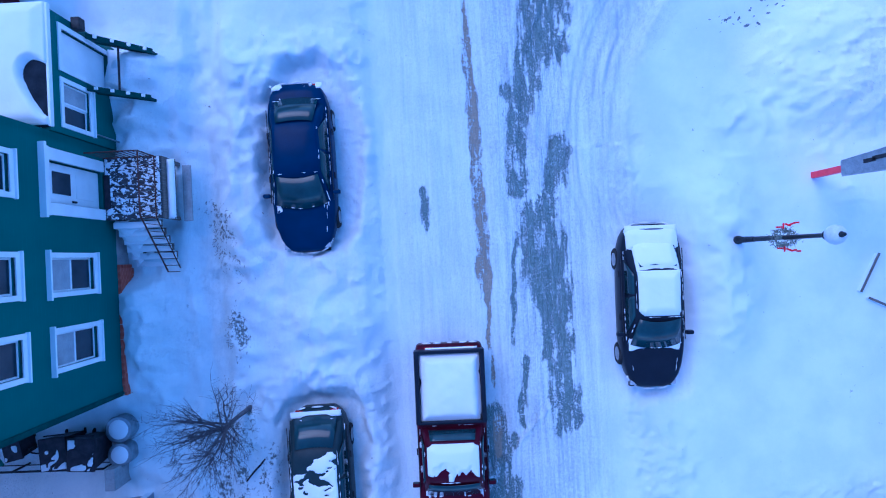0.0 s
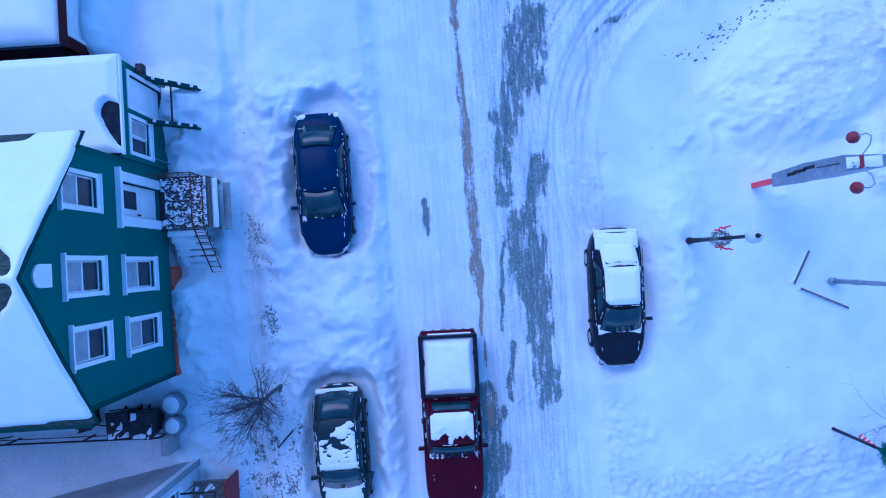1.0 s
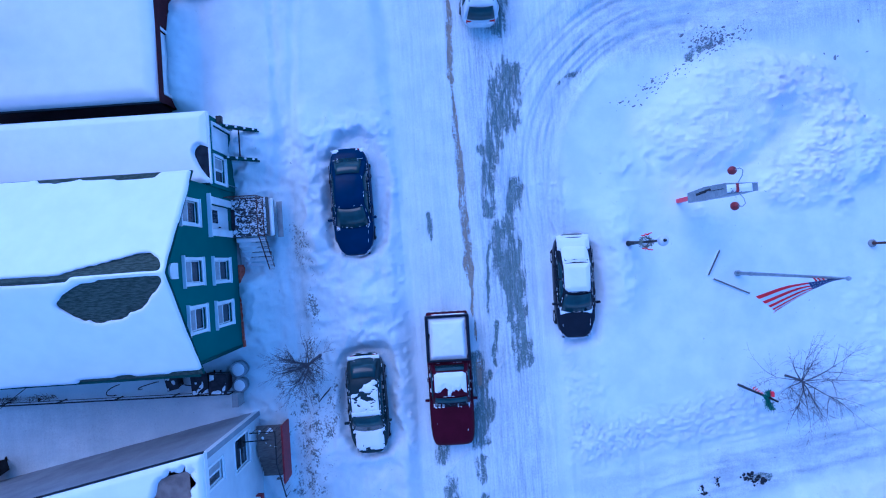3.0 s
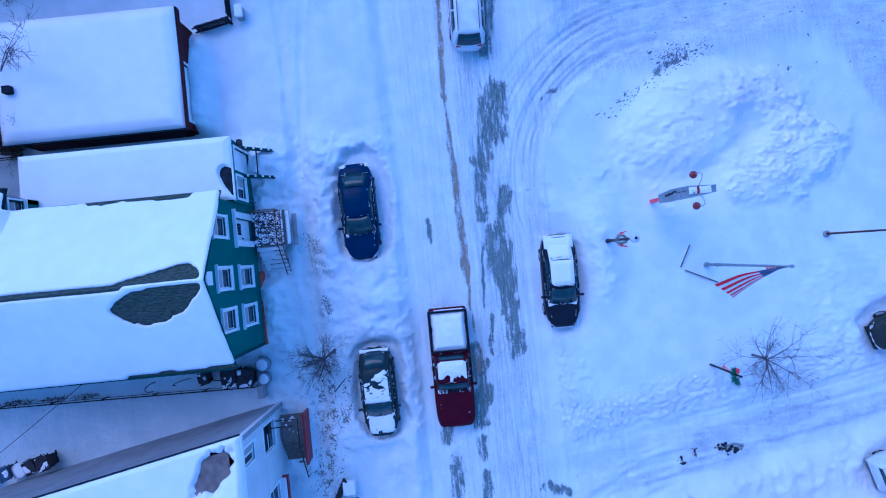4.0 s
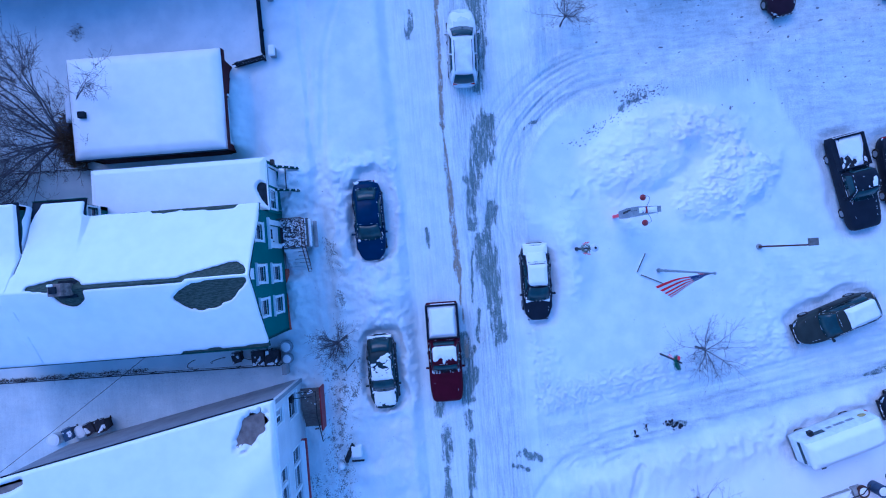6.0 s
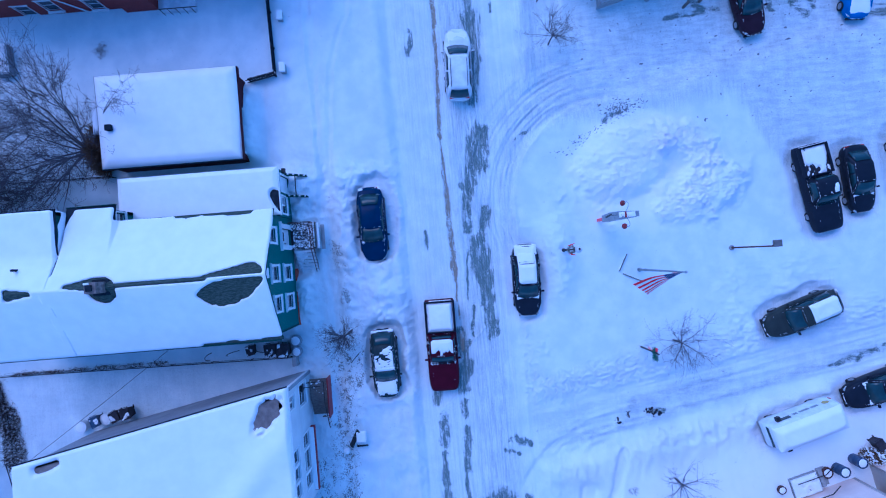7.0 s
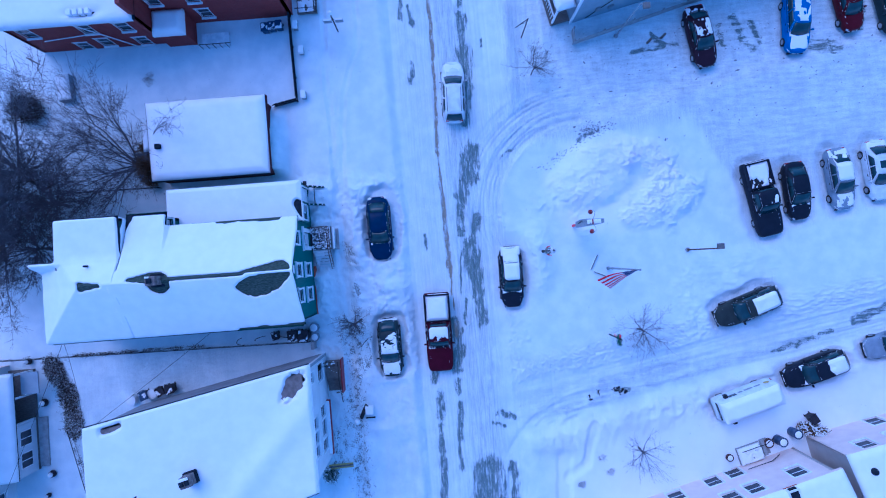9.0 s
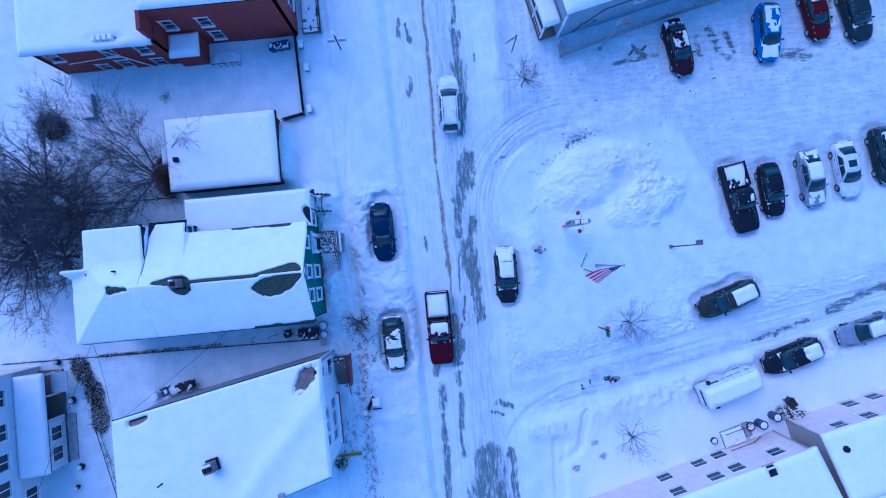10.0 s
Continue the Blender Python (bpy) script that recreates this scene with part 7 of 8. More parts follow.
def grey_house():
    house = thing("grey_house", "blue-grey sided house with snowy porch roof", "house")
    p0, p1 = (11.3, 17.75), (30.0, 22.0)
    m, length = facing(p0, p1)
    wins = [(6.6, 2.6), (10.4, 2.6), (14.0, 2.6)]
    ops = [(c - 0.5, c + 0.5, a, a + 1.3) for c, a in wins]
    wall(house, p0, p1, 5.0, grey_siding_mat, ops)
    for c, a in wins:
        window_part(house, m, c - 0.5, c + 0.5, a, a + 1.3, 0.3, hood=False)
    d = (m.to_3x3() @ Vector((0, 1, 0))) * 9
    q0, q1 = (p0[0] + d.x, p0[1] + d.y), (p1[0] + d.x, p1[1] + d.y)
    wall(house, q0, p0, 5.0, grey_siding_mat)
    wall(house, p1, q1, 5.0, grey_siding_mat)
    wall(house, q1, q0, 5.0, grey_siding_mat)
    roof = part("roof", box(-0.2, length + 0.2, -0.2, 9.2, 5.0, 5.2, 0.02), tar_mat, house)
    roof.matrix_basis = m
    rs = snow_pad("roof_snow", (-0.2, -0.2, 5.2), (length + 0.4, 0, 0), (0, 9.4, 0), house, 0.3, 0.4, None, 2)
    rs.matrix_basis = m
    corner = part("corner_board", box(-0.03, 0.16, -0.03, 0.1, 0.3, 4.95, 0.01), trim_mat, house)
    corner.matrix_basis = m
    for x, z in ((1.7, 1.5), (2.8, 1.2)):
        g = part("meter_box", box(x, x + 0.35, -0.16, 0.0, z, z + 0.5, 0.03), steel_mat, house)
        g.matrix_basis = m
    pipe = part("conduit", tube([(1.2, -0.05, 0.6), (3.4, -0.05, 3.4), (9.0, -0.05, 3.6)], 0.03, 6), tar_mat, house)
    pipe.matrix_basis = m
    # street porch on its west end
    pr = new("porch")
    pr.parent = house
    pr.matrix_basis = m
    part("roof", box(-1.5, -0.05, 0.2, 6.0, 2.9, 3.05, 0.02), tar_mat, pr)
    snow_pad("roof_snow", (-1.5, 0.2, 3.05), (1.45, 0, 0), (0, 5.8, 0), pr, 0.3, 0.2, None, 3)
    for y in (0.35, 2.2, 4.1, 5.8):
        part("post", box(-1.42, -1.28, y - 0.07, y + 0.07, 0.4, 2.9, 0.01), trim_mat, pr)
    part("deck", box(-1.5, 0, 0.2, 6.0, 0.4, 0.6, 0.02), wood_mat, pr)
    for k in range(20):
        part("baluster", box(-1.40, -1.36, 0.4 + k * 0.28, 0.44 + k * 0.28, 0.6, 1.5, 0), trim_mat, pr)
    part("rail", box(-1.43, -1.32, 0.35, 5.8, 1.5, 1.58, 0.01), trim_mat, pr)


grey_house()
board_fence("car_park_fence", "grey weathered board fence along the car park", [(11.45, 17.2), (11.5, 16.15), (20.4, 18.55), (30, 20.6)], 0.95, concrete_mat, snow=False)


# ---- trees and shrubs ----
def make_tree(name, label, base, height, spread, seed, lean=(0, 0), levels=4, trunk_r=0.09, limbs=6, fork=0.35, material=bark_mat, twigs=4, reach=(0.36, 0.52), drift=(0, 0), fine=0.0045):
    """A bare tree: a tapered trunk, forking limbs and fine twigs."""
    rnd = random.Random(seed)
    gz = ground_z(*base) - 0.05
    tree = thing(name, label, "tree", pose(base[0], base[1], gz), "bare trees")
    trunk_bm, crown = bmesh.new(), bmesh.new()
    top = Vector((lean[0] * height * 0.5, lean[1] * height * 0.5, height * fork))
    mid = top * 0.5 + Vector((rnd.uniform(-0.05, 0.05), rnd.uniform(-0.05, 0.05), 0))
    add_tube(trunk_bm, [(0, 0, 0), mid * 0.3, mid, top], [trunk_r * 1.35, trunk_r * 1.05, trunk_r * 0.9, trunk_r * 0.75], 9)

    def grow(p, d, length, r, level):
        n = 3 if level < levels - 1 else 2
        pts, rad = [p], [r]
        for k in range(n):
            d = (d + Vector((rnd.uniform(-1, 1), rnd.uniform(-1, 1), rnd.uniform(-0.4, 0.8))) * 0.20).normalized()
            pts.append(pts[-1] + d * length / n)
            rad.append(r * (1 - 0.62 * (k + 1) / n))
        add_tube(crown, pts, rad, 6 if level < 2 else 4 if level < 3 else 3, cap=False)
        if level >= levels:
            return
        kids = rnd.randint(twigs - 1, twigs + 1)
        for k in range(kids):
            i = rnd.randint(1, n)
            q = pts[i - 1].lerp(pts[i], rnd.random())
            out = Vector((rnd.gauss(0, 1), rnd.gauss(0, 1), rnd.gauss(0.25, 0.6))).normalized()
            grow(q, (d * 0.75 + out * 0.75).normalized(), length * rnd.uniform(0.45, 0.68), max(r * 0.48, fine), level + 1)
        grow(pts[-1], d, length * 0.6, max(rad[-1] * 0.9, fine), level + 1)
    for k in range(limbs):
        a = math.tau * (k + rnd.uniform(-0.3, 0.3)) / limbs
        up = rnd.uniform(0.35, 1.1)
        d = Vector(((math.cos(a) + drift[0]) * spread + lean[0], (math.sin(a) + drift[1]) * spread + lean[1], up * height * 0.5)).normalized()
        start = mid.lerp(top, rnd.uniform(0.55, 1.0))
        grow(start, d, math.hypot(spread, height * 0.55) * rnd.uniform(*reach), trunk_r * rnd.uniform(0.42, 0.62), 1)
    part("trunk", trunk_bm, material, tree, smooth=True)
    part("crown", crown, material, tree, "crown of bare twigs")
    return tree


make_tree("bare_tree", "small bare street tree beside the footway", (-6.38, -3.75), 3.9, 1.45, 3, lean=(-0.20, -0.15), levels=4, trunk_r=0.065, limbs=15, fork=0.30, twigs=4, drift=(-0.25, 0.0), material=grey_bark_mat)
make_tree("bare_tree", "bare young tree on the snowy green", (14.55, -6.08), 4.0, 2.4, 5, levels=4, trunk_r=0.05, limbs=11, fork=0.35, twigs=4, drift=(-0.1, 0.0), material=grey_bark_mat)
make_tree("bare_tree", "small bare tree at the car park entry", (8.07, 14.1), 4.4, 1.7, 8, lean=(0.08, 0.10), levels=4, trunk_r=0.05, limbs=10, fork=0.25, drift=(0.2, 0.25), material=grey_bark_mat)
make_tree("bare_tree", "small bare tree on the snowy verge", (13.9, -15.1), 3.8, 2.0, 9, levels=4, trunk_r=0.05, limbs=9, fork=0.35, twigs=3, material=grey_bark_mat)
make_tree("bare_tree", "wide bare tree behind the garage", (-21.5, 9.0), 5.5, 5.2, 12, lean=(-0.3, 0.05), levels=5, trunk_r=0.13, limbs=13, fork=0.2, twigs=4, reach=(0.50, 0.85), drift=(-0.7, 0.15), material=grey_bark_mat, fine=0.009)
make_tree("bare_tree", "large bare tree in the back yards", (-30.6, 9.2), 8.0, 5.4, 21, lean=(-0.05, 0.0), levels=5, trunk_r=0.17, limbs=15, fork=0.2, twigs=4, reach=(0.5, 0.72), material=grey_bark_mat, fine=0.011)
make_tree("bare_tree", "large bare tree in the back yards", (-32.6, 4.4), 7.5, 4.8, 22, levels=5, trunk_r=0.17, limbs=15, fork=0.2, twigs=4, reach=(0.5, 0.72), material=grey_bark_mat, fine=0.011)
for x, y, k in ((-28.2, 6.6, 23), (-33.9, 7.6, 24), (-29.6, 3.4, 25)):
    make_tree("bare_tree", "slender bare tree in the back yards", (x, y), 7.0, 3.4, k, levels=5, trunk_r=0.11, limbs=12, fork=0.25, twigs=4, reach=(0.5, 0.7), material=grey_bark_mat, fine=0.011)


def twig_heap(name, label, centre, size, count, seed, material=twig_mat, length=0.5, thick=0.012, snow=0):
    """A tangle of short stems: a clipped shrub, a hedge or dry weeds."""
    rnd = random.Random(seed)
    h = thing(name, label, "shrub", pose(centre[0], centre[1], ground_z(*centre[:2]) - 0.05, 0, 0, centre[2] if len(centre) > 2 else 0))
    bm = bmesh.new()
    for _ in range(count):
        a, q = rnd.uniform(0, math.tau), math.sqrt(rnd.random()) * rnd.uniform(0.85, 1.08)
        p = Vector((math.cos(a) * q * size[0], math.sin(a) * q * size[1], 0))
        k = 1 - 0.5 * ((p.x / size[0]) ** 2 + (p.y / size[1]) ** 2)
        p.z = rnd.uniform(0, 0.75) * size[2] * k
        d = Vector((rnd.gauss(0, 0.6), rnd.gauss(0, 0.6), 1)).normalized() * length * rnd.uniform(0.5, 1.2)
        add_tube(bm, [p, p + d * 0.5 + Vector((rnd.uniform(-.05, .05), rnd.uniform(-.05, .05), 0)), p + d], [thick, thick * 0.8, thick * 0.3], 3, cap=False)
    part("stem_tangle", bm, material, h)["kind"] = "stuff"
    if snow:
        bm = bmesh.new()
        for _ in range(snow):
            p = Vector((rnd.uniform(-1, 1) * size[0], rnd.uniform(-1, 1) * size[1], 0))
            p.z = size[2] * (1 - 0.5 * ((p.x / size[0]) ** 2 + (p.y / size[1]) ** 2)) * rnd.uniform(0.8, 1.05)
            r = bmesh.ops.create_icosphere(bm, subdivisions=1, radius=rnd.uniform(0.03, 0.07))
            for v in r["verts"]:
                v.co = Vector((v.co.x * 1.3, v.co.y, v.co.z * 0.6)) + p
        part("snow_clumps", bm, snow_mat, h, smooth=True)
    return h


twig_heap("round_shrub", "dense dark bare shrub in the yard", (-30.6, 14.2), (1.2, 1.1, 1.7), 1500, 3, length=0.7, thick=0.014)
twig_heap("ivy_hedge", "dry brown ivy hedge at the garage's back", (-21.5, 9.2), (0.85, 1.7, 2.6), 2200, 4, ivy_mat, 0.5, 0.02)
twig_heap("snowy_shrub", "withered brown shrub dusted with snow between the houses", (27.4, -14.9, -26), (1.55, 0.55, 1.0), 1300, 5, ivy_mat, 0.28, 0.02, 330)
for x, y, r, n, s in ((-30.0, -5.9, 25, 380, 6), (-29.1, -7.9, 12, 420, 7), (-28.8, -9.9, 4, 300, 8)):
    twig_heap("dry_hedge", "strip of dry brambles between the yards", (x, y, r), (0.8, 1.35, 0.25), n * 4, s, twig_mat, 0.26, 0.011, 60)
for k in range(6):
    twig_heap("dry_vine", "dry vines tangled along the alley fence", (-27.6 + 1.7 * k, -4.83), (0.85, 0.10, 0.5), 150 - 14 * k, 31 + k, twig_mat, 0.28, 0.011)
twig_heap("weed_tuft", "dark weeds poking through the yard's snow", (-21.35, 15.9), (0.5, 0.6, 0.25), 70, 9, twig_mat, 0.3, 0.012)
for x, y, s in ((-6.75, -1.55, 3), (-7.2, -5.6, 4), (-7.3, -7.2, 5), (-7.3, -11.5, 6), (-7.5, -13.4, 7), (-7.1, 1.1, 8)):
    twig_heap("grass_tuft", "withered grass showing through the snow", (x, y), (0.2, 0.5, 0.03), 60, s, twig_mat, 0.10, 0.006)
twig_heap("frozen_planter_bush", "withered bush in the corner of the white house", (-9.5, -15.2), (0.55, 0.6, 0.6), 420, 11, bush_mat, 0.35, 0.012, 25)


# ---- lamp posts, signs and the flag ----
def lamp_post():
    gz = ground_z(7.78, 0.36)
    lamp = thing("lamp_post", "slim dark lamp post with a milky globe, wreath and red bows", "street lamp", pose(7.78, 0.36, 0))
    part("base", lathe([(0.12, gz - 0.1), (0.12, gz + 0.12), (0.09, gz + 0.2), (0.075, gz + 0.9), (0.065, gz + 1.0)], 16), iron_mat, lamp, smooth=True)
    part("pole", lathe([(0.07, gz + 0.9), (0.055, 3.0), (0.05, 4.45), (0.10, 4.5), (0.14, 4.62)], 12), iron_mat, lamp, smooth=True)
    part("globe", lathe([(0.09, 4.62), (0.155, 4.65), (0.20, 4.72), (0.215, 4.80), (0.20, 4.88), (0.16, 4.95), (0.10, 4.99)], 24), milk_mat, lamp, "milky white globe", smooth=True)
    part("finial", lathe([(0.07, 4.985), (0.06, 5.02), (0.03, 5.05), (0.04, 5.09), (0.01, 5.13)], 12), iron_mat, lamp, smooth=True)
    bm = bmesh.new()
    rnd = random.Random(2)
    for k in range(260):
        a = rnd.uniform(0, math.tau)
        c = Vector((math.cos(a) * 0.20, math.sin(a) * 0.20, 2.95 + rnd.uniform(-0.25, 0.25)))
        d = Vector((rnd.gauss(0, 1), rnd.gauss(0, 1), rnd.gauss(0, 1))).normalized() * 0.12
        add_tube(bm, [c, c + d], [0.012, 0.004], 3, cap=False)
    part("garland", bm, make_mat("frosted_garland", (0.10, 0.13, 0.11), (0.30, 0.30, 0.24), 0.8, 12.0, 60.0, 0.3), lamp, "frosted evergreen garland")
    for sy in (1, -1):
        bm = bmesh.new()
        for k in range(5):
            a = k * 1.25
            c = Vector((0.05 * k - 0.1, sy * (0.26 + 0.02 * k), 2.95 + 0.10 * k))
            add_box(bm, -0.07, 0.07, -0.02, 0.02, -0.015, 0.015, Matrix.Translation(c) @ Euler((a, 0.4 * k, a)).to_matrix().to_4x4())
        part("bow", bm, flag_red_mat, lamp, "red ribbon bow")


def tower_sign():
    sx, sy = 10.30, 2.13
    sign = thing("tower_sign", "tall grey sign on a red post with red gooseneck lamps", "sign", pose(sx, sy, 0))
    gz = ground_z(sx, sy)
    part("post", box(-0.09, 0.09, -0.09, 0.09, gz - 0.1, 1.72, 0.015), red_paint_mat, sign, "bright red post")
    rings = []
    for z, w, d in ((1.66, 0.17, 0.12), (1.70, 0.20, 0.15), (3.3, 0.27, 0.80), (4.2, 0.25, 0.98), (5.0, 0.20, 1.08), (5.04, 0.18, 1.06)):
        rings.append([(d, w * 0.7, z), (d, -w * 0.7, z), (-0.12, -w, z), (-0.12, w, z)])
    part("board", loft(rings), sign_grey_mat, sign)
    bm = bmesh.new()
    for z0, z1, y0, y1 in ((2.5, 2.9, 0.0, 0.10), (2.8, 3.4, 0.03, 0.13), (3.3, 3.8, 0.07, 0.16)):
        add_box(bm, -0.135, -0.12, y0, y1, z0, z1)
    part("emblem", bm, black_trim_mat, sign, "dark emblem")
    for sy in (1, -1):
        part("edge_strip", tube([(-0.12, sy * 0.20, 1.70), (-0.12, sy * 0.27, 3.3), (-0.12, sy * 0.20, 5.0), (1.06, sy * 0.14, 5.03)], 0.018, 5), steel_mat, sign)
    part("clamp", box(0.24, 0.33, -0.17, 0.17, 5.03, 5.11, 0.02), dark_red_mat, sign)
    snow_pad("snow_patch", (-0.10, -0.16, 5.045), (0.95, 0, 0), (0, 0.30, 0), sign, 0.05, 0.035, ragged(4, -0.1, 3.0), 3)
    for s in (1, -1):
        lamp = new("gooseneck_lamp")
        lamp.parent = sign
        pts = [(0.29, s * 0.15, 5.07), (0.38, s * 0.42, 5.28), (0.40, s * 0.62, 5.32), (0.34, s * 0.71, 5.22), (0.22, s * 0.68, 5.04)]
        part("arm", tube(pts, 0.018, 6), steel_mat, lamp)
        part("shade", lathe([(0.03, 0.14), (0.06, 0.11), (0.13, 0.03), (0.165, -0.04), (0.155, -0.05)], 16, pose(0.18, s * 0.67, 4.98, 0, -25, 0)), dark_red_mat, lamp, "red enamel shade", smooth=True)
        part("bulb", lathe([(0.02, -0.02), (0.06, -0.05), (0.05, -0.10), (0.01, -0.12)], 10, pose(0.18, s * 0.67, 4.98, 0, -25, 0)), milk_mat, lamp, smooth=True)
    part("cable", tube([(0.05, -0.02, 5.1), (-0.14, 0.02, 4.8), (-0.14, 0.05, 3.9)], 0.012, 5), black_trim_mat, sign)


def flag_pole():
    px, py = 12.69, -1.31
    gz = ground_z(px, py)
    pole = thing("flagpole", "grey metal flagpole standing in the snow", "flagpole", pose(px, py, 0))
    part("mast", lathe([(0.085, gz - 0.1), (0.08, gz + 1.2), (0.055, 5.0), (0.04, 7.45)], 14), steel_mat, pole, smooth=True)
    part("collar", lathe([(0.13, gz + 0.05), (0.13, gz + 0.2), (0.09, gz + 0.25)], 14), steel_mat, pole)
    part("joint", lathe([(0.095, gz + 1.15), (0.095, gz + 1.3), (0.07, gz + 1.33)], 14), steel_mat, pole)
    part("ball", lathe([(0.02, 7.42), (0.07, 7.48), (0.08, 7.53), (0.06, 7.60), (0.01, 7.62)], 12), steel_mat, pole, smooth=True)
    part("halyard", tube([(0.09, -0.02, gz + 1.0), (0.06, -0.02, 7.4)], 0.006, 4), black_trim_mat, pole)
    flag = thing("flag", "striped flag with starry blue canton, blowing half limp", "flag", pose(px, py, 0))
    nu, nv, L, H = 40, 13, 3.0, 1.6

    def at(a, b):
        # a along the fly, b down the hoist
        # the upper half spreads in the wind towards the fly, the lower half hangs beneath it
        k, turn = a / L, (a / L) ** 0.6
        fold = 0.07 * math.sin(a * 3.4 + b * 2.2 + 0.6) * min(1, 2.5 * k)
        out = 1.30 * math.tanh(b / 1.05)
        down = Vector((0.88 * turn * out, -0.66 * turn * out, -b + 0.50 * turn * out))
        return Vector((-0.05 - 2.50 * k, -0.04 - 0.42 * k + 0.16 * math.sin(math.pi * k) + fold * 0.4, 7.38 - 0.40 * k - 0.35 * k * k + fold)) + down
    meshes = {k: bmesh.new() for k in ["canton"] + list(range(nv))}
    for i in range(nu):
        for j in range(nv):
            kind = "canton" if i < nu * 0.4 and j < 7 else j
            q = [at(L * (i + a) / nu, H * (j + b) / nv) for a, b in ((0, 0), (1, 0), (1, 1), (0, 1))]
            nrm = (q[1] - q[0]).cross(q[3] - q[0]).normalized() * 0.003
            bm = meshes[kind]
            for s in (1, -1):
                bm.faces.new([bm.verts.new(p + nrm * s) for p in (q if s > 0 else q[::-1])])
    for j in range(nv):
        part("stripe", meshes[j], flag_white_mat if j % 2 else flag_red_mat, flag, "white stripe" if j % 2 else "red stripe")
    part("canton", meshes["canton"], flag_blue_mat, flag, "dark blue canton")
    bm = bmesh.new()
    for r in range(9):
        for c in range(6 if r % 2 == 0 else 5):
            a, b = L * 0.4 * (c + (0.5 if r % 2 == 0 else 1.0)) / 6, H * 7 / 13 * (r + 0.5) / 9
            p = at(a, b)
            t1, t2 = (at(a + 0.01, b) - p).normalized(), (at(a, b + 0.01) - p).normalized()
            nrm = t1.cross(t2).normalized()
            for s in (1, -1):
                pts = []
                for k in range(10):
                    rr = 0.032 if k % 2 == 0 else 0.013
                    pts.append(bm.verts.new(p + nrm * 0.006 * s + t1 * rr * math.cos(k * math.tau / 10) + t2 * rr * math.sin(k * math.tau / 10)))
                bm.faces.new(pts if s > 0 else pts[::-1])
    part("stars", bm, flag_white_mat, flag, "small white stars")["kind"] = "stuff"


def v_sign():
    sign = thing("angled_sign_boards", "two low sign boards set in a V in the snow", "sign")
    for (x0, y0), (x1, y1) in (((11.38, -1.30), (11.95, -0.24)), ((11.60, -1.50), (13.15, -2.25))):
        m, length = facing((x0, y0), (x1, y1))
        b = part("board", box(0, length, -0.03, 0.03, 0.2, 0.47, 0.01), trim_mat, sign)
        b.matrix_basis = m
        c = part("cap_rail", box(-0.02, length + 0.02, -0.035, 0.035, 0.47, 0.495, 0.008), wood_mat, sign)
        c.matrix_basis = m


def post_light(name, label, x, y, h, head, pole_mat=iron_mat, r=0.06):
    gz = ground_z(x, y) - 0.1
    p = thing(name, label, "street lamp", pose(x, y, 0))
    part("pole", lathe([(r * 1.5, gz), (r * 1.5, gz + 0.3), (r, gz + 0.4), (r * 0.8, h)], 12), pole_mat, p, smooth=True)
    part("base", lathe([(0.17, gz), (0.17, gz + 0.20), (0.13, gz + 0.24)], 14), concrete_mat, p)
    part("arm", tube([(0, 0, h - 0.1), (head[0] * 0.6, head[1] * 0.6, h + 0.02)], 0.035, 6), pole_mat, p)
    part("lamp_head", box(head[0] - 0.24, head[0] + 0.24, head[1] - 0.20, head[1] + 0.20, h - 0.10, h + 0.08, 0.03), make_mat("lamp_housing", (0.10, 0.09, 0.08), (0.16, 0.15, 0.14), 0.5, 6.0, 30.0, 0.1), p)
    part("lens", box(head[0] - 0.18, head[0] + 0.18, head[1] - 0.15, head[1] + 0.15, h - 0.12, h - 0.10, 0), milk_mat, p)


def festive_post():
    x, y = 12.4, -6.35
    p = thing("festive_lamp_post", "thin post with candy-striped and green tinsel ornaments", "street lamp", pose(x, y, 0))
    gz = ground_z(x, y)
    part("pole", lathe([(0.06, gz - 0.1), (0.045, 3.4)], 10), iron_mat, p, smooth=True)
    for k in range(7):
        a = 0.15 + 0.12 * k
        part("cane_stripe", lathe([(0.06, 0.0), (0.085, 0.04), (0.06, 0.08)], 10, pose(0.06, 0.12 - 0.02 * k, 1.55 + 0.085 * k, 20, 20, 0)), (red_paint_mat, flag_white_mat)[k % 2], p, smooth=True)
    bm = bmesh.new()
    rnd = random.Random(5)
    for k in range(420):
        t = rnd.random()
        c = Vector((rnd.gauss(0, 0.06), -0.45 + t * 0.75, 2.6 + 0.6 * abs(t - 0.5) + rnd.gauss(0, 0.07)))
        d = Vector((rnd.gauss(0, 1), rnd.gauss(0, 1), rnd.gauss(0, 1))).normalized() * 0.15
        add_tube(bm, [c, c + d], [0.014, 0.004], 3, cap=False)
    part("tinsel", bm, leaf_green_mat, p, "bushy green tinsel")
    part("ribbon", box(-0.05, 0.06, 0.10, 0.32, 3.0, 3.12, 0.02), red_paint_mat, p, "red ribbon")


lamp_post()
tower_sign()
flag_pole()
v_sign()
festive_post()
post_light("flood_light_post", "thin dark post with a boxy flood light", 18.88, -0.37, 5.0, (0.32, 0.14), rust_mat, 0.055)
post_light("car_park_light", "grey lamp post with a tilted box head", 14.9, 16.62, 5.6, (0.38, -0.15), steel_mat, 0.07)
pole = thing("bracket_post", "dark iron post with a bare sign bracket", "sign post", pose(7.55, 17.05, 0))
part("pole", tube([(0, 0, 0), (0.0, 0.0, 3.5)], 0.045, 8), iron_mat, pole)
part("bracket", tube([(0.05, 0.02, 3.48), (-0.95, -0.55, 3.42)], 0.035, 6), iron_mat, pole)
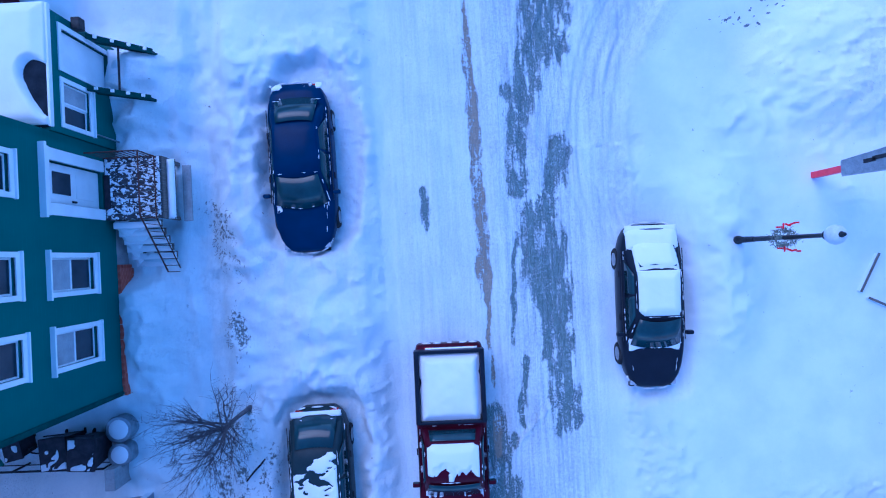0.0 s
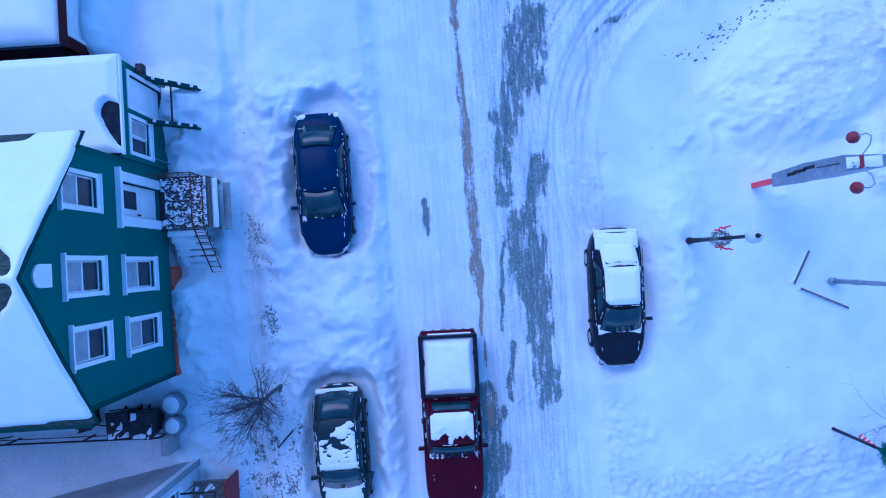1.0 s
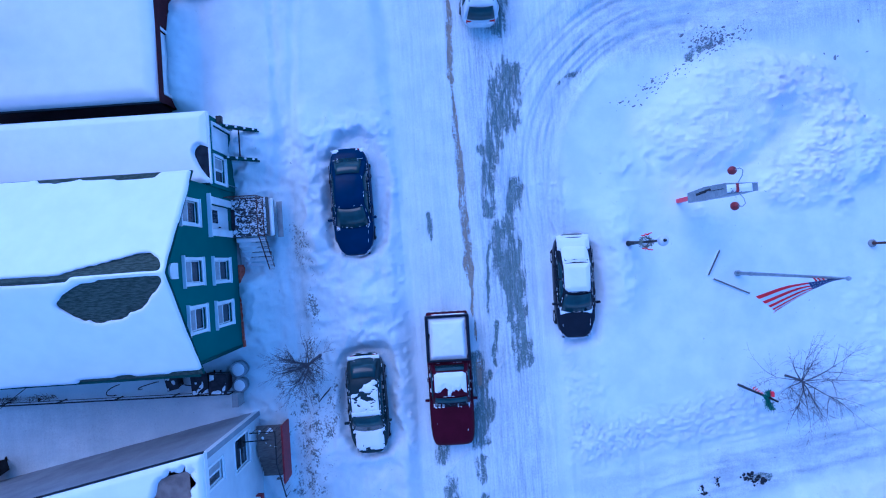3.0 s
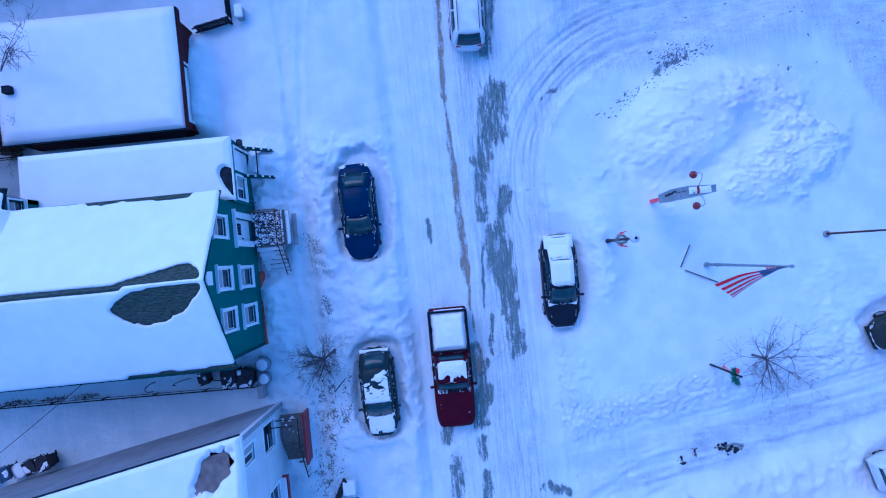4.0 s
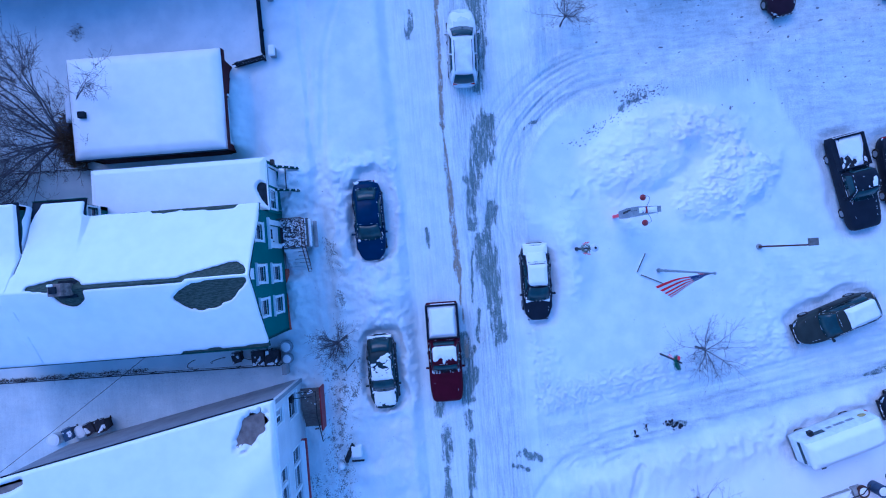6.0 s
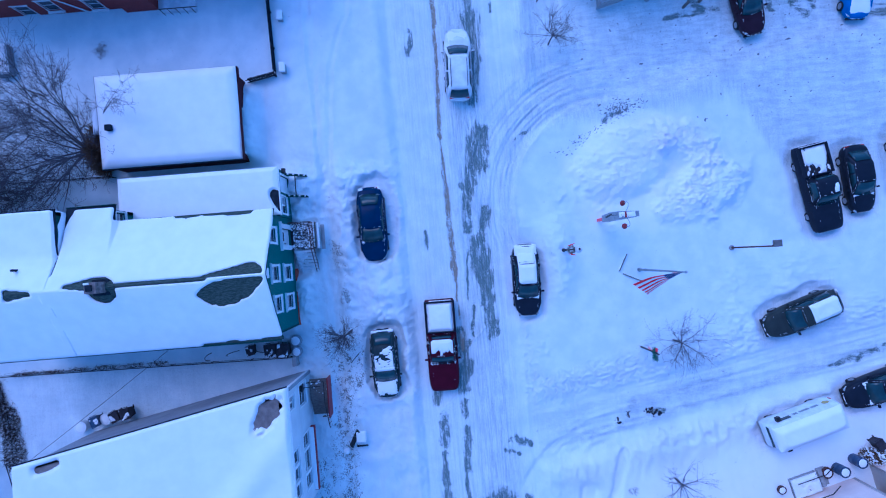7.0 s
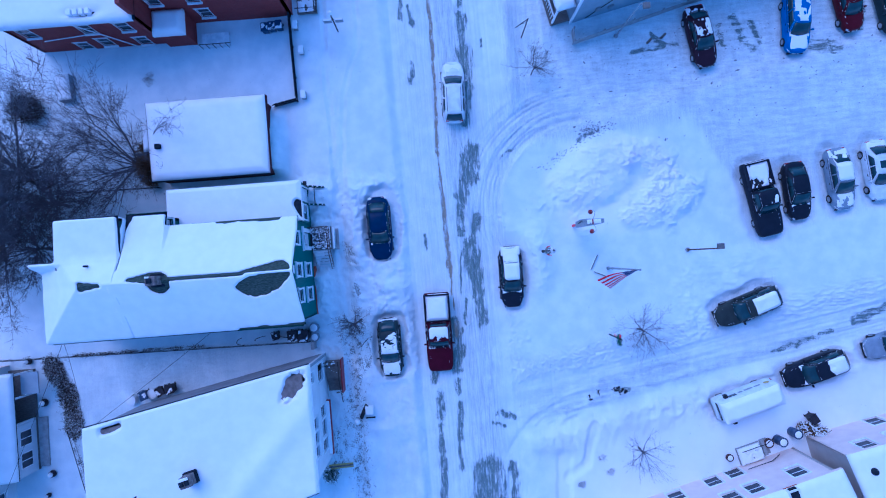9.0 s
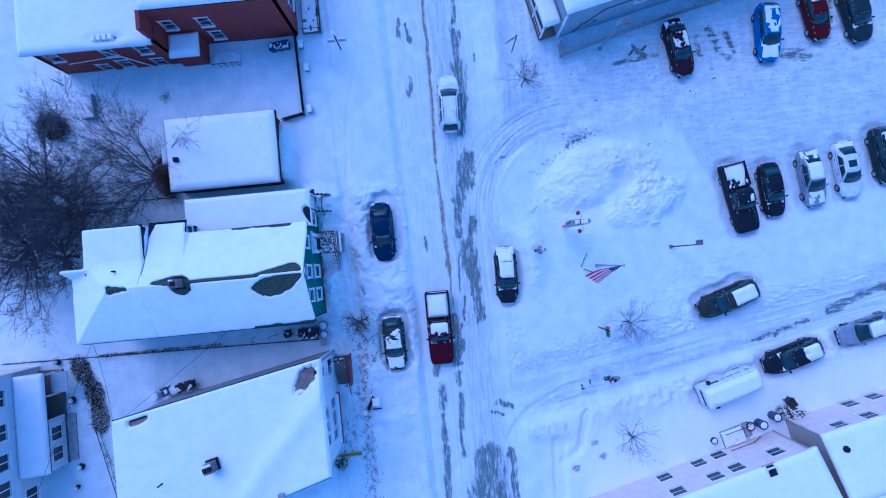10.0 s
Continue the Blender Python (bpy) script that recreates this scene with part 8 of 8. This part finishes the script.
part("brace", tube([(0.0, 0.0, 2.9), (-0.6, -0.35, 3.42)], 0.02, 5), iron_mat, pole)


# ---- bins, clutter and fences ----
def wheelie_bin(x, y, turn, material, label, s=1.0, snow=True):
    z = max(ground_z(x, y) - 0.15, 0.1)
    b = thing("wheelie_bin", label, "rubbish bin", pose(x, y, z, 0, 0, turn), "rubbish bins")
    part("body", loft([[(a * w * s, c * d * s, z * s) for a, c in ((-1, -1), (1, -1), (1, 1), (-1, 1))] for w, d, z in ((0.22, 0.26, 0.05), (0.30, 0.36, 0.98))]), material, b)
    part("lid", box(-0.33 * s, 0.33 * s, -0.40 * s, 0.38 * s, 0.98 * s, 1.06 * s, 0.025), material, b)
    part("handle", tube([(-0.25 * s, 0.42 * s, 0.95 * s), (0.25 * s, 0.42 * s, 0.95 * s)], 0.02, 6), material, b)
    for sx in (1, -1):
        part("wheel", lathe([(0.11, -0.03), (0.11, 0.03)], 12, pose(sx * 0.24 * s, 0.27 * s, 0.11, 0, 90, 0)), tyre_mat, b)
    if snow:
        snow_pad("snow_patch", (-0.3 * s, -0.37 * s, 1.065 * s), (0.6 * s, 0, 0), (0, 0.72 * s, 0), b, 0.05, 0.05, ragged(int(x * 7) % 50, 0.40, 3.0), 2, 0.3, 0.08)


def barrel(x, y, material, label, r=0.30, h=0.85):
    z = max(ground_z(x, y) - 0.12, 0.1)
    b = thing("rubbish_barrel", label, "rubbish bin", pose(x, y, z), "rubbish barrels")
    part("drum", lathe([(r * 0.9, 0), (r, 0.05), (r, h * 0.45), (r * 1.04, h * 0.5), (r, h * 0.55), (r * 1.02, h - 0.03), (r * 1.06, h), (r * 0.95, h)], 20), material, b, smooth=True)
    part("snow_fill", lathe([(r * 0.84, h - 0.02), (r * 0.74, h + 0.012), (r * 0.4, h + 0.025), (0.02, h + 0.03)], 20), snow_mat, b, smooth=True)


wheelie_bin(-11.5, -4.52, 4, bin_mat, "black wheelie bin with scraps of snow on its lid", 1.15)
wheelie_bin(-10.68, -4.55, -3, bin_mat, "black wheelie bin with scraps of snow on its lid", 1.15)
barrel(-9.98, -4.08, steel_mat, "galvanised rubbish barrel full of snow", 0.36, 0.55)
barrel(-9.95, -4.78, steel_mat, "galvanised rubbish barrel full of snow", 0.32, 0.5)
wheelie_bin(-12.9, -4.45, 12, bin_mat, "black wheelie bin half buried in the alley", 0.8)
for x, y, turn, mt, s in ((-23.1, -8.15, 20, bin_blue_mat, 0.9), (-21.85, -7.95, 25, bin_mat, 0.9), (-21.1, -7.8, 15, bin_mat, 0.95)):
    wheelie_bin(x, y, turn, mt, "dark wheelie bin in the side yard", s)
barrel(-24.2, -8.5, trim_mat, "pale barrel capped with snow in the side yard", 0.38, 0.6)
barrel(-22.5, -8.1, trim_mat, "pale barrel capped with snow in the side yard", 0.36, 0.7)
for x, y in ((24.45, -15.25), (25.6, -14.75)):
    barrel(x, y, bin_blue_mat, "blue rubbish barrel by the house wall", 0.34, 1.0)
barrel(23.7, -15.45, rust_mat, "wreath-ringed pot by the entrance", 0.34, 0.4)
barrel(20.7, -16.35, rust_mat, "small pot by the entrance", 0.26, 0.35)
wheelie_bin(27.0, -13.75, 30, bin_mat, "black wheelie bin beside the evergreen", 0.9, False)
for k, (x, y) in enumerate(((-11.5, 19.05), (-10.95, 19.1), (-12.05, 19.0))):
    wheelie_bin(x, y, 0, bin_blue_mat, "dark bin against the brick wall", 0.85)

stoop = thing("house_stoop", "snow-dusted entrance stoop with railings", "steps", m1 @ pose(3.3, -1.0, 0))
part("slab", box(-0.9, 0.9, -0.35, 0.95, 0.2, 0.70, 0.03), concrete_mat, stoop)
for k in range(3):
    part("step", box(-1.0 - 0.28 * (k + 1), -1.0 - 0.28 * k, -0.4, 0.8, 0.2, 0.62 - 0.15 * k, 0.02), concrete_mat, stoop)
for y in (-0.45, 0.85):
    part("rail", tube([(-1.9, y, 1.0), (-1.0, y, 1.55), (0.9, y, 1.55)], 0.03, 6), iron_mat, stoop)
snow_pad("stoop_snow", (-0.9, -0.35, 0.70), (1.8, 0, 0), (0, 1.28, 0), stoop, 0.14, 0.06, lambda a, b: step(-0.35, 0.0, fbm(a * 2.0, b * 2.0, 6) + 0.4 * fbm(a * 6, b * 6, 7) + 0.15), 3, 0.4, 0.15)

bench = thing("garden_box", "snow-covered box lying in the back yard", "storage box", pose(-27.65, 15.6, 0.32, 0, 0, 4))
part("body", box(-0.52, 0.52, -0.98, 0.98, 0.0, 0.62, 0.03), rough_grey_mat, bench)
snow_pad("snow_cap", (-0.50, -0.97, 0.62), (1.0, 0, 0), (0, 1.94, 0), bench, 0.12, 0.1, None, 3)
for x, y, turn in ((-30.2, 18.0, -32), (-25.8, 13.4, -25)):
    pl = thing("loose_plank", "thin dark plank lying on the snow", "plank", pose(x, y, ground_z(x, y) + 0.03, 0, 0, turn), "loose planks")
    part("plank", box(-0.6, 0.6, -0.05, 0.05, 0, 0.05, 0.008), wood_mat, pl)

af = thing("sandwich_board", "fallen sandwich board with a dark leg and pale box", "sign board", pose(-6.8, -10.6, ground_z(-6.8, -10.6)))
part("board", box(-0.05, 0.05, -0.55, 0.55, 0.05, 0.45, 0.01, pose(0, 0, 0, 0, 35, -28)), iron_mat, af)
part("pale_box", box(0.25, 0.85, -0.30, 0.35, 0.0, 0.4, 0.06), snow_mat, af)
part("leg", box(0.22, 0.95, -0.62, -0.52, 0.1, 0.2, 0.01), iron_mat, af)
part("snow_lump", lathe([(0.22, 0), (0.2, 0.2), (0.05, 0.34)], 12, pose(-0.45, -0.85, 0)), snow_mat, af, smooth=True)
yl = thing("yellow_timber", "snow-dusted yellow timbers by the white house", "timber", pose(-8.65, -14.6, ground_z(-8.65, -14.6) + 0.15, 0, 0, 2))
for k in range(3):
    part("timber", box(-0.95, 0.9, -0.16 + 0.12 * k, -0.07 + 0.12 * k, 0, 0.09, 0.01), yellow_mat if k != 1 else wood_mat, yl)
sp = thing("sign_post", "dark post with two small snow-topped signs by the footway", "sign post", pose(-6.55, 18.45, ground_z(-6.55, 18.45) - 0.05))
part("post", tube([(0, 0, 0), (0, 0, 3.2)], 0.055, 8), iron_mat, sp)
part("cap", lathe([(0.05, 3.18), (0.16, 3.25), (0.17, 3.36), (0.10, 3.46), (0.01, 3.5)], 12), snow_mat, sp, "round cap of snow", smooth=True)
for sx in (-1, 1):
    sign = part("sign_board", box(min(sx * 0.12, sx * 0.72), max(sx * 0.12, sx * 0.72), -0.03, 0.03, 1.7, 2.2, 0.01), sign_grey_mat, sp)
    part("sign_snow", box(min(sx * 0.12, sx * 0.72), max(sx * 0.12, sx * 0.72), -0.06, 0.07, 2.2, 2.30, 0.03), snow_mat, sign)
    part("bracket", tube([(0, 0, 2.24), (sx * 0.75, 0, 2.24)], 0.02, 6), iron_mat, sp)
for x, y, r, turn in ((-14.2, -4.62, 0.42, 20), (-12.35, -4.66, 0.38, -15), (-15.7, -4.72, 0.25, 70)):
    hp = thing("wire_hoop", "bent dark wire hoop standing in the snow", "hoop", pose(x, y, ground_z(x, y) - 0.05, 0, 0, turn), "wire hoops")
    part("wire", tube([(r * math.cos(a), 0.10 * math.sin(a), 0.75 * math.sin(a)) for a in [math.pi * k / 12 for k in range(13)]], 0.022, 6), iron_mat, hp, smooth=True)
for k, (x, y) in enumerate(((17.3, 15.9), (18.4, 16.2))):
    bl = thing("wooden_bollard", "short dark parking bollard", "bollard", pose(x, y, 0), "bollards")
    part("post", lathe([(0.10, 0.0), (0.10, 0.8), (0.07, 0.85)], 10), wood_mat, bl)
for x, y, s in ((10.55, -11.3, 0.22), (11.3, -10.7, 0.2), (13.1, -10.75, 0.32), (12.75, -10.8, 0.2)):
    rk = thing("dirt_clod", "dark clod of road dirt on the snow", "clod", pose(x, y, ground_z(x, y) - 0.02, 0, 0, x * 40), "dirt clods")
    bm, rnd = bmesh.new(), random.Random(int(x * 100))
    for _ in range(26):
        cx, cy, rr = rnd.gauss(0, s * 0.9), rnd.gauss(0, s * 0.32), s * rnd.uniform(0.08, 0.38)
        for v in bmesh.ops.create_icosphere(bm, subdivisions=1, radius=rr)["verts"]:
            v.co = Vector((cx + v.co.x * rnd.uniform(0.7, 1.4), cy + v.co.y * rnd.uniform(0.6, 1.2), abs(v.co.z) * 0.35))
    part("clod", bm, iron_mat, rk)["kind"] = "stuff"


stick = thing("stick", "dark stick lying on the trodden snow", "stick", pose(-6.25, -5.5, ground_z(-6.25, -5.5) + 0.03, 0, 0, 48))
part("shaft", tube([(-0.44, 0, 0.02), (-0.1, 0.01, 0.03), (0.2, -0.01, 0.04), (0.44, 0.0, 0.09)], [0.02, 0.028, 0.03, 0.026], 7), dark_bark_mat, stick, smooth=True)
for x, y, n in ((9.35, -17.5, 40), (11.6, -16.7, 40), (11.05, -15.6, 26)):
    twig_heap("weed_tuft", "dry weeds poking through the verge's snow", (x, y), (0.32, 0.28, 0.2), n, int(x * 7), twig_mat, 0.28, 0.012)


def dirt_specks():
    rnd = random.Random(17)
    bm = bmesh.new()
    k_lot = 0
    for _ in range(720):
        q = rnd.random()
        if q < 0.45:
            x, y = rnd.uniform(9, 38), rnd.uniform(9, 17)
            if y < 0.22 * (x - 6) + 8.2:
                continue
        elif q < 0.75:
            k = rnd.random()
            x, y = 8.0 + 6.2 * k + rnd.gauss(0, 0.3), 6.6 + 3.4 * k + rnd.gauss(0, 0.16)
        else:
            x, y = rnd.gauss(12.3, 0.8), rnd.gauss(9.5, 0.3)
        if k_lot < 170:
            k_lot += 1
            x, y = rnd.uniform(15, 38), rnd.uniform(7.5, 17)
            if y < 0.10 * (x - 6) + 6.6:
                continue
        s = rnd.uniform(0.012, 0.045) * (1.15 if k_lot < 170 else 1) * (1.9 if rnd.random() < 0.07 else 1)
        r = bmesh.ops.create_icosphere(bm, subdivisions=1, radius=s)
        z = ground_z(x, y)
        c, t = rnd.gauss(0.45, 0.5), rnd.uniform(1.2, 2.6)
        for v in r["verts"]:
            vx, vy = v.co.x * t * rnd.uniform(0.7, 1.3), v.co.y * rnd.uniform(0.6, 1.2)
            v.co = Vector((x + vx * math.cos(c) - vy * math.sin(c), y + vx * math.sin(c) + vy * math.cos(c), z + v.co.z * 0.3))
    tagged(part("dirt_specks", bm, make_mat("slushy_grit", (0.10, 0.115, 0.13), (0.26, 0.28, 0.31), 0.8, 9.0, 60.0, 0.3)), "dark crumbs of road dirt scattered over the snow", "dirt", kind="stuff")


dirt_specks()


def chain_fence(name, label, pts, h=1.1, mesh=True):
    f = thing(name, label, "fence")
    for (x0, y0), (x1, y1) in zip(pts, pts[1:]):
        m, length = facing((x0, y0), (x1, y1))
        n = max(1, int(length / 2.4))
        for k in range(n + 1):
            part("post", tube([(length * k / n, 0, 0.1), (length * k / n, 0, h)], 0.03, 6), iron_mat, f).matrix_basis = m
        for z, r in ((h - 0.02, 0.03), (0.55, 0.015)):
            part("rail", tube([(0, 0, z), (length, 0, z)], r, 6), iron_mat, f).matrix_basis = m
        bm = bmesh.new()
        step_x, k = 0.22, 0
        while k * step_x < length:
            x = k * step_x
            add_tube(bm, [(x, 0, 0.25), (min(x + 0.42, length), 0, h - 0.05)], 0.006, 3, cap=False)
            add_tube(bm, [(min(x + 0.42, length), 0.004, 0.25), (x, 0.004, h - 0.05)], 0.006, 3, cap=False)
            k += 1
        if mesh:
            part("mesh_wire", bm, iron_mat, f).matrix_basis = m
        else:
            bm.free()


chain_fence("alley_fence", "dark wire fence along the alley", [(-36.0, -4.75), (-10.35, -5.1)], mesh=False)
chain_fence("back_yard_fence", "dark wire fence between the back yards", [(-36.0, 7.6), (-21.0, 7.45)], 1.0)
chain_fence("side_yard_fence", "dark wire fence behind the white house", [(-29.0, -10.4), (-27.2, -18.0)], 1.0)
gate = thing("alley_gate_post", "grey concrete gate pier at the alley", "pier", pose(-10.05, -5.35, 0))
part("pier", box(-0.14, 0.14, -0.30, 0.30, 0.1, 1.3, 0.02), concrete_mat, gate)

# ---- overhead wires ----
for a, b, sag in (((-15.4, -3.2, 6.0), (-23.8, -9.1, 7.1), 0.25), ((-25.7, -3.1, 5.7), (-23.8, -9.1, 7.05), 0.3), ((-25.7, -3.0, 5.5), (-33.4, -20.5, 6.5), 0.3)):
    a, b = Vector(a), Vector(b)
    w = thing("overhead_wire", "thin black overhead wire", "wire", group="overhead wires")
    part("wire", tube([a.lerp(b, k / 12) - Vector((0, 0, sag * 4 * (k / 12) * (1 - k / 12))) for k in range(13)], 0.013, 5), tar_mat, w)

footing_bricks(the_green_house)
